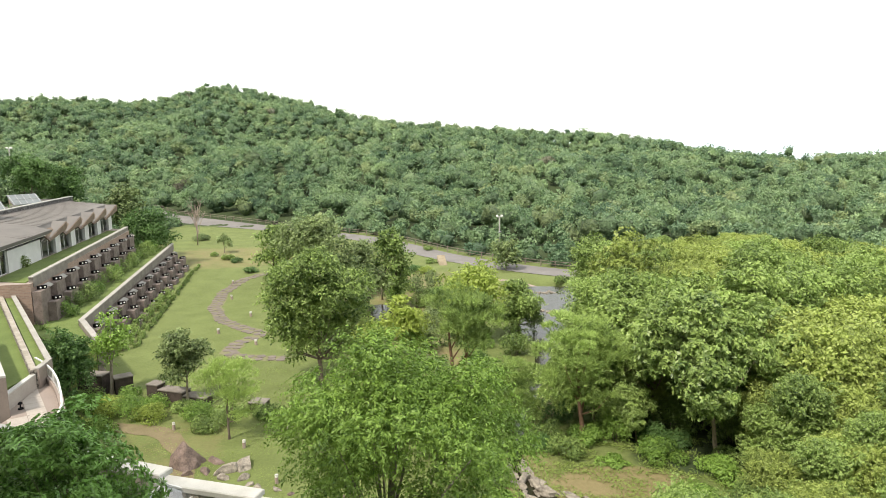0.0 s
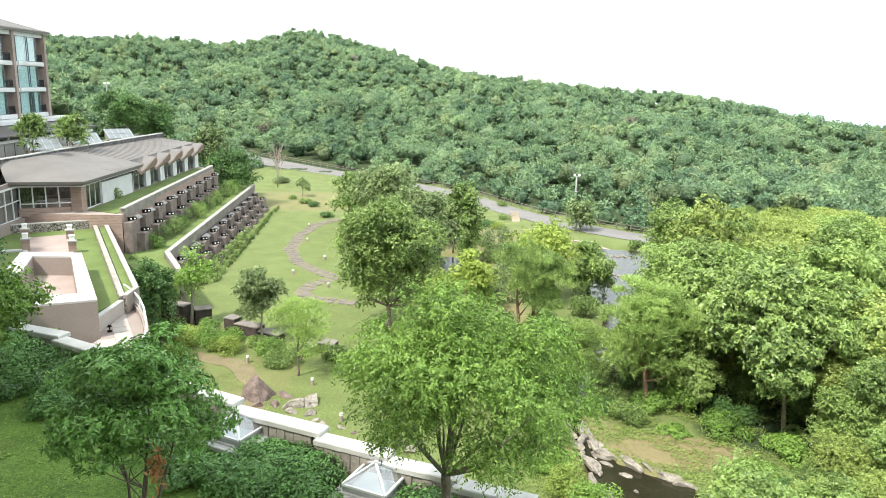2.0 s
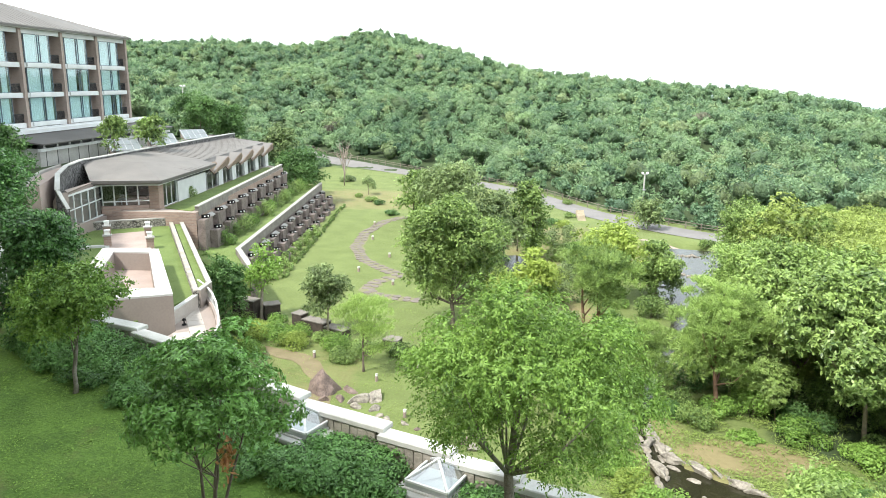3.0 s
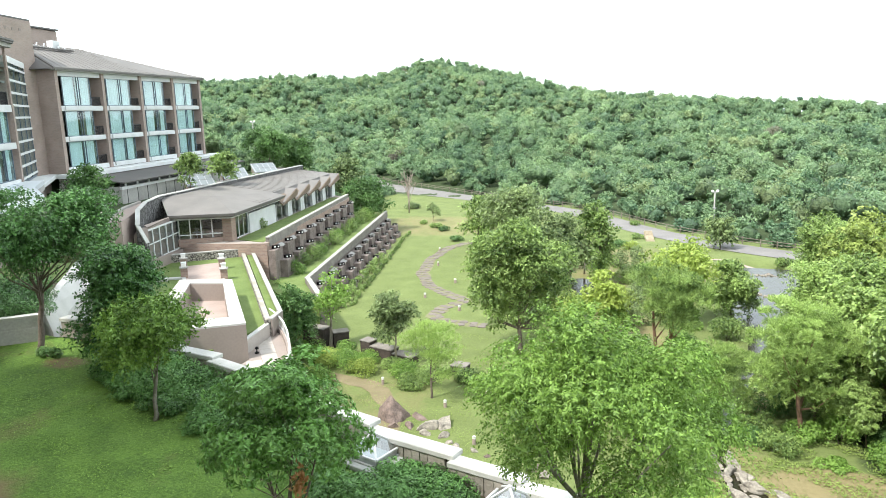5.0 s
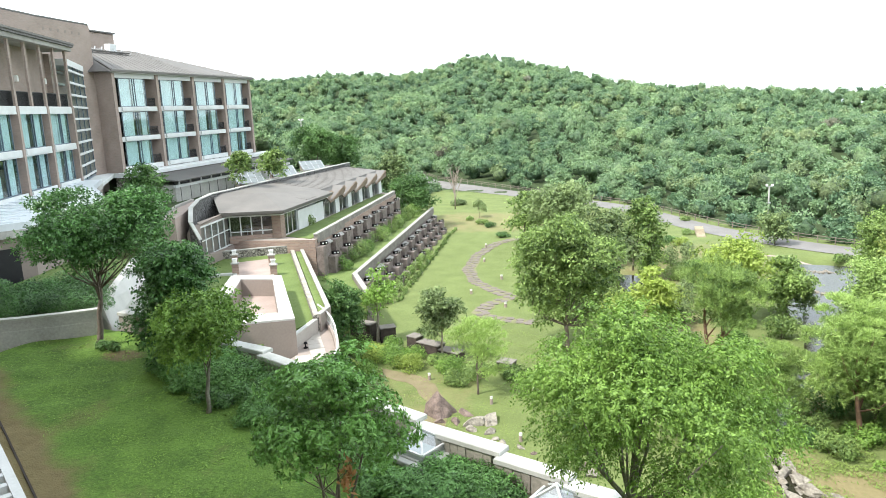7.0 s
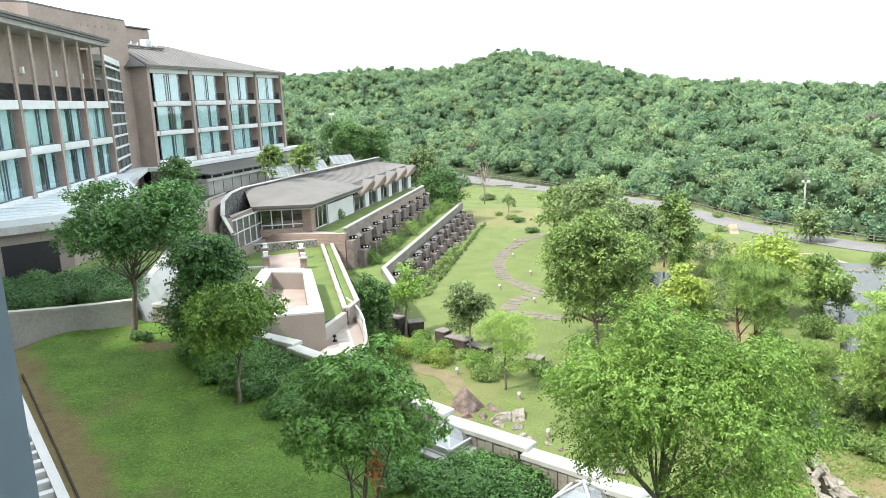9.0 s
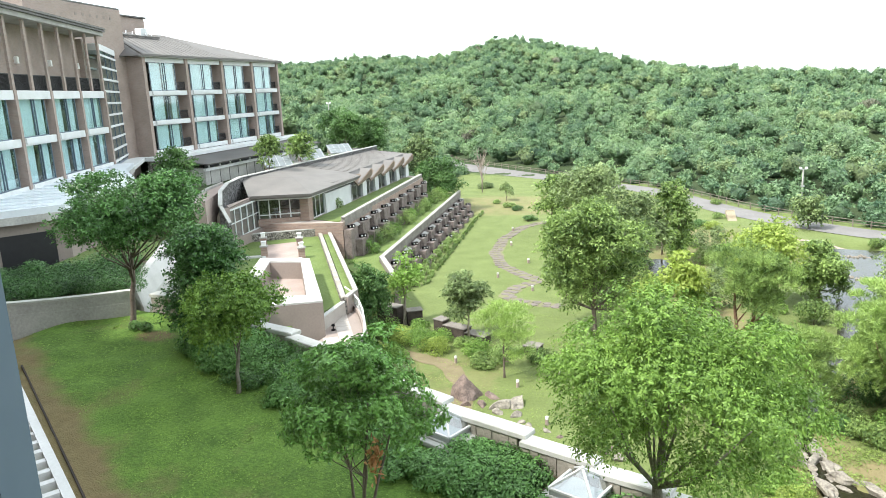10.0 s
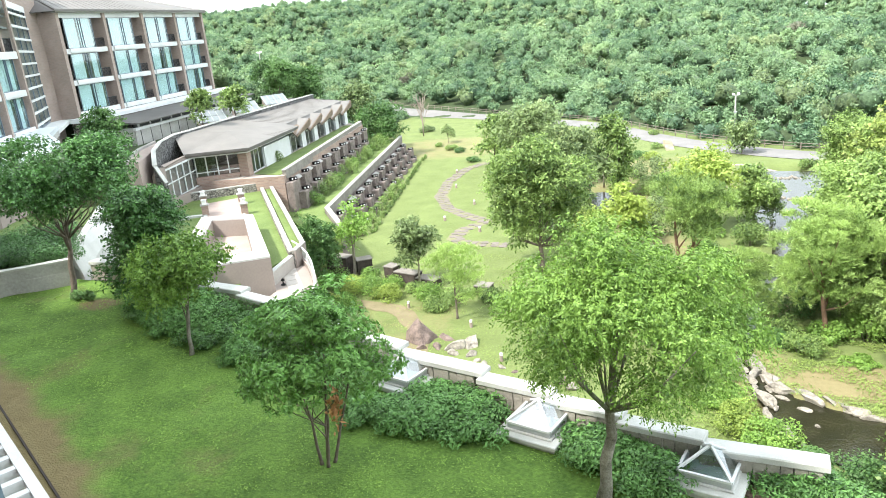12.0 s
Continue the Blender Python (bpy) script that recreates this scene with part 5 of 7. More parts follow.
def courtyard():
    C = 5.5
    ob = thing("courtyard", pose(0, 0, 0), "walled courtyard terrace with turf and pink paving", "courtyard", kind="structure")
    part("turf", Shape().prism([(-25.4, 42.6), (-40.6, 64.2), (-47.4, 58.2), (-52, 52), (-40, 36), (-33, 31), (-26.5, 33)], 0, C), M_TURF, ob)
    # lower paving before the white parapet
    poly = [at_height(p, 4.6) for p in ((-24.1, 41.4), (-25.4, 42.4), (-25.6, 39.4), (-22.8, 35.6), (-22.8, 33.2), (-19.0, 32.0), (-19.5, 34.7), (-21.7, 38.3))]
    low = part("paving", Shape().prism(poly, -0.2, 4.62), M_CONCRETE_TAUPE, ob)
    nx, ny = Vector((-0.575, 0.818)), Vector((0.818, 0.575))
    o = Vector((-20.5, 33.8))
    for i in range(10):
        for j in range(9):
            p = o + nx * (i * 1.0) - ny * (j * 1.0 - 1.0)
            q = [p, p + nx * 0.975, p + nx * 0.975 - ny * 0.975, p - ny * 0.975]
            c = sum(q, Vector((0, 0))) / 4
            if inside(np.array(c.x), np.array(c.y), poly) and all(inside(np.array(v.x), np.array(v.y), poly) for v in q):
                part("paving_slab", Shape().prism([(v.x, v.y) for v in q], 4.62, 4.65), M_PALE_PAVE, low)
    # white-topped parapet round the paved seat
    out = [(-36.1, 47.4), (-31.9, 48.3), (-24.3, 37.9), (-29.6, 34.6)]
    inn = [(-34.6, 46.6), (-31.95, 47.1), (-26.1, 38.8), (-29.7, 37.2)]
    box = part("parapet", Shape().prism([(x, y) for x, y in out][::-1], 3.5, C), M_CONCRETE_TAUPE, ob, "taupe parapet with a broad white top")
    s, t = Shape(), Shape()
    for i in range(4):
        j = (i + 1) % 4
        s.prism([out[j], out[i], inn[i], inn[j]], C, 6.88)
        t.prism([out[j], out[i], inn[i], inn[j]], 6.884, 7.0)
    part("parapet_wall", s, M_CONCRETE_TAUPE, box)
    part("parapet_top", t, M_RIM, box, "white parapet top")
    part("seat_paving", Shape().prism(inn[::-1], C + 0.004, C + 0.05), M_TILE, box)
    wall_run(ob, "riser", (-25.4, 42.3), (-25.0, 38.6), 0.3, 3.5, C + 0.02, M_PALE_PAVE, M_CAP, 0.32, 0.08)
    wall_run(ob, "end_wall", (-25.2, 42.3), (-25.5, 44.4), 0.3, 3.0, C + 0.35, M_CONCRETE_TAUPE, M_COPING, 0.34, 0.08)
    # pink walk with edging
    part("walk", Shape().prism([(-33.0, 48.6), (-36.3, 54.0), (-40.6, 60.0), (-43.2, 57.6), (-39.9, 53.2), (-36.3, 47.9)], C + 0.004, C + 0.05), M_TILE, ob, "pink paved walk")
    for p, q in (((-33.6, 49.5), (-40.6, 60.0)), ((-36.6, 48.4), (-43.2, 57.6))):
        wall_run(ob, "edging", p, q, 0.3, C, C + 0.14, M_CAP)
    for k in range(3):
        wall_run(ob, "garden_step", (-40.2 - k * 0.9, 53.2 - 0.9 * k), (-46.5 - k * 0.5, 50.2 - k), 0.5, C, C + 0.16 + 0.05 * k, M_CAP)
    # low rubble walls and the planted strip
    wall_run(ob, "rubble_wall", (-47.4, 58.0), (-40.2, 63.2), 0.5, C, C + 0.75, M_STONE, M_COPING, 0.5, 0.08, "low rubble wall with a pale coping")
    wall_run(ob, "rubble_wall", (-40.1, 63.1), (-25.3, 42.2), 0.42, 3.5, C + 0.35, M_STONE, M_FACING, 0.34, 0.05, "low rubble wall along the turf")
    wall_run(ob, "garden_wall", (-40.0, 64.6), (-25.6, 44.4), 0.3, -0.2, C + 0.35, M_CONCRETE_TAUPE, M_COPING, 0.36, 0.08)
    part("planted_strip", Shape().prism([(-25.4, 42.8), (-25.4, 44.2), (-39.9, 64.5), (-40.5, 64.2)], 3.0, C + 0.2), M_TURF, ob)
    return ob


courtyard()


def curved_rail():
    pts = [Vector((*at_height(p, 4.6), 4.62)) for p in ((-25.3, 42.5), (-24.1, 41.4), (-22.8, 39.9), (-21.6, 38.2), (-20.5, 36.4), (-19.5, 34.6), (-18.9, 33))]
    ob = thing("railing", pose(0, 0, 0), "curved white metal railing round the paving", "railing")
    for a, b in zip(pts, pts[1:]):
        part("kerb", Shape().bar(a + Vector((0, 0, 0.1)), b + Vector((0, 0, 0.1)), 0.3, 0.5), M_CONCRETE_TAUPE, ob)
        part("handrail", Shape().bar(a + Vector((0, 0, 1.1)), b + Vector((0, 0, 1.1)), 0.1, 0.1), M_WHITE, ob)
        part("bottom_rail", Shape().bar(a + Vector((0, 0, 0.45)), b + Vector((0, 0, 0.45)), 0.04, 0.04), M_WHITE, ob)
        n = max(2, int((b - a).length / 0.28))
        s = Shape()
        for i in range(n):
            p = a.lerp(b, i / n)
            s.bar(p + Vector((0, 0, 0.35)), p + Vector((0, 0, 1.1)), 0.03, 0.03)
        tagged(part("balusters", s, M_STEEL, ob), kind="stuff")
        part("post", Shape().bar(a, a + Vector((0, 0, 1.12)), 0.09, 0.09), M_WHITE, ob)


curved_rail()


def pillar_lamp(x, y, z):
    ob = thing("pillar_lamp", pose(x, y, z, 0, 0, 35), "brick pillar with a white lantern on top", "lamp", "courtyard lamps")
    part("pillar", Shape().box(-0.3, 0.3, -0.3, 0.3, 0, 0.95, 0.02), M_BRICK_PALE, ob)
    part("cap", Shape().box(-0.38, 0.38, -0.38, 0.38, 0.95, 1.05, 0.02), M_COPING, ob)
    part("lantern", Shape().box(-0.2, 0.2, -0.2, 0.2, 1.05, 1.4, 0.08), M_LAMP, ob, "white lantern")
    part("lid", Shape().box(-0.24, 0.24, -0.24, 0.24, 1.4, 1.48, 0.04), M_WHITE, ob)


floor_lamp = thing("ground_lamp", pose(-24.3, 38.9, 4.65), "small black ground lamp standing on the pale paving", "lamp")
part("foot", Shape().tube([(0, 0, 0), (0, 0, 0.06)], [0.15, 0.14], 14), M_LAMPBOX, floor_lamp)
part("stem", Shape().tube([(0, 0, 0.06), (0, 0, 0.3)], [0.04, 0.035], 8), M_LAMPBOX, floor_lamp)
part("hood", Shape().tube([(0, 0, 0.3), (0, 0, 0.38), (0, 0, 0.44)], [0.13, 0.1, 0.03], 14), M_LAMPBOX, floor_lamp)
for x, y in ((-40.2, 53.5), (-36.3, 53.8), (-42.8, 57.0), (-39.0, 57.6), (-47.2, 57.0)):
    pillar_lamp(x, y, 5.5)


def planter_blocks():
    for x, y, w, h, t in ((-27.6, 53.8, 2.2, 1.6, -12), (-25.4, 54.0, 1.3, 1.3, 35), (-22.3, 52.8, 1.0, 1.1, -18), (-20.7, 52.2, 2.2, 0.8, -18), (-18.6, 51.4, 1.9, 0.6, -18), (-13.6, 49.8, 1.2, 0.7, -10)):
        ob = thing("stone_planter", pose(x, y, 0, 0, 0, t), "dark stone planter block with a pale top edge", "planter", "stone planters")
        part("body", Shape().box(-w / 2, w / 2, -0.5, 0.5, -0.2, h), M_PLANTER, ob)
        part("rim", Shape().box(-w / 2 - 0.05, w / 2 + 0.05, -0.55, 0.55, h + 0.001, h + 0.08), M_PARAPET, ob)


planter_blocks()

# ---- retaining wall along the lawn, skylights, left wall, own facade ----
WALL = [(-26.0, 25.7), (-22.4, 25.0), (-18.8, 24.0), (-16.5, 23.3), (-14.4, 22.3), (-11.5, 21.2), (-8.45, 19.85), (-5.4, 18.75), (-3.25, 17.95), (0.78, 16.6), (3.5, 16.1)]


def lawn_wall():
    ob = thing("lawn_wall", pose(0, 0, 0), "stone retaining wall in stepped lengths with white granite caps", "wall", kind="structure")
    pts = []
    for (ax, ay), (bx, by) in zip(WALL, WALL[1:]):
        n = max(1, round(math.hypot(bx - ax, by - ay) / 2.25))
        pts += [Vector((ax + (bx - ax) * i / n, ay + (by - ay) * i / n)) for i in range(n)]
    pts.append(Vector(WALL[-1]))
    rnd = random.Random(4)
    for k, (a, b) in enumerate(zip(pts, pts[1:])):
        # each length stands a little askew, so that the joints step
        n = Vector((a.y - b.y, b.x - a.x)).normalized() * 0.085
        a, b = a - n, b + n
        d = (b - a).normalized()
        z = lawn_z((a.x + b.x) / 2, (a.y + b.y) / 2) + 0.66
        m = placed(a.x, a.y, 0, d.x, d.y)
        L = (b - a).length
        run = part("wall_length", Shape().box(0.0, L, -0.2, 0.2, -0.3, z), M_STONE, ob, "rubble stone wall length")
        run.matrix_local = m
        s = Shape()
        # upright ribs on the lawn side
        for i in range(int(L / 0.3)):
            s.box(0.05 + i * 0.3, 0.05 + i * 0.3 + rnd.uniform(0.265, 0.29), -0.24 - rnd.uniform(0, 0.03), -0.2, z - 0.75, z - 0.03)
        part("facing_stones", s, M_FACING, run)
        cap = part("cap", Shape().box(0.02, L + 0.12, -0.3, 0.26, z + 0.001, z + 0.17, 0.03), M_CAP, run, "white granite cap")


lawn_wall()


def skylight(x, y, turn, half, label):
    z = lawn_z(x, y)
    ob = thing("skylight", pose(x, y, z, 0, 0, turn), label, "skylight", "pyramid skylights")
    h = half
    part("plinth", Shape().box(-h + 0.08, h - 0.08, -h + 0.08, h - 0.08, -0.4, 0.12), M_CONCRETE, ob, "concrete plinth")
    part("plinth_slab", Shape().box(-h, h, -h, h, 0.121, 0.23, 0.02), M_CAP, ob, "pale granite slab")
    g = h * 0.7
    part("kerb", Shape().box(-g - 0.06, g + 0.06, -g - 0.06, g + 0.06, 0.231, 0.29, 0.02), M_CAP, ob)
    s = Shape()
    for a, b, c, d in ((-g, g, -g, -g + 0.06), (-g, g, g - 0.06, g), (-g, -g + 0.06, -g + 0.06, g - 0.06), (g - 0.06, g, -g + 0.06, g - 0.06)):
        s.box(a, b, c, d, 0.291, 0.46)
    part("upstand", s, M_STEEL, ob, "steel upstand")
    c, top = [(-g, -g), (g, -g), (g, g), (-g, g)], 0.96
    part("floor", Shape().box(-g + 0.06, g - 0.06, -g + 0.06, g - 0.06, 0.26, 0.3), M_WELL, ob)
    for i in range(4):
        (ax, ay), (bx, by) = c[i], c[(i + 1) % 4]
        part("pane", Shape().add([(ax, ay, 0.48), (bx, by, 0.48), (0, 0, top)], [(0, 1, 2)]), M_SKYGLASS, ob)
        part("hip_bar", Shape().bar((ax, ay, 0.5), (0, 0, top + 0.02), 0.07, 0.05), M_WHITE, ob, "white glazing bar")
        part("sill_bar", Shape().bar((ax, ay, 0.48), (bx, by, 0.48), 0.07, 0.06), M_WHITE, ob)
    part("finial", Shape().box(-0.05, 0.05, -0.05, 0.05, top, top + 0.07, 0.02), M_WHITE, ob)


skylight(-8.02, 19.02, -20, 0.88, "pyramid glass skylight with white bars behind a shrub")
skylight(-3.42, 17.28, -18, 0.93, "pyramid glass skylight on a granite slab")
skylight(1.0, 16.1, -16, 0.9, "pyramid glass skylight beside the wall's end")
# bare earth round the skylights
for x, y in ((-6.9, 18.9), (-4.8, 17.9), (-2.3, 17.6), (-0.3, 16.9), (2.2, 16.2)):
    ob = part("mulch", Shape().tube([(0, 0, -0.2), (0, 0, 0.05)], [0.95, 0.75], 11), M_MULCH)
    ob.matrix_world = pose(x, y, lawn_z(x, y), 0, 0, x * 40)
    tagged(ob, "patch of brown bark mulch round the skylights", "mulch", "mulch patches", "structure")

n_s = 0
for x, y, rx, ry, h in ((-8.4, 16.95, 1.0, 0.8, 0.62), (-7.3, 17.0, 1.0, 0.9, 0.68), (-6.2, 17.2, 1.1, 1.0, 0.72), (-5.4, 17.6, 0.9, 1.0, 0.7), (-5.2, 16.6, 0.9, 0.6, 0.55), (-6.4, 18.3, 1.0, 0.6, 0.55), (-1.9, 16.6, 0.8, 0.8, 0.68), (-1.0, 16.5, 0.9, 0.8, 0.68), (-0.2, 15.7, 0.7, 0.8, 0.6),
                        (2.8, 15.9, 0.9, 0.8, 0.6), (3.9, 15.2, 1.0, 0.9, 0.7), (-9.9, 18.3, 0.9, 0.7, 0.55), (-11.6, 19.3, 1.0, 0.8, 0.6), (-13.3, 19.9, 1.3, 1.1, 0.7), (-12.6, 20.9, 1.2, 0.9, 0.65), (-14.9, 21.3, 1.3, 1.2, 0.75), (-16.3, 22.2, 1.3, 1.2, 0.8), (-17.9, 21.9, 1.3, 1.0, 0.8), (-18.4, 23.2, 1.4, 1.0, 0.85), (-20.5, 23.6, 1.3, 1.0, 0.8), (-10.8, 20.0, 1.3, 0.8, 0.6)):
    n_s += 1
    shrub("spreading dark-green juniper in the bed beside the wall", x, y, lawn_z(x, y), rx * 1.2, ry * 1.2, h, int(2600 * rx * ry), 0.13, L_JUNIPER, 0.3, 400 + n_s, turn=-20, group="junipers", lumps=14, width=0.38)

for i, (x, y) in enumerate(((-19.2, 21.6), (-17.8, 21.2), (-16.4, 21.0), (-14.9, 20.3), (-14.3, 19.6), (-16.6, 20.0), (-20.1, 22.0), (-18.3, 20.7), (-8.7, 17.1), (-7.6, 17.0), (-6.5, 16.6), (-5.4, 16.6), (-6.9, 18.1), (-6.0, 18.5), (-4.9, 18.5), (-5.2, 17.5), (-2.4, 16.9), (-1.8, 16.8), (-1.0, 16.7), (-0.3, 16.1), (-1.8, 16.0), (-0.8, 15.3), (2.7, 16.3), (3.2, 16.0))):
    r = (0.85 if x > -9 else 0.95) * (1 + 0.15 * math.sin(i * 2.3))
    shrub("spreading dark-green juniper in the bed beside the wall", x, y, lawn_z(x, y), r, r * 0.85, 0.6 * r + 0.1, int(2300 * r * r), 0.13, L_JUNIPER, 0.28, 450 + i, turn=-20, group="junipers", lumps=14, width=0.38)


def left_wall():
    ob = thing("garden_wall", pose(0, 0, 0), "curved pale concrete retaining wall below a hedge", "wall", kind="structure")
    pts = [(-38.0, 17.2), (-34.0, 19.2), (-31.9, 20.4), (-30.2, 21.35), (-28.7, 22.3), (-27.4, 23.3), (-26.2, 24.4)]
    tops = [11.3] * 7
    for (a, b), (z0, z1) in zip(zip(pts, pts[1:]), zip(tops, tops[1:])):
        a, b = Vector(a), Vector(b)
        d = (b - a).normalized()
        n = Vector((-d.y, d.x)) * 0.28
        part("wall_length", Shape().prism([(a.x, a.y), (b.x, b.y), (b.x + n.x, b.y + n.y), (a.x + n.x, a.y + n.y)], 8.5, [z0, z1, z1, z0]), M_CONCRETE, ob)
        part("coping", Shape().prism([(a.x - n.x * 0.15, a.y - n.y * 0.15), (b.x - n.x * 0.15, b.y - n.y * 0.15), (b.x + n.x * 1.15, b.y + n.y * 1.15), (a.x + n.x * 1.15, a.y + n.y * 1.15)], [z0 + 0.002, z1 + 0.002] * 2, [z0 + 0.08, z1 + 0.08, z1 + 0.08, z0 + 0.08]), M_CAP, ob)
        part("string_course", Shape().prism([(a.x - n.x * 0.06, a.y - n.y * 0.06), (b.x - n.x * 0.06, b.y - n.y * 0.06), (b.x, b.y), (a.x, a.y)], 8.5, [z0 - 0.5, z1 - 0.5, z1 - 0.5, z0 - 0.5]), M_CONCRETE, ob)
    part("bed", Shape().prism([(-37.9, 17.6), (-34.1, 19.6), (-30.4, 21.7), (-28.9, 22.6), (-27.6, 23.6), (-26.9, 25.2), (-31.6, 31.0), (-35.6, 26.6), (-39.0, 22.0)], 9, 11.0), M_MULCH, ob)
    part("upper_turf", Shape().prism([(-35.8, 26.8), (-31.6, 31.2), (-34.2, 35.4), (-38.6, 34.6), (-36.9, 30.2)], 9, 11.06), M_TURF, ob, "small lawn behind the hedge")
    # battered white wall that runs on towards the courtyard
    top_a, top_b, foot_a, foot_b = Vector((-27.07, 25.5, 11.2)), Vector((-33.8, 35.2, 11.2)), Vector((-26.5, 25.35, 10.2)), Vector((-32.0, 33.7, 10.2))
    back = Vector((-0.35, -0.15, 0))
    low = Vector((0, 0, -1.5))
    pts_w = [top_a, top_b, foot_b, foot_a, top_a + back, top_b + back, top_b + back + low, top_a + back + low, foot_b + low, foot_a + low]
    part("battered_wall", Shape().add(pts_w, [(0, 3, 2, 1), (0, 1, 5, 4), (4, 5, 6, 7), (0, 4, 7, 9, 3), (3, 9, 8, 2), (1, 2, 8, 6, 5), (6, 8, 9, 7)]), M_RIM, ob, "battered pale concrete wall")
    part("low_kerb", Shape().bar((-26.3, 25.6, 9.95), (-22.6, 26.6, 9.9), 0.3, 0.32), M_CONCRETE, ob)
    part("side_turf", Shape().prism([(-25.9, 25.6), (-23.6, 26.2), (-28.6, 35.5), (-31.0, 36.5)], 5, [10.0, 10.0, 9.2, 9.2]), M_TURF, ob)
    return ob


left_wall()
for i in range(9):
    t = i / 8
    p = Vector((-33.0, 21.6)).lerp(Vector((-27.8, 25.3)), t)
    shrub("low spreading juniper hedge above the concrete wall", p.x, p.y, 11.0, 1.25, 1.05, 0.95, 3000, 0.11, L_DEEP, 0.08, 500 + i, turn=i * 30, group="hedge junipers", lumps=12, width=0.38)
    shrub("low spreading juniper hedge above the concrete wall", p.x - 1.0, p.y + 1.5, 11.0, 1.3, 1.1, 1.0, 2600, 0.11, L_DEEP, 0.08, 520 + i, turn=i * 30, group="hedge junipers", lumps=12, width=0.38)
for i in range(11):
    p = Vector((-36.2, 22.6)).lerp(Vector((-30.6, 28.6)), i / 10)
    shrub("dark juniper hedge before the hotel front", p.x - 0.3 * (i % 2), p.y, 11.0, 1.2, 1.0, 1.0 + 0.12 * (i % 3), 2200, 0.12, L_DEEP, 0.08, 545 + i, turn=i * 30, group="hedge junipers", lumps=12, width=0.38)
shrub("small dark shrub at a tree's foot", -24.3, 23.0, lawn_z(-24.3, 23.0), 0.7, 0.5, 0.5, 500, 0.14, L_DARK, 0.3, 541)


def own_building():
    """The facade from which the view is taken, with a slatted white ledge, the window's open sash and the gutter at its foot."""
    d = Vector((-0.86, 0.51)).normalized()
    ob = thing("hotel_facade", placed(0.12, -0.62, 0, d.x, d.y), "brown brick hotel facade with a slatted white ledge", "building")
    # local x runs along the facade to the left of the view, +y away from the garden
    part("wall", Shape().box(-12, 34, 0.45, 0.9, 8, 18.9), M_BRICK, ob)
    # unseen upper wall, its height chosen so that it shades the near lawn
    part("wall", Shape().box(-12, 34, 0.45, 0.9, 21.6, 29.5), M_BRICK, ob)
    part("wall", Shape().box(-12, -1.2, 0.45, 0.9, 18.9, 21.6), M_BRICK, ob)
    part("wall", Shape().box(3.2, 34, 0.45, 0.9, 18.9, 21.6), M_BRICK, ob)
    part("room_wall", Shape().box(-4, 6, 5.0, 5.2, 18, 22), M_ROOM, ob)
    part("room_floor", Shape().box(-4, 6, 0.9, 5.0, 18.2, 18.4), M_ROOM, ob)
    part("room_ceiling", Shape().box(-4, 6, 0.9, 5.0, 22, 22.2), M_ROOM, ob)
    lo = part("ledge", Shape().box(3, 30, -1.78, -1.62, 13.86, 14.0), M_WHITE, ob, "slatted white ledge")
    part("ledge_deck", Shape().box(3, 30, -1.6, 0.4, 13.6, 13.72), M_CONCRETE, lo)
    for i in range(60):
        x = 3.2 + i * 0.44
        part("slat", Shape().box(x, x + 0.14, -1.615, 0.2, 13.84, 13.99), M_WHITE, lo)
    for i in range(10):
        a, b = (Vector((0.12, -0.62)) + d * s + Vector((0.51, 0.86)) * 2.95 for s in (i * 3.2, i * 3.2 + 3.2))
        run = part("gutter", Shape().bar((a.x, a.y, lawn_z(a.x, a.y) - 0.01), (b.x, b.y, lawn_z(b.x, b.y) - 0.02), 0.06, 0.12), M_LINE, ob, "dark drain channel")
        run.matrix_parent_inverse = ob.matrix_world.inverted()
    return ob


own_building()


def window_sash():
    e = Vector((math.sin(radians(-56.3)), math.cos(radians(-56.3)), 0))
    p = e * 0.62
    side = Vector((e.y, -e.x, 0))
    ob = thing("window_sash", pose(p.x, p.y, 18.6), "open window sash with a blue-grey aluminium frame", "window")
    d = (Vector((-0.86, 0.51, 0)) * 0.55 - e * 0.25 - side * 0.3).normalized()
    n = Vector((-d.y, d.x, 0))
    m = Matrix.Rotation(math.atan2(d.y, d.x), 4, "Z")
    st = part("stile", Shape().box(0.0, 0.032, -0.02, 0.02, 0, 2.0, 0.004), M_ALU, ob)
    st.matrix_local = m
    st2 = part("stile", Shape().box(0.55, 0.59, -0.02, 0.02, 0, 2.0, 0.004), M_ALU, ob)
    st2.matrix_local = m
    for z in (0.0, 1.95):
        r = part("rail", Shape().box(0.032, 0.55, -0.02, 0.02, z, z + 0.05), M_ALU, ob)
        r.matrix_local = m
    g = part("pane", Shape().box(0.032, 0.55, -0.004, 0.004, 0.05, 1.95), M_SASHGLASS, ob)
    g.matrix_local = m


window_sash()

# trees on the upper lawn
tree("small evergreen tree with three slender stems and glossy leaves", on_lawn(-8.69, 14.62), 4.95, (0.33, 0.05, 4.3, 1.5), 66, 330, 0.13, L_NEAR, stems=4, trunk_r=0.05, seed=11, tint=0.3, width=0.34, droop=0.6, fork=0.4, clump_r=0.2, limbs=24, uneven=0.5, style="rosette")
tree("slim young broadleaf tree with a loose crown beside the bed", on_lawn(-16.34, 19.37), 4.6, (0.3, 0.2, 3.3, 1.9), 48, 200, 0.13, L_LIME, M_BARK_LICHEN, trunk_r=0.085, seed=12, tint=0.3, fork=0.6, clump_r=0.3)
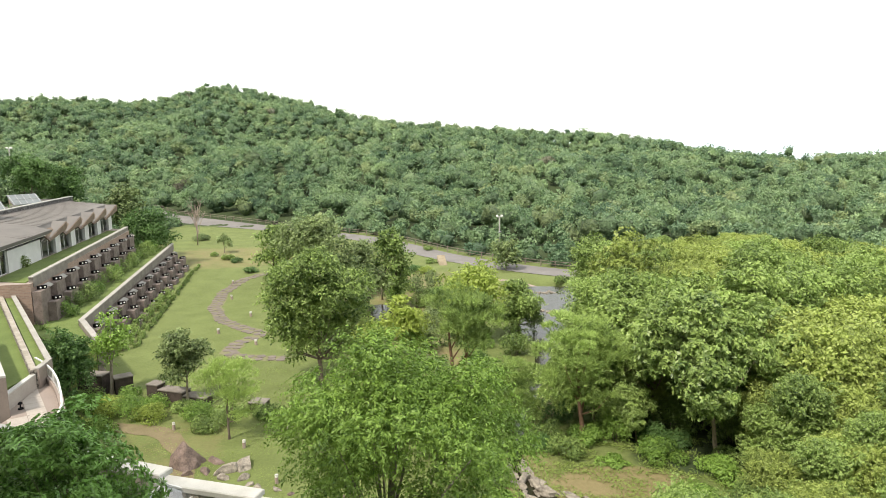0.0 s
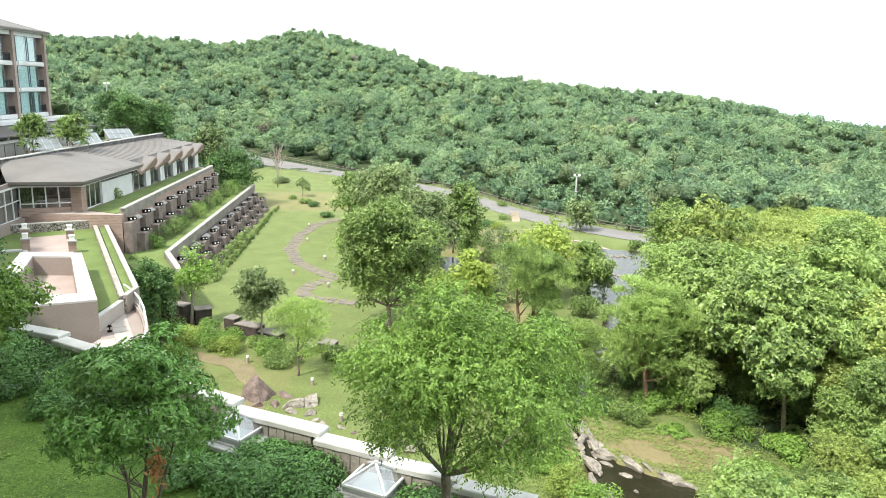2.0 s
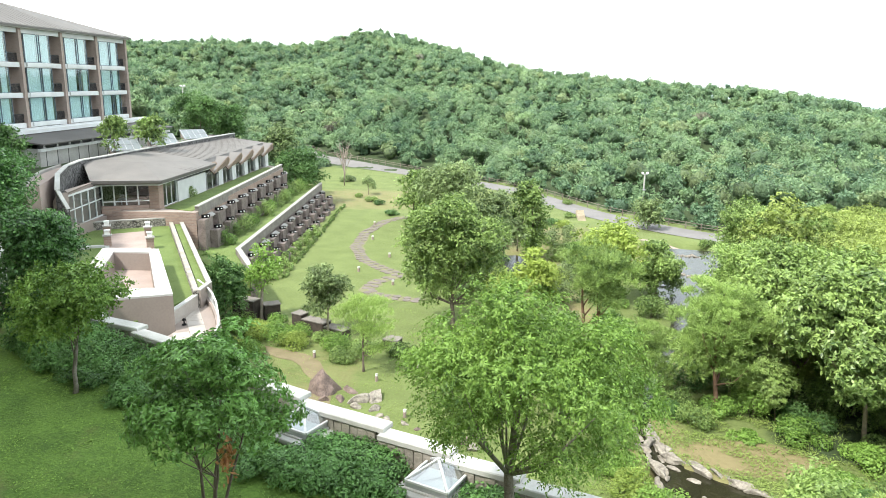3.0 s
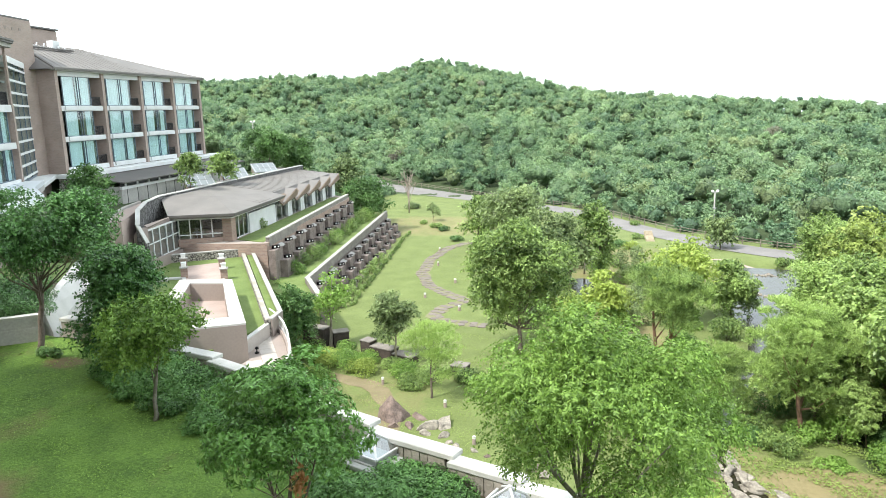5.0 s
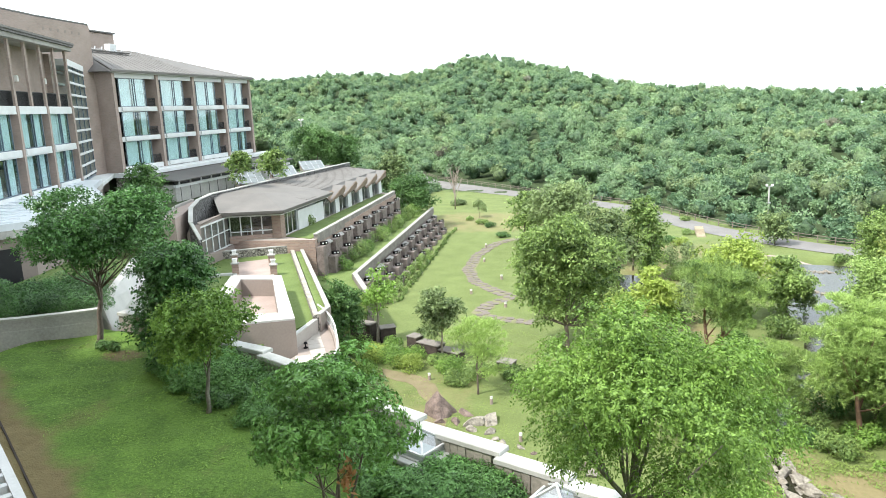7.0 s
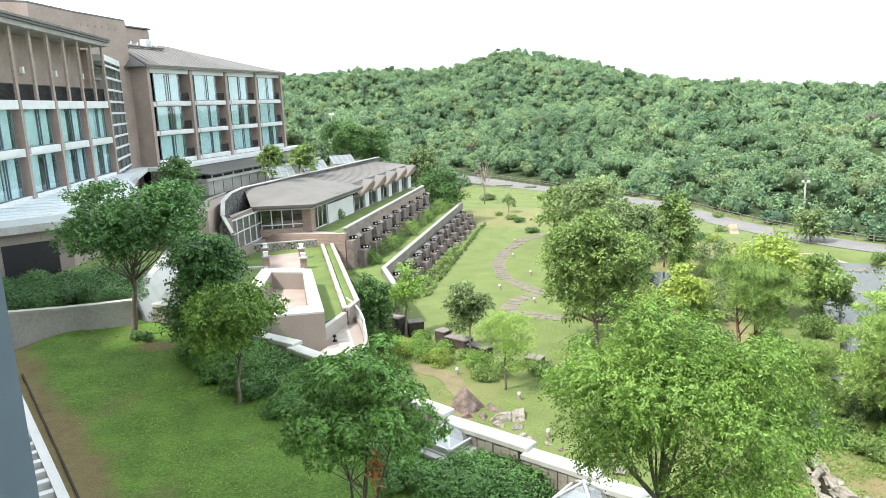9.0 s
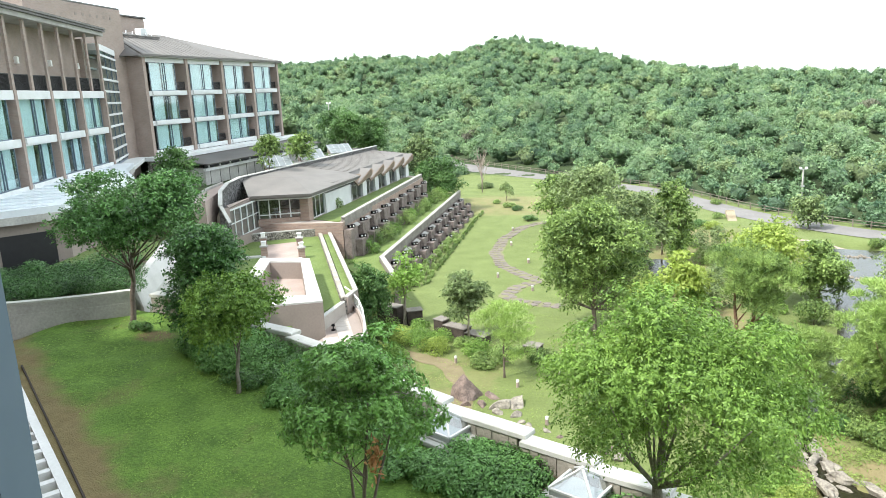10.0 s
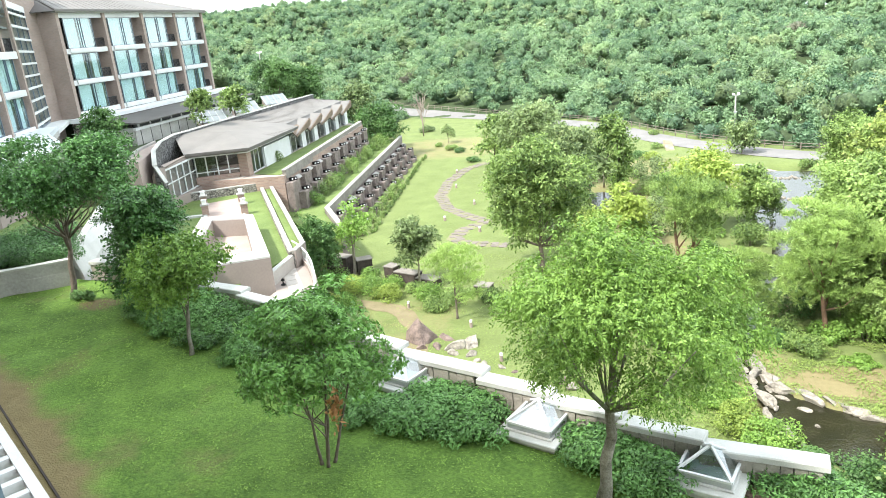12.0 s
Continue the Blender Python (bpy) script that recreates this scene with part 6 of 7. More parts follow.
tree("dense dark evergreen tree, leafy down to the ground", on_lawn(-20.17, 21.74), 5.95, (0.3, 0.25, 3.6, 0.0), 130, 210, 0.13, L_DEEP, trunk_r=0.12, seed=13, tint=0.15, clump_r=0.3)
tree("broad evergreen tree with a forked trunk on the lawn", on_lawn(-25.13, 23.15), 7.2, (0.55, 0.4, 6.1, 2.7), 110, 240, 0.14, L_DEEP, trunk_r=0.15, seed=14, tint=0.25, fork=0.35, limbs=24, clump_r=0.2)
tree("large light-green broadleaf tree with a wide airy crown", on_lawn(-1.49, 14.83, -0.1), 6.95, (0.5, -0.1, 5.7, 2.6), 150, 430, 0.082, L_LIME, M_BARK_LICHEN, trunk_r=0.17, seed=15, tint=0.2, width=0.42, droop=0.5, limbs=13, fork=0.62, uneven=0.4, clump_r=0.19, fork_low=0.5, style="spray",
     lobes=[(-0.12, -0.1, 0.7, 0.3), (-0.5, -0.2, 0.28, 0.34), (-0.55, 0.25, -0.12, 0.3), (0.0, 0.05, 0.2, 0.46), (0.42, 0.2, 0.36, 0.34), (0.7, 0.25, -0.3, 0.3), (0.55, 0.1, -0.55, 0.22), (0.1, 0.6, 0.05, 0.36), (-0.1, -0.55, 0.3, 0.32), (0.45, -0.4, 0.05, 0.28), (-0.3, -0.5, -0.05, 0.26), (0.25, -0.35, -0.45, 0.24), (-0.2, 0.1, -0.4, 0.26)])

# trees of the lower garden
GARDEN = "garden trees"
tree("tall dark-green broadleaf tree with a dense rounded crown", (-9.9, 55.0, 0), 11.0, (0, 0, 9.2, 0.6), 130, 190, 0.24, L_MID, trunk_r=0.22, seed=21, tint=0.24, group=GARDEN, limbs=22, clump_r=0.17, uneven=0.6)
tree("grey-green tree with a wide spreading crown", (-17.5, 93.2, 0), 10.4, (0, 0, 9.0, 1.5), 80, 85, 0.4, L_GREY, trunk_r=0.2, seed=22, tint=0.18, group=GARDEN)
tree("grey-green tree beside the path", (-11.7, 87.1, 0), 7.6, (0, 0, 7.6, 1.0), 60, 85, 0.36, L_GREY, trunk_r=0.16, seed=23, tint=0.12, group=GARDEN)
tree("smaller olive-green tree at the edge of the lawn", (-23.4, 97, 0), 7.4, (0, 0, 6.0, 1.2), 50, 50, 0.45, L_MID, trunk_r=0.14, seed=24, tint=0.15, group=GARDEN)
tree("yellow-green maple with flat leafy layers", (2.7, 65.8, 0), 8.3, (0, 0, 7.2, 2.0), 60, 100, 0.32, L_YELLOW, trunk_r=0.15, seed=25, tint=0.42, style="round", group=GARDEN)
tree("red-barked pine with flat layers of needles", (1.0, 52.9, 0), 8.5, (0.3, 0, 6.8, 2.4), 80, 260, 0.3, L_PINE, M_BARK_RED, trunk_r=0.2, seed=26, style="pine", width=0.12, uneven=0.6, clump_r=0.2, tint=0.28, group=GARDEN, stems=2)
tree("dark dense evergreen tree by the pond", (7.6, 69.6, 0), 5.0, (0, 0, 4.6, -0.3), 70, 100, 0.28, L_MID, trunk_r=0.14, seed=27, tint=0.15, group=GARDEN)
tree("small bright yellow-green maple", (-3.5, 61.9, 0), 5.2, (0, 0, 3.2, 1.2), 28, 60, 0.36, L_YELLOW, trunk_r=0.1, seed=28, style="round", tint=0.36, group=GARDEN)
tree("young pine with upswept soft needles", (-14.4, 44.9, 0), 5.9, (0.08, 0, 4.4, 0.9), 50, 300, 0.2, L_PINE, trunk_r=0.09, seed=29, style="pine", width=0.1, tint=0.4, group=GARDEN, droop=-0.5)
tree("open broadleaf tree with a pale trunk", (-19.3, 51.0, 0), 5.85, (0.13, 0, 4.4, 0.9), 46, 150, 0.2, L_GREY, M_BARK_PALE, trunk_r=0.12, seed=30, tint=0.2, group=GARDEN)
tree("slim pollarded tree with yellow-green tufts on a pale trunk", (-26.1, 53.5, 0), 7.4, (0.2, 0.1, 2.6, 2.0), 18, 90, 0.25, L_LIME, M_BARK_PALE, trunk_r=0.17, seed=31, tint=0.35, group=GARDEN, clump_r=0.5)
tree("dark rounded evergreen tree against the terrace", (-27.5, 50.0, 0), 6.35, (0, 0, 3.8, 0.7), 46, 120, 0.24, L_DARK, trunk_r=0.14, seed=32, tint=0.15, group=GARDEN)
tree("dark upright pine near the road", (-5.4, 79.8, 0), 9.6, (0, 0, 4.4, 1.6), 60, 70, 0.36, L_MID, M_BARK, trunk_r=0.15, seed=33, tint=0.1, group=GARDEN)
tree("low grey-green tree among the shrubs", (-8.3, 77.5, 0), 6.5, (0, 0, 4.9, 1.0), 40, 55, 0.4, L_GREY, trunk_r=0.12, seed=34, tint=0.2, group=GARDEN)
tree("round tree behind the terraces", (-45.0, 109, height(-45, 109)), 9.2, (0, 0, 8.8, 1.2), 70, 80, 0.4, L_DARK, trunk_r=0.18, seed=35, tint=0.1, group=GARDEN)
tree("olive-brown tree beside the roof's end", (-50.6, 114.2, 4), 8.6, (0, 0, 8.0, 1.4), 70, 55, 0.5, L_GREY, trunk_r=0.18, seed=36, tint=0.1, group=GARDEN)
tree("slender young tree at the lawn's far edge", (-37.5, 121, 0), 3.0, (0, 0, 2.2, 0.5), 14, 50, 0.3, L_GREY, trunk_r=0.06, seed=37, tint=0.15, group=GARDEN)
tree("small tree on the bank beside the long roof", (-51.6, 71.3, 10.2), 5.3, (0, 0, 2.9, 2.2), 24, 60, 0.34, L_MID, trunk_r=0.09, seed=38, tint=0.2, group=GARDEN)
tree("small dense tree on the bank", (-51.8, 78.4, 10.2), 5.2, (0, 0, 3.2, 0.9), 30, 60, 0.34, L_MID, trunk_r=0.09, seed=39, tint=0.2, group=GARDEN)
tree("bushy tree at the podium's edge", (-44.7, 48.5, 10), 6.0, (0, 0, 3.6, 2.2), 36, 70, 0.3, L_DARK, trunk_r=0.11, seed=40, tint=0.25, group=GARDEN)
tree("round grey-green bush tree by the road", (9.3, 102.5, 0), 4.4, (0, 0, 4.2, 0.3), 30, 55, 0.4, L_GREY, trunk_r=0.1, seed=41, tint=0.25, group=GARDEN)
tree("grey willow-like tree at the stream", (-0.6, 41.5, 0), 5.6, (0, 0, 4.4, 0.6), 40, 80, 0.3, L_LIME, trunk_r=0.1, seed=42, tint=0.2, group=GARDEN)


def bare_tree(label, x, y, z, h, seed, spread=0.3):
    rnd = random.Random(seed)
    ob = thing("bare_tree", pose(x, y, z), label, "tree", "bare trees")
    part("trunk", Shape().tube([(0, 0, -0.2), (0.05, 0, h * 0.3), (0, 0.05, h * 0.62)], [0.13, 0.1, 0.05], 7), L_TWIG, ob, smooth=True)
    for k in range(16):
        a, s = rnd.uniform(0, 6.28), rnd.uniform(0.15, 0.6)
        e = Vector((math.cos(a) * h * spread * rnd.uniform(0.4, 1), math.sin(a) * h * spread * rnd.uniform(0.4, 1), h * rnd.uniform(0.6, 1.0)))
        p = Vector((0, 0, h * s))
        twig = Shape().tube([p, p.lerp(e, 0.5) + Vector((0, 0, 0.04 * h)), e], [0.06, 0.045, 0.02], 5)
        for j in range(4):
            q = p.lerp(e, rnd.uniform(0.4, 0.9))
            twig.tube([q, q + Vector((rnd.uniform(-1, 1), rnd.uniform(-1, 1), rnd.uniform(0.3, 1.2))) * h * 0.1], [0.03, 0.012], 4)
        part("limb", twig, L_TWIG, ob)
    return ob


bare_tree("bare grey tree with upright leafless branches", -45.3, 130.5, 0, 9.0, 3, 0.22)
bare_tree("leafless pale shrub-like tree near the pool", -7.4, 84.5, 0, 5.5, 4, 0.35)

for i, (x, y, h, w) in enumerate(((-58, 101, 6.5, 5.5), (-55.5, 106, 7, 6), (-62, 106, 7.5, 6.5), (-49.5, 105.5, 6, 5), (-60.5, 112, 8, 7))):
    tree("leafy tree on the bank behind the pavilion", (x, y, height(x, y)), h, (0, 0, w, 0.6), 50, 80, 0.36, L_DARK, trunk_r=0.14, seed=460 + i, tint=0.18, group=GARDEN)

# ---- the wood beyond the stream: one built tree of each kind, then copies of it ----
WOOD = "trees of the wood"
kinds = [
    tree("tall broadleaf tree with layered glossy foliage and a pale trunk", (16.9, 41.4, 0), 11.0, (-1.3, 0.6, 8.4, 2.4), 170, 170, 0.29, L_BROAD, M_BARK_TAN, trunk_r=0.15, seed=51, tint=0.38, group=WOOD, limbs=18, style="rosette", width=0.42, uneven=0.6, clump_r=0.17, fork=0.7, fork_low=0.4),
    tree("bushy light-green tree of the wood's edge", (24.5, 44, 0), 9.2, (0, 0, 8.4, -0.4), 150, 160, 0.25, L_WOOD, trunk_r=0.17, seed=52, tint=0.34, group=WOOD),
    tree("dark-green tree with a dense domed crown", (27, 58, 0), 10.5, (0, 0, 8.6, 0.6), 120, 130, 0.29, L_MID, trunk_r=0.18, seed=53, tint=0.3, group=WOOD),
    tree("yellowish-green tree in the wood", (17.5, 66, 0), 11.0, (0, 0, 7.8, 1.0), 110, 130, 0.29, L_WOOD, trunk_r=0.17, style="rosette", seed=54, tint=0.32, group=WOOD),
    tree("soft-needled pine at the stream's bank", (9.0, 44.0, 0), 8.8, (-0.4, 0, 6.6, 0.8), 110, 300, 0.27, L_PINE, M_BARK_RED, trunk_r=0.19, seed=55, tint=0.28, width=0.12, uneven=0.6, clump_r=0.2, style="pine", group=WOOD),
]

def plant_wood():
    rnd = random.Random(77)
    spots = [(k.location.x, k.location.y) for k in kinds]
    # chosen trees along the wood's edge
    for x, y, k, s in ((12.2, 46.5, 0, 0.85), (4.6, 45.5, 4, 0.72), (20.5, 38.5, 2, 0.62), (25.5, 36.5, 2, 0.7), (15.2, 52, 2, 0.95), (19.5, 50.5, 0, 1.0), (24, 51, 2, 0.95), (30, 48, 1, 1.0), (19.0, 33.0, 2, 0.48),
                       (13.2, 59.5, 2, 0.8), (36, 53, 2, 1.0), (15.8, 73.5, 2, 0.9), (12.5, 43.5, 0, 0.4), (17.5, 45.5, 2, 0.6), (14.0, 48.5, 1, 0.6), (21.5, 46, 1, 0.7), (10.8, 48.5, 1, 0.55), (27.5, 42, 1, 0.85), (22.5, 34.5, 2, 0.55), (9.9, 26.0, 2, 0.6), (30.5, 40.5, 1, 0.9), (13.8, 28.5, 2, 0.5), (23, 30.5, 2, 0.6), (14.6, 31.2, 1, 0.42), (17.4, 30.6, 1, 0.5), (17.2, 34.6, 1, 0.42), (20.2, 34.2, 1, 0.55), (20.0, 40.5, 1, 0.6), (23.4, 38.6, 1, 0.65), (26.5, 39.5, 1, 0.7), (18.6, 38.2, 2, 0.45), (14.4, 46.2, 0, 0.8), (10.4, 46.4, 0, 0.62), (12.8, 50.5, 0, 0.85), (20.6, 44.2, 0, 0.85)):
        copy_thing(kinds[k], pose(x, y, height(x, y) - 0.1, 0, 0, rnd.uniform(0, 360)) @ Matrix.Scale(s, 4))
        spots.append((x, y))
    tries = 0
    while len(spots) < 165 and tries < 6000:
        tries += 1
        y = rnd.uniform(46, 108)
        x = rnd.uniform(13 + max(0, y - 84) * 0.32, 13 + 0.62 * y)
        if min(math.hypot(x - a, y - b) for a, b in spots) < (4.6 if y < 75 else 3.7):
            continue
        if min(math.hypot(x - a.x, y - a.y) for a in road_line) < 5.0 or line_distance(np.array(x), np.array(y), STREAM) < 5.0:
            continue
        spots.append((x, y))
        k = rnd.choice((0, 1, 1, 2, 2, 3, 1))
        # scaled to fit the view: tops stay below a sight line from the camera
        limit = 20 - math.hypot(x, y) * math.tan(radians(np.interp(math.degrees(math.atan2(x, y)), (10, 11.7, 14.3, 17), (11.5, 10.5, 8.7, 7.7)))) * rnd.uniform(0.95, 1.06)
        s = min(rnd.uniform(0.78, 1.02), (limit - height(x, y)) / (11.0, 9.2, 10.5, 11.0, 8.8)[k])
        if s < 0.25:
            continue
        copy_thing(kinds[k], pose(x, y, height(x, y) - 0.1, 0, 0, rnd.uniform(0, 360)) @ Matrix.Scale(s, 4))


plant_wood()


def far_woods():
    """The hill's woods: crowns of leafy lumps on the slopes, too many to count."""
    rng = np.random.RandomState(5)
    gap = 3.7
    xs, ys = np.meshgrid(np.arange(-380, 330, gap), np.arange(60, 520, gap), indexing="ij")
    x = (xs + rng.uniform(-2.2, 2.2, xs.shape)).ravel()
    y = (ys + rng.uniform(-2.2, 2.2, ys.shape)).ravel()
    r, az = np.hypot(x, y), np.degrees(np.arctan2(x, y))
    foot, top = np.interp(az, FOOT_AZ, FOOT_R), np.interp(az, RIDGE_AZ, RIDGE_R)
    keep = (az > -46) & (az < 36) & (r > foot - 4.0) & (line_distance(x, y, ROAD) > 4.6) & (r < top + 12)
    keep &= ~((az < -20) & (r < 178) & (np.abs(line_distance(x, y, ROAD)) < 5))
    x, y, r, az, foot, top = x[keep], y[keep], r[keep], az[keep], foot[keep], top[keep]
    z = land(x, y)
    n = len(x)
    crest = r > top - 25
    w = rng.uniform(1.5, 2.7, n) * (1 + 0.4 * (rng.uniform(0, 1, n) > 0.9))
    h = w * rng.uniform(0.75, 1.1, n)
    lift = rng.uniform(1.4, 4.2, n) + 0.9 * waves(x, y, 16, 6) + 1.6 * (crest & (rng.uniform(0, 1, n) > 0.6)) * rng.uniform(0, 1, n)
    edge = r < foot + 9
    w, h, lift = np.where(edge, w * 0.8, w), np.where(edge, h * 0.9, h), np.where(edge, rng.uniform(0.4, 2.0, n), lift)
    near = r < 215
    shade = np.clip(0.3 + 0.09 * rng.normal(0, 1, n) + 0.11 * waves(x, y, 60, 9) + 0.06 * waves(x, y, 20, 2), 0.02, 0.85)
    sort = np.searchsorted((0.6, 0.8, 0.95), rng.uniform(0, 1, n) * 0.7 + 0.3 * (0.5 + 0.5 * np.tanh(waves(x, y, 45, 12))), side="right")
    # lumps of each crown, then blades on each lump
    count = np.where(near, 8, 6)
    tr = np.repeat(np.arange(n), count)
    m = len(tr)
    d = ball_points(rng, m, 0.0)
    size = np.stack([w, w, h], -1)[tr]
    mid = np.stack([x, y, z + lift], -1)[tr] + d * size * rng.uniform(0.35, 0.8, (m, 1))
    rl = w[tr] * rng.uniform(0.32, 0.55, m)
    tone = shade[tr] + rng.normal(0, 0.07, m)
    per = np.where(near, 42, 20)[tr]
    lu = np.repeat(np.arange(m), per)
    q = len(lu)
    o = ball_points(rng, q, 0.1)
    pos = mid[lu] + o * rl[lu, None] * (1, 1, 0.8) * rng.uniform(0.55, 1.08, (q, 1))
    length = np.where(near, 0.4, 0.6)[tr][lu] * rng.uniform(0.7, 1.3, q)
    along = rng.normal(0, 1, (q, 3)) + o * 0.4
    nrm = o * 1.0 + rng.normal(0, 0.38, (q, 3)) + (0, 0, 0.4)
    kind = sort[tr][lu]
    bm = bmesh.new()
    bmesh.ops.create_icosphere(bm, subdivisions=1, radius=1.0)
    ball, tri = np.array([v.co for v in bm.verts]), np.array([[v.index for v in f.verts] for f in bm.faces], np.int32)
    bm.free()
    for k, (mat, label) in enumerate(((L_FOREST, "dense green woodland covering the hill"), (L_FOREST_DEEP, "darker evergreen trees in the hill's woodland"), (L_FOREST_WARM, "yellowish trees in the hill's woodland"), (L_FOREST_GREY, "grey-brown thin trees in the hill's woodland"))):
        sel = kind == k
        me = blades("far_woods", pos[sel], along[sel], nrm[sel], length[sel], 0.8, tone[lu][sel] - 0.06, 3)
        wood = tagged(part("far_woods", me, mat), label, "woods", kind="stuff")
        # the dense inner mass of each crown
        own = np.nonzero(sort == k)[0]
        v = ball[None] * rng.uniform(0.5, 0.85, (len(own), len(ball), 1)) * np.stack([w, w, h], -1)[own][:, None] + np.stack([x, y, z + lift - 0.15 * h], -1)[own][:, None]
        f = (tri[None] + (np.arange(len(own), dtype=np.int32) * len(ball))[:, None, None]).reshape(-1)
        core = bpy.data.meshes.new("crown_mass")
        core.vertices.add(len(own) * len(ball))
        core.vertices.foreach_set("co", v.reshape(-1))
        core.loops.add(len(f))
        core.loops.foreach_set("vertex_index", f)
        core.polygons.add(len(f) // 3)
        core.polygons.foreach_set("loop_start", np.arange(0, len(f), 3, dtype=np.int32))
        core.attributes.new("tint", "FLOAT", "POINT").data.foreach_set("value", np.repeat(shade[own].astype(np.float32), len(ball)))
        core.update()
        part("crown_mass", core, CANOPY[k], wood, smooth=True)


def canopy(name, leaf):
    """The same leaves seen as one dense mass: clumps in relief, with the shade of the gaps between them put into the
    colour.
    """
    m = leaf.copy()
    m.name = name
    n, l = m.node_tree.nodes, m.node_tree.links
    b = n["Principled BSDF"]
    ramp = [q for q in n if q.type == "VALTORGB"][0]
    back = [q for q in n if q.type == "BSDF_TRANSLUCENT"][0]
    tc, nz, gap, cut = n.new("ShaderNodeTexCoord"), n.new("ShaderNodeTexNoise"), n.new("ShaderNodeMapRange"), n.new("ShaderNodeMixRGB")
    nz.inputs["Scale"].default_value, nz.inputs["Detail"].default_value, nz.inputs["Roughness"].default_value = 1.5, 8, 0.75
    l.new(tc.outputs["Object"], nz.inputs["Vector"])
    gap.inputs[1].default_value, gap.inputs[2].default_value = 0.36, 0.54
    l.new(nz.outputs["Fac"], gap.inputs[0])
    # painted shade: the dark tone between leaf clumps
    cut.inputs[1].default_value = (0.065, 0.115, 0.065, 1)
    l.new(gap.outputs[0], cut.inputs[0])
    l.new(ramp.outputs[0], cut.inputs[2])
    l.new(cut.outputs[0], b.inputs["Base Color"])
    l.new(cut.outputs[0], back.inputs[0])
    bp = n.new("ShaderNodeBump")
    bp.inputs["Strength"].default_value, bp.inputs["Distance"].default_value = 1.0, 0.9
    l.new(nz.outputs["Fac"], bp.inputs["Height"])
    l.new(bp.outputs[0], b.inputs["Normal"])
    return m


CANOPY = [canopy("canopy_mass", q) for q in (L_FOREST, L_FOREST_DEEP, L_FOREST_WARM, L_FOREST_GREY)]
far_woods()

# ---- garden details ----
def boulder(x, y, z, sx, sy, sz, seed, mat, label, turn=0.0, group="garden rocks", name="rock", point=0.0):
    bm = bmesh.new()
    bmesh.ops.create_icosphere(bm, subdivisions=3 if max(sx, sy) > 0.55 else 2, radius=1.0)
    rnd = random.Random(seed)
    planes = [(Vector((rnd.uniform(-1, 1), rnd.uniform(-1, 1), rnd.uniform(-0.3, 1))).normalized(), rnd.uniform(0.3, 0.75)) for _ in range(11)]
    for v in bm.verts:
        for n, d in planes:
            k = v.co.dot(n) - d
            if k > 0:
                v.co -= n * k
        v.co += v.co.normalized() * (0.1 * noise.noise(v.co * 2 + Vector((seed, 0, 0))) + 0.06 * noise.noise(v.co * 6 + Vector((seed, 3, 0))))
        if point and v.co.z > -0.2:
            v.co.x, v.co.y = v.co.x * (1 - point * (v.co.z + 0.2)), v.co.y * (1 - point * (v.co.z + 0.2))
        v.co.x, v.co.y, v.co.z = v.co.x * sx, v.co.y * sy, v.co.z * sz
    me = bpy.data.meshes.new(name)
    bm.to_mesh(me)
    bm.free()
    ob = part(name, me, mat)
    ob.matrix_world = pose(x, y, z, 0, 0, turn)
    return tagged(ob, label, "rock", group)


boulder(-15.6, 41.2, 0.25, 1.5, 1.15, 1.6, 5, M_ROCK, "tall pointed red-brown boulder with pale veins", 20, point=0.3)
for i, (x, y, r) in enumerate(((-14.2, 41.5, 0.6), (-13.4, 40.1, 0.85), (-12.4, 40.7, 0.9), (-14.4, 40.2, 0.5), (-13.1, 39.3, 0.55), (-12.0, 39.2, 0.45), (-15.4, 39.9, 0.45), (-10.8, 38.3, 0.35), (-11.4, 38.6, 0.3), (-5.9, 36.4, 0.6), (-5.1, 35.8, 0.5), (-9.6, 37.9, 0.3), (-8.7, 37.4, 0.25))):
    boulder(x, y, r * 0.15, r * 1.25, r * 0.85, r * 0.7, 10 + i, M_ROCK_PALE if i % 3 else M_ROCK, "angular grey-brown rock in the grass", i * 47)
k_r = random.Random(9)
right_bank, left_bank = [(4.75, 41.0), (4.95, 39.2), (5.5, 37.8), (6.8, 36.9), (8.3, 35.9), (9.8, 35.0), (11.8, 33.8)], [(3.9, 40.5), (4.1, 38.4), (4.5, 36.8), (5.0, 35.5), (5.0, 33.6), (6.2, 31.6)]
for bank, count in ((right_bank, 27), (left_bank, 20)):
    for i in range(count):
        t = i / count * (len(bank) - 1)
        a, b = Vector((*bank[int(t)], 0)), Vector((*bank[int(t) + 1], 0))
        p, way = a.lerp(b, t % 1), math.degrees(math.atan2(b.y - a.y, b.x - a.x))
        r = k_r.choice((0.26, 0.34, 0.48, 0.68))
        px_, py_ = p.x + k_r.uniform(-0.3, 0.3), p.y + k_r.uniform(-0.25, 0.25)
        boulder(px_, py_, -0.12 + 0.08 * r, r * 1.5, r * 0.62, r * 0.55, 40 + i + count, M_ROCK_PALE, "pale angular stone on the stream bank", way + k_r.uniform(-25, 25), "stream stones", "river_stone")
for i, (x, y, r) in enumerate(((6.5, 35.6, 0.42), (5.7, 36.6, 0.36), (5.2, 37.3, 0.3), (7.0, 34.0, 0.2), (5.0, 38.4, 0.22))):
    boulder(x, y, -0.22, r * 1.3, r * 0.7, r * 0.6, 80 + i, M_ROCK_PALE, "pale stone lying in the stream", -20 - i * 13, "stream stones", "river_stone")
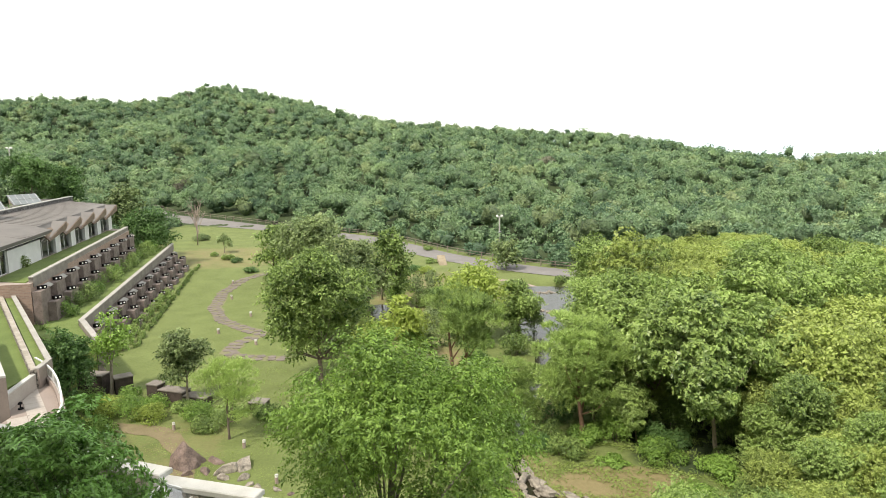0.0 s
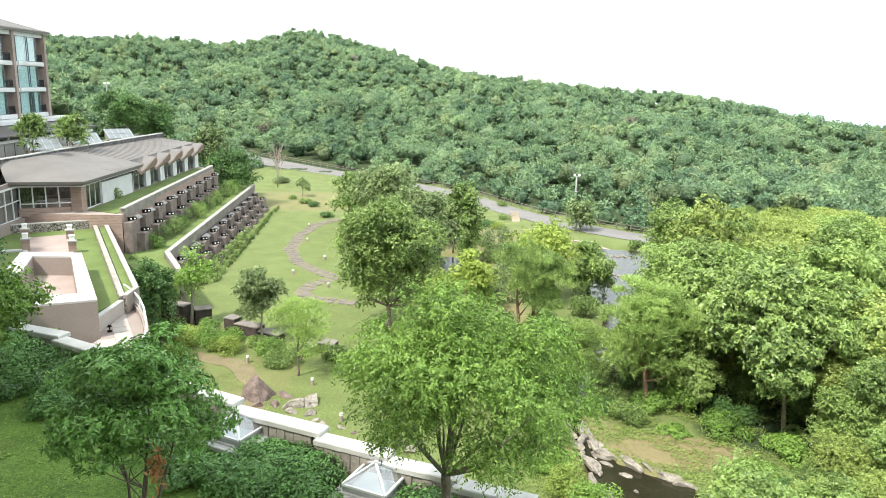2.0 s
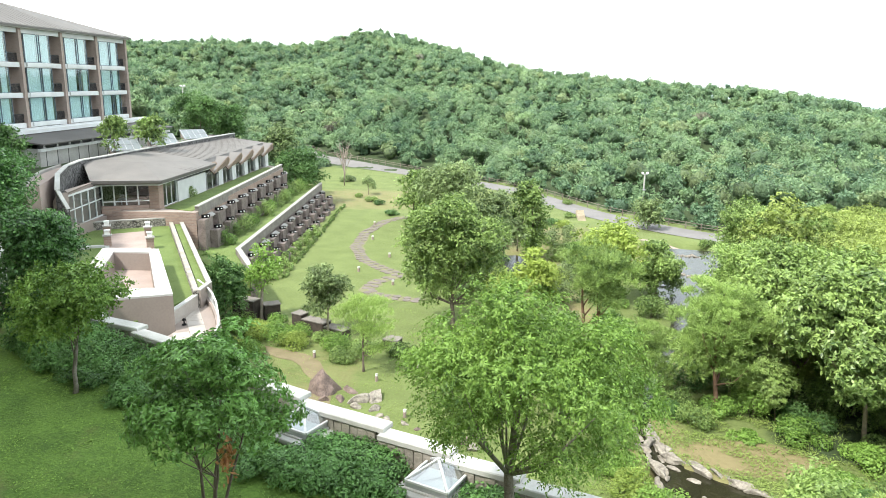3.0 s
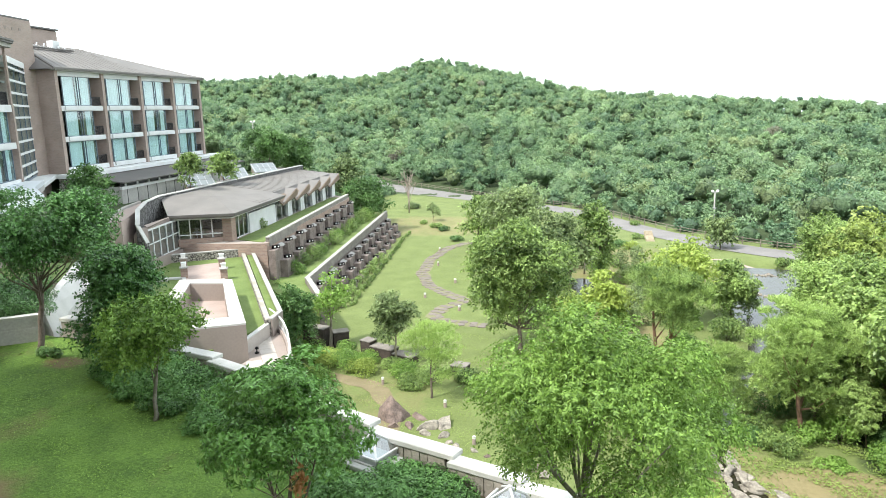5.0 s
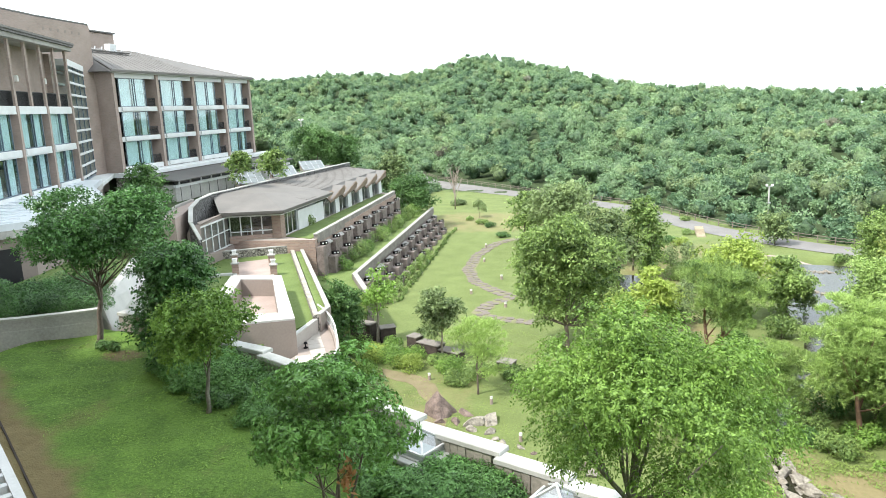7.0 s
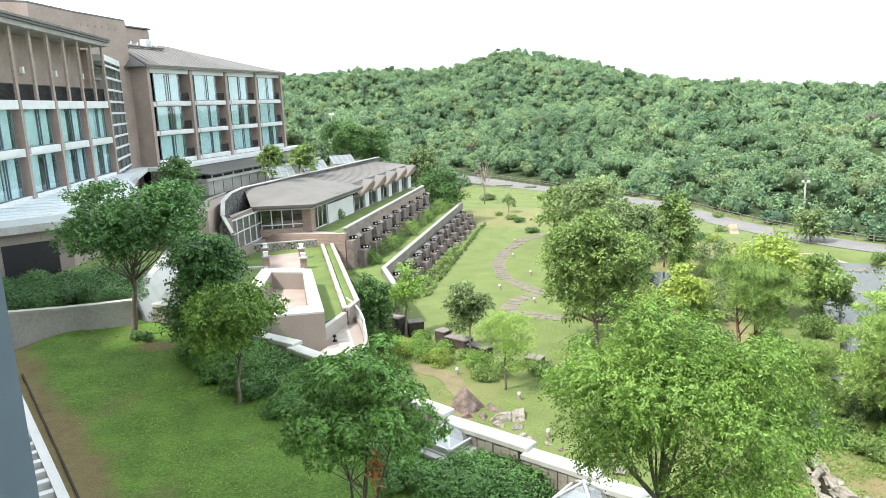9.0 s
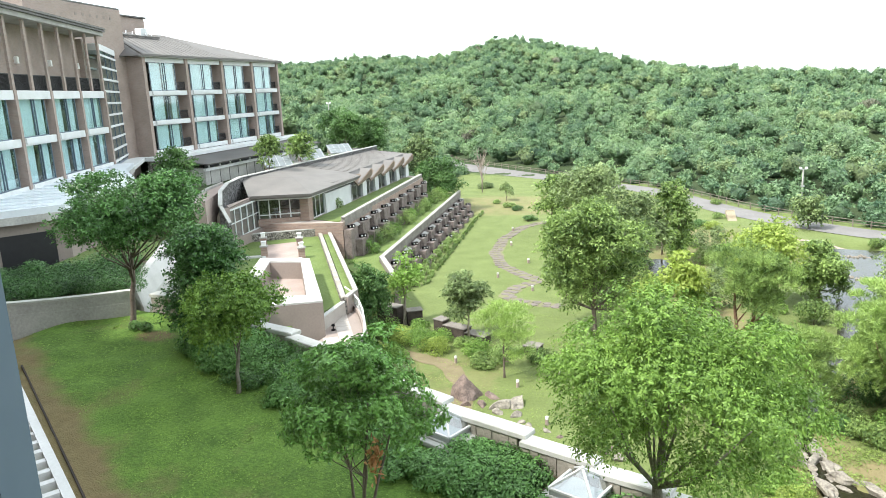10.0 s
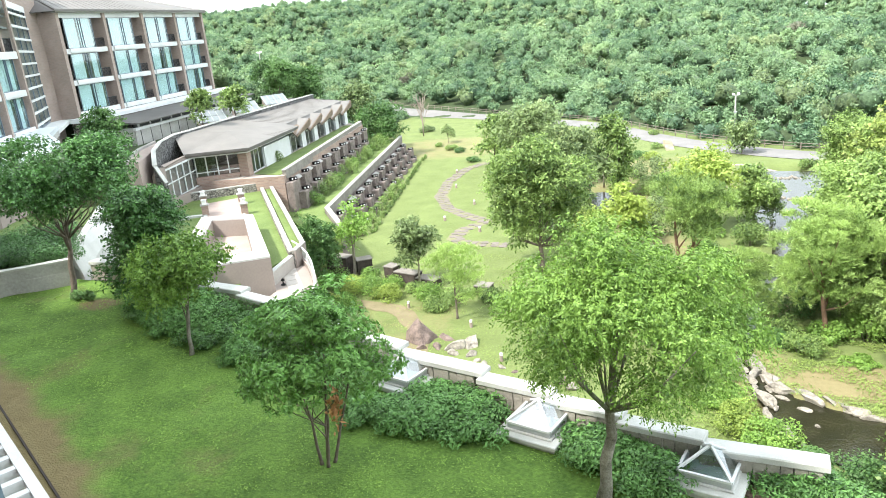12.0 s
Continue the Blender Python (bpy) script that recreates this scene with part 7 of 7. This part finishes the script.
for i in range(34):
    a = i / 33
    px_, py_ = (9.8 + 7.2 * a, 88.6 - 0.4 * a + k_r.uniform(-0.4, 0.4)) if i < 22 else (11.4 + 0.32 * (i - 22), 78.6 + k_r.uniform(-0.5, 0.5))
    r = k_r.uniform(0.25, 0.5)
    boulder(px_, py_, height(px_, py_) * 0.4 + 0.05, r, r * 0.8, r * 0.7, 90 + i, M_ROCK_PALE, "pale stone at the pond's edge", i * 31, "pond stones", "river_stone")

def bollard(x, y, h=0.55, r=0.11, label="short pale garden bollard light"):
    ob = thing("bollard_light", pose(x, y, height(x, y)), label, "bollard", "garden bollards")
    part("post", Shape().tube([(0, 0, -0.1), (0, 0, h * 0.7)], [r, r], 12), M_TILE, ob, smooth=False)
    part("head", Shape().tube([(0, 0, h * 0.7 + 0.001), (0, 0, h * 0.95)], [r * 0.92, r * 0.92], 12), M_LAMP, ob)
    part("lid", Shape().tube([(0, 0, h * 0.95), (0, 0, h)], [r * 1.08, r * 0.8], 12), M_CAP, ob)


for x, y in ((-18.66, 46.5), (-13.0, 43.5), (-9.8, 38.7), (-10.7, 46)):
    bollard(x, y)
for x, y in ((-28.6, 95.1), (-26.1, 85.9), (-21.5, 77.4), (-18.1, 66.4), (-23, 70.5)):
    bollard(x, y, 0.55, 0.14, "white lamp beside the stepping-stone path")


def stepping_stones():
    """A winding walk of flat irregular flagstones."""
    pts = [Vector((*p, 0)) for p in PATH]
    ob = thing("path", pose(0, 0, 0.0), "winding walk of flat brown-grey flagstones in the lawn", "path", kind="structure")
    part("bed", ribbon_shape(PATH, 1.55, 0.025, 0.18), material("flagstone_bed", (0.2, 0.19, 0.11), 0.95, (0.14, 0.145, 0.07), 1.2, 8, 0.3), ob)
    rnd = random.Random(12)
    stone = material("flagstone", (0.2, 0.17, 0.15), 0.9, (0.115, 0.1, 0.088), 1.1, 12, 0.3, 12)
    for a, b in zip(pts, pts[1:]):
        L, d = (b - a).length, (b - a).normalized()
        side = Vector((-d.y, d.x, 0))
        n = max(1, int(L / 0.95))
        for i in range(n):
            for k in (-0.4, 0.37):
                c = a + d * ((i + 0.5) * L / n + rnd.uniform(-0.12, 0.12)) + side * (k + rnd.uniform(-0.1, 0.1))
                m = rnd.randint(5, 7)
                r = [rnd.uniform(0.34, 0.49) for _ in range(m)]
                t0 = rnd.uniform(0, 6)
                poly = [(c.x + r[j] * math.cos(t0 + 6.283 * j / m), c.y + r[j] * math.sin(t0 + 6.283 * j / m)) for j in range(m)]
                part("flagstone", Shape().prism(poly, -0.05, 0.05 + rnd.uniform(0, 0.02)), stone, ob)


def ribbon_shape(pts, w, lift, edge):
    pts = [Vector((*p, 0)) for p in pts]
    rnd, s = random.Random(3), Shape()
    fine = [a.lerp(b, k / 4) for a, b in zip(pts, pts[1:]) for k in range(4)] + [pts[-1]]
    for i, p in enumerate(fine):
        d = (fine[min(i + 1, len(fine) - 1)] - fine[max(i - 1, 0)]).normalized()
        q = Vector((-d.y, d.x, 0))
        for k in (-0.5, 0.5):
            v = p + q * (w * k + rnd.uniform(-edge, edge))
            s.v.append((v.x, v.y, lift))
    s.f = [(2 * i, 2 * i + 2, 2 * i + 3, 2 * i + 1) for i in range(len(fine) - 1)]
    return s


stepping_stones()


def road_fence():
    """Low timber post-and-rail fence on the far side of the road."""
    line = road_line
    pts, run = [], 0.0
    for i in range(1, len(line) - 1):
        d = (line[i + 1] - line[i - 1]).normalized()
        n = Vector((-d.y, d.x, 0))
        p = line[i] + n * (3.3 if n.y > 0 else -3.3)
        if not pts or (p - pts[-1]).length > 2.3:
            pts.append(p)
    ob = thing("fence", pose(0, 0, 0), "low weathered timber post-and-rail fence along the road", "fence")
    for a, b in zip(pts, pts[1:]):
        za, zb = height(a.x, a.y), height(b.x, b.y)
        part("post", Shape().tube([(a.x, a.y, za - 0.2), (a.x, a.y, za + 1.05)], [0.08, 0.07], 7), M_FENCE, ob)
        for h in (0.5, 0.9):
            part("rail", Shape().tube([(a.x, a.y, za + h), (b.x, b.y, zb + h)], [0.045, 0.045], 6), M_FENCE, ob)


M_FENCE = material("weathered_fence_wood", (0.22, 0.19, 0.16), 0.9, (0.13, 0.11, 0.09), 2, 20)
road_fence()


def utility_pole(x, y, h, label, arm=True, z=None):
    ob = thing("utility_pole", pose(x, y, height(x, y) if z is None else z), label, "pole")
    part("mast", Shape().tube([(0, 0, -0.3), (0, 0, h)], [0.17, 0.12], 10), M_CONCRETE, ob)
    part("head", Shape().box(-0.5, 0.5, -0.06, 0.06, h - 0.15, h, 0.02), M_STEEL, ob)
    part("floodlight", Shape().box(0.2, 0.6, -0.2, 0.15, h, h + 0.3, 0.05), M_LAMP, ob)
    part("floodlight", Shape().box(-0.55, -0.2, -0.2, 0.15, h, h + 0.25, 0.05), M_LAMP, ob)
    part("bracket", Shape().box(-0.3, 0.3, -0.2, 0.2, h * 0.48, h * 0.51, 0.02), M_STEEL, ob)


utility_pole(9.9, 122, 5.3, "slender concrete pole with small floodlights beyond the road")
utility_pole(70, 131.5, 9.0, "old pole with a crossarm above the tree tops", z=-5)
utility_pole(-84, 140, 12.0, "thin pole rising from the far woods", z=6)


M_WOODSTEP = material("pale_log_steps", (0.42, 0.36, 0.26), 0.9, (0.28, 0.23, 0.16), 2, 20)


def garden_steps():
    ob = thing("steps", pose(0.15, 106.8, 0, 0, 0, 6), "flight of pale log steps up to the road", "steps")
    for i in range(10):
        part("step", Shape().box(-0.6, 0.6, i * 0.45, i * 0.45 + 0.28, -0.1, 0.06 + i * 0.09, 0.03), M_WOODSTEP, ob)


garden_steps()

LAWN_BUSH = "lawn shrubs"
for i, (x, y, r, h, mat) in enumerate(((-28.5, 102.9, 1.3, 0.9, L_DARK), (-34.9, 113.9, 1.2, 1.0, L_MID), (-32.6, 111.5, 1.0, 0.9, L_DARK), (-26.2, 109.8, 1.1, 0.9, L_MID), (-46.5, 136, 1.6, 1.4, L_GREY), (-38, 118, 0.9, 0.8, L_MID), (-24, 118, 1.2, 0.9, L_GREY), (-30, 121, 1.0, 0.8, L_DARK),
                                          (-1.9, 109, 1.0, 0.9, L_MID), (-2.5, 121, 0.9, 0.9, L_MID), (-3.9, 102, 1.4, 1.2, L_DARK), (16, 94.2, 1.3, 1.2, L_MID), (-2.3, 100.4, 1.2, 1.2, L_YELLOW), (4.8, 100, 1.4, 1.3, L_GREY), (-6, 94, 1.6, 1.6, L_MID), (1.5, 92, 1.7, 1.8, L_GREY), (4, 84, 1.8, 2.0, L_DARK), (-2, 82, 2, 2.2, L_MID),
                                          (-11, 74, 2.2, 2.4, L_GREY), (-13.5, 80, 2.0, 2.2, L_MID), (-3, 72, 2.0, 2.0, L_YELLOW), (0, 76, 1.8, 1.8, L_GREY), (5, 75, 1.8, 1.7, L_MID), (-14, 70, 1.7, 1.8, L_DARK), (6.5, 62, 1.8, 2.2, L_MID), (-6.5, 68, 1.7, 1.8, L_LIME), (-7.0, 49, 1.5, 1.7, L_MID), (-3.6, 46.5, 1.5, 1.8, L_LIME), (-5, 58, 1.6, 1.8, L_MID), (-1, 57, 1.6, 1.9, L_GREY), (2.6, 58, 1.7, 2.0, L_LIME))):
    shrub("loose leafy shrub in the garden lawn", x, y, height(x, y), r, r, h, int(800 * r * r), 0.2, mat, 0.2, 600 + i, group=LAWN_BUSH, lumps=8)
for i, (x, y, r, h, mat) in enumerate(((-26.8, 50.4, 1.5, 1.7, L_LIME), (-24.6, 49.6, 1.4, 1.4, L_YELLOW), (-22.6, 48.9, 1.4, 1.6, L_LIME), (-21.0, 48.3, 1.2, 1.3, L_YELLOW), (-23.6, 47.2, 1.4, 1.0, L_LIME), (-17.6, 48.0, 1.3, 1.5, L_LIME), (-21.6, 50.6, 1.1, 1.0, L_LIME), (-19.2, 50.0, 1.0, 0.8, L_MID), (-24.0, 52.0, 1.2, 1.4, L_LIME), (-16.2, 46.9, 1.3, 1.2, L_MID), (-15.6, 49.3, 1.2, 1.0, L_MID), (-12.4, 48.6, 1.2, 1.1, L_MID), (-26.0, 46.5, 1.3, 1.4, L_YELLOW), (-30.5, 53.5, 1.8, 2.8, L_MID), (-32.0, 56.2, 1.7, 2.6, L_YELLOW),
                                          (-34.0, 58.6, 1.6, 3.6, L_LIME), (-30.8, 57.0, 1.5, 3.9, L_MID), (-29.5, 50.5, 1.5, 2.0, L_DARK), (-35.8, 61.5, 1.3, 4.0, L_LIME))):
    shrub("yellow-green shrub below the terrace walls", x, y, 0, r, r, h, int(1500 * r * r), 0.16, mat, 0.25, 650 + i, group="terrace foot shrubs", lumps=9)
for i, (x, y, r, h, mat) in enumerate(((7.4, 41.6, 1.2, 1.5, L_MID), (13.2, 41.2, 1.5, 1.3, L_LIME), (15.8, 38.6, 1.6, 1.3, L_LIME), (18.4, 40.4, 1.8, 1.6, L_MID), (13.8, 36.2, 1.3, 0.9, L_LIME), (11.2, 43.6, 1.2, 2.6, L_LIME), (16.8, 35.6, 1.7, 1.6, L_MID), (19.6, 36.2, 1.6, 1.8, L_LIME), (3.2, 32.8, 1.5, 1.6, L_YELLOW), (4.6, 31.2, 1.4, 1.8, L_LIME), (2.9, 35.2, 1.2, 1.3, L_LIME), (3.4, 42.2, 1.1, 1.5, L_MID), (5.9, 42.6, 1.0, 1.2, L_DARK), (6.3, 44.6, 1.2, 1.7, L_MID), (3.2, 45.4, 1.2, 1.6, L_GREY), (2.9, 38.2, 1.0, 1.2, L_MID), (6.0, 28.6, 1.4, 2.0, L_DARK), (2.6, 39.8, 1.3, 1.6, L_LIME), (1.8, 44.0, 1.5, 1.8, L_MID), (7.7, 48, 1.5, 1.9, L_DARK), (3.2, 48.5, 1.5, 2.0, L_LIME), (9.8, 52, 1.8, 2.4, L_MID), (-3.5, 39.8, 1.2, 1.5, L_MID),
                                          (10.2, 40.6, 0.9, 0.5, L_LIME), (11.4, 44.6, 1.5, 2.0, L_MID), (14.2, 43.4, 1.5, 1.6, L_DARK), (15.2, 45.4, 1.6, 2.4, L_MID), (18.6, 43.2, 1.5, 1.8, L_MID), (9.2, 43.6, 1.2, 1.4, L_LIME), (12.0, 34.2, 1.2, 0.8, L_MID), (14.4, 33.2, 1.4, 1.5, L_DARK), (8.4, 27.6, 1.6, 2.6, L_DARK), (11.0, 30.2, 1.4, 1.6, L_MID), (20.8, 43.5, 1.8, 1.8, L_DARK), (23, 40.5, 1.8, 2.0, L_MID))):
    shrub("dense shrub on the stream bank", x, y, max(height(x, y), -0.1), r, r, h, int(1700 * r * r), 0.15, mat, 0.25, 700 + i, group="bank shrubs", lumps=9)
thicket = random.Random(61)
placed_at = []
while len(placed_at) < 30:
    x, y = thicket.uniform(-13.5, 5.5), thicket.uniform(60, 97)
    if math.hypot((x - POOL[0]) / 1.2, (y - POOL[1]) / 1.5) < 3.6 or min([math.hypot(x - a, y - b) for a, b in placed_at] + [9]) < 2.6 or line_distance(np.array(x), np.array(y), STREAM) < 5:
        continue
    placed_at.append((x, y))
    r = thicket.uniform(1.2, 2.1)
    mat = thicket.choice((L_GREY, L_GREY, L_MID, L_LIME, L_YELLOW))
    shrub("tall loose shrub in the thicket round the pool", x, y, height(x, y), r, r, r * thicket.uniform(1.1, 1.9), int(700 * r * r), 0.22, mat, 0.2, 800 + len(placed_at), group="thicket shrubs", lumps=9)
shrub("leafy shrub against the pavilion's white wall", -43.1, 71.5, 6.95, 0.9, 0.9, 1.3, 500, 0.2, L_MID, 0.2, 760)
for i in range(9):
    p = Vector((-52.6, 70.5)).lerp(Vector((-54.5, 96)), i / 8)
    shrub("low hedge on the bank behind the pavilion roof", p.x - 1.4 * (i % 2), p.y, height(p.x, p.y) - 0.3, 1.6, 1.7, 1.5, 650, 0.26, L_DARK, 0.3, 770 + i, group="bank hedges", lumps=8)
# withered spray in the near tree
rng_w = np.random.RandomState(6)
spray = rng_w.normal(0, 1, (130, 3)) * (0.1, 0.1, 0.24) + (-7.85, 13.97, 11.25)
tagged(part("withered_branch", leaf_mesh("withered_branch", spray, 0.17, rng_w.normal(0, 1, (130, 3)), np.full(130, 0.3), rng_w, 0.45, 0.9), L_RUST), "withered rust-brown spray of leaves hanging from the tree", "branch", kind="stuff")


def lawn_grass():
    """Tufts of the near lawn, with coarser weeds here and there, past counting."""
    rng = np.random.RandomState(21)
    n = 210000
    x, y = rng.uniform(-31, 9, n), rng.uniform(-2, 25, n)
    n_ = x * 0.51 + y * 0.86
    patch = waves(x, y, 1.7, 31) + 0.7 * waves(x, y, 0.6, 37)
    weed = (waves(x, y, 2.6, 35) + waves(x, y, 0.8, 39) > 1.9) & (n_ > 6)
    keep = inside(x, y, LAWN) & (n_ > 3.4) & (np.hypot(x, y) > 8) & ((patch + rng.normal(0, 0.7, n) > 0.15) | weed) & ((n_ > 5) | (rng.uniform(0, 1, n) < 0.3))
    x, y, weed, patch = x[keep], y[keep], weed[keep], patch[keep]
    m = len(x)
    h = rng.uniform(0.05, 0.1, m) * np.where(weed, 1.6, 1)
    pos = np.stack([x, y, lawn_z(x, y) + 0.04 * waves(x, y, 3.5, 8) + h * 0.2], -1)
    up = np.tile((0.0, 0.0, 1.0), (m, 1)) + rng.normal(0, 0.25, (m, 3))
    me = leaf_mesh("grass", pos, h, up, np.clip(0.3 + 0.16 * patch + 0.1 * weed, 0, 0.8), rng, 0.35, 0.0, 0.3)
    return tagged(part("grass", me, L_GRASS), "short green grass tufts and weeds of the lawn", "grass", kind="stuff")


L_GRASS = foliage("grass_blades", (0.062, 0.132, 0.016), (0.235, 0.375, 0.07), 0.2, 0.7)
lawn_grass()


def bank_grass():
    """Rough grass and weeds along the stream and over the garden."""
    rng = np.random.RandomState(33)
    n = 260000
    x, y = rng.uniform(-24, 17, n), rng.uniform(31, 62, n)
    patch = waves(x, y, 4.5, 41) + 0.6 * waves(x, y, 1.6, 43)
    near = line_distance(x, y, STREAM) / stream_width(x, y)
    keep = (near > 1.25) & (patch + rng.normal(0, 0.5, n) > 0.1) & (rng.uniform(0, 1, n) < np.where((x > 0) & (y < 46), 1.0, 0.55))
    x, y = x[keep], y[keep]
    m = len(x)
    z = land(x, y)
    h = rng.uniform(0.06, 0.22, m) * np.where((x > 1) & (y < 46), 1.25, 0.6)
    pos = np.stack([x, y, z + h * 0.45], -1)
    up = np.tile((0.0, 0.0, 1.0), (m, 1)) + rng.normal(0, 0.3, (m, 3))
    me = leaf_mesh("rough_grass", pos, h * 0.85, up, np.clip(0.3 + 0.2 * patch[keep], 0, 0.8), rng, 0.3, 0.0)
    return tagged(part("rough_grass", me, L_ROUGH), "rough yellow-green grass and weeds of the garden", "grass", kind="stuff")


L_ROUGH = foliage("rough_grass_blades", (0.11, 0.19, 0.035), (0.34, 0.42, 0.12), 0.3, 0.7, far=True)
bank_grass()
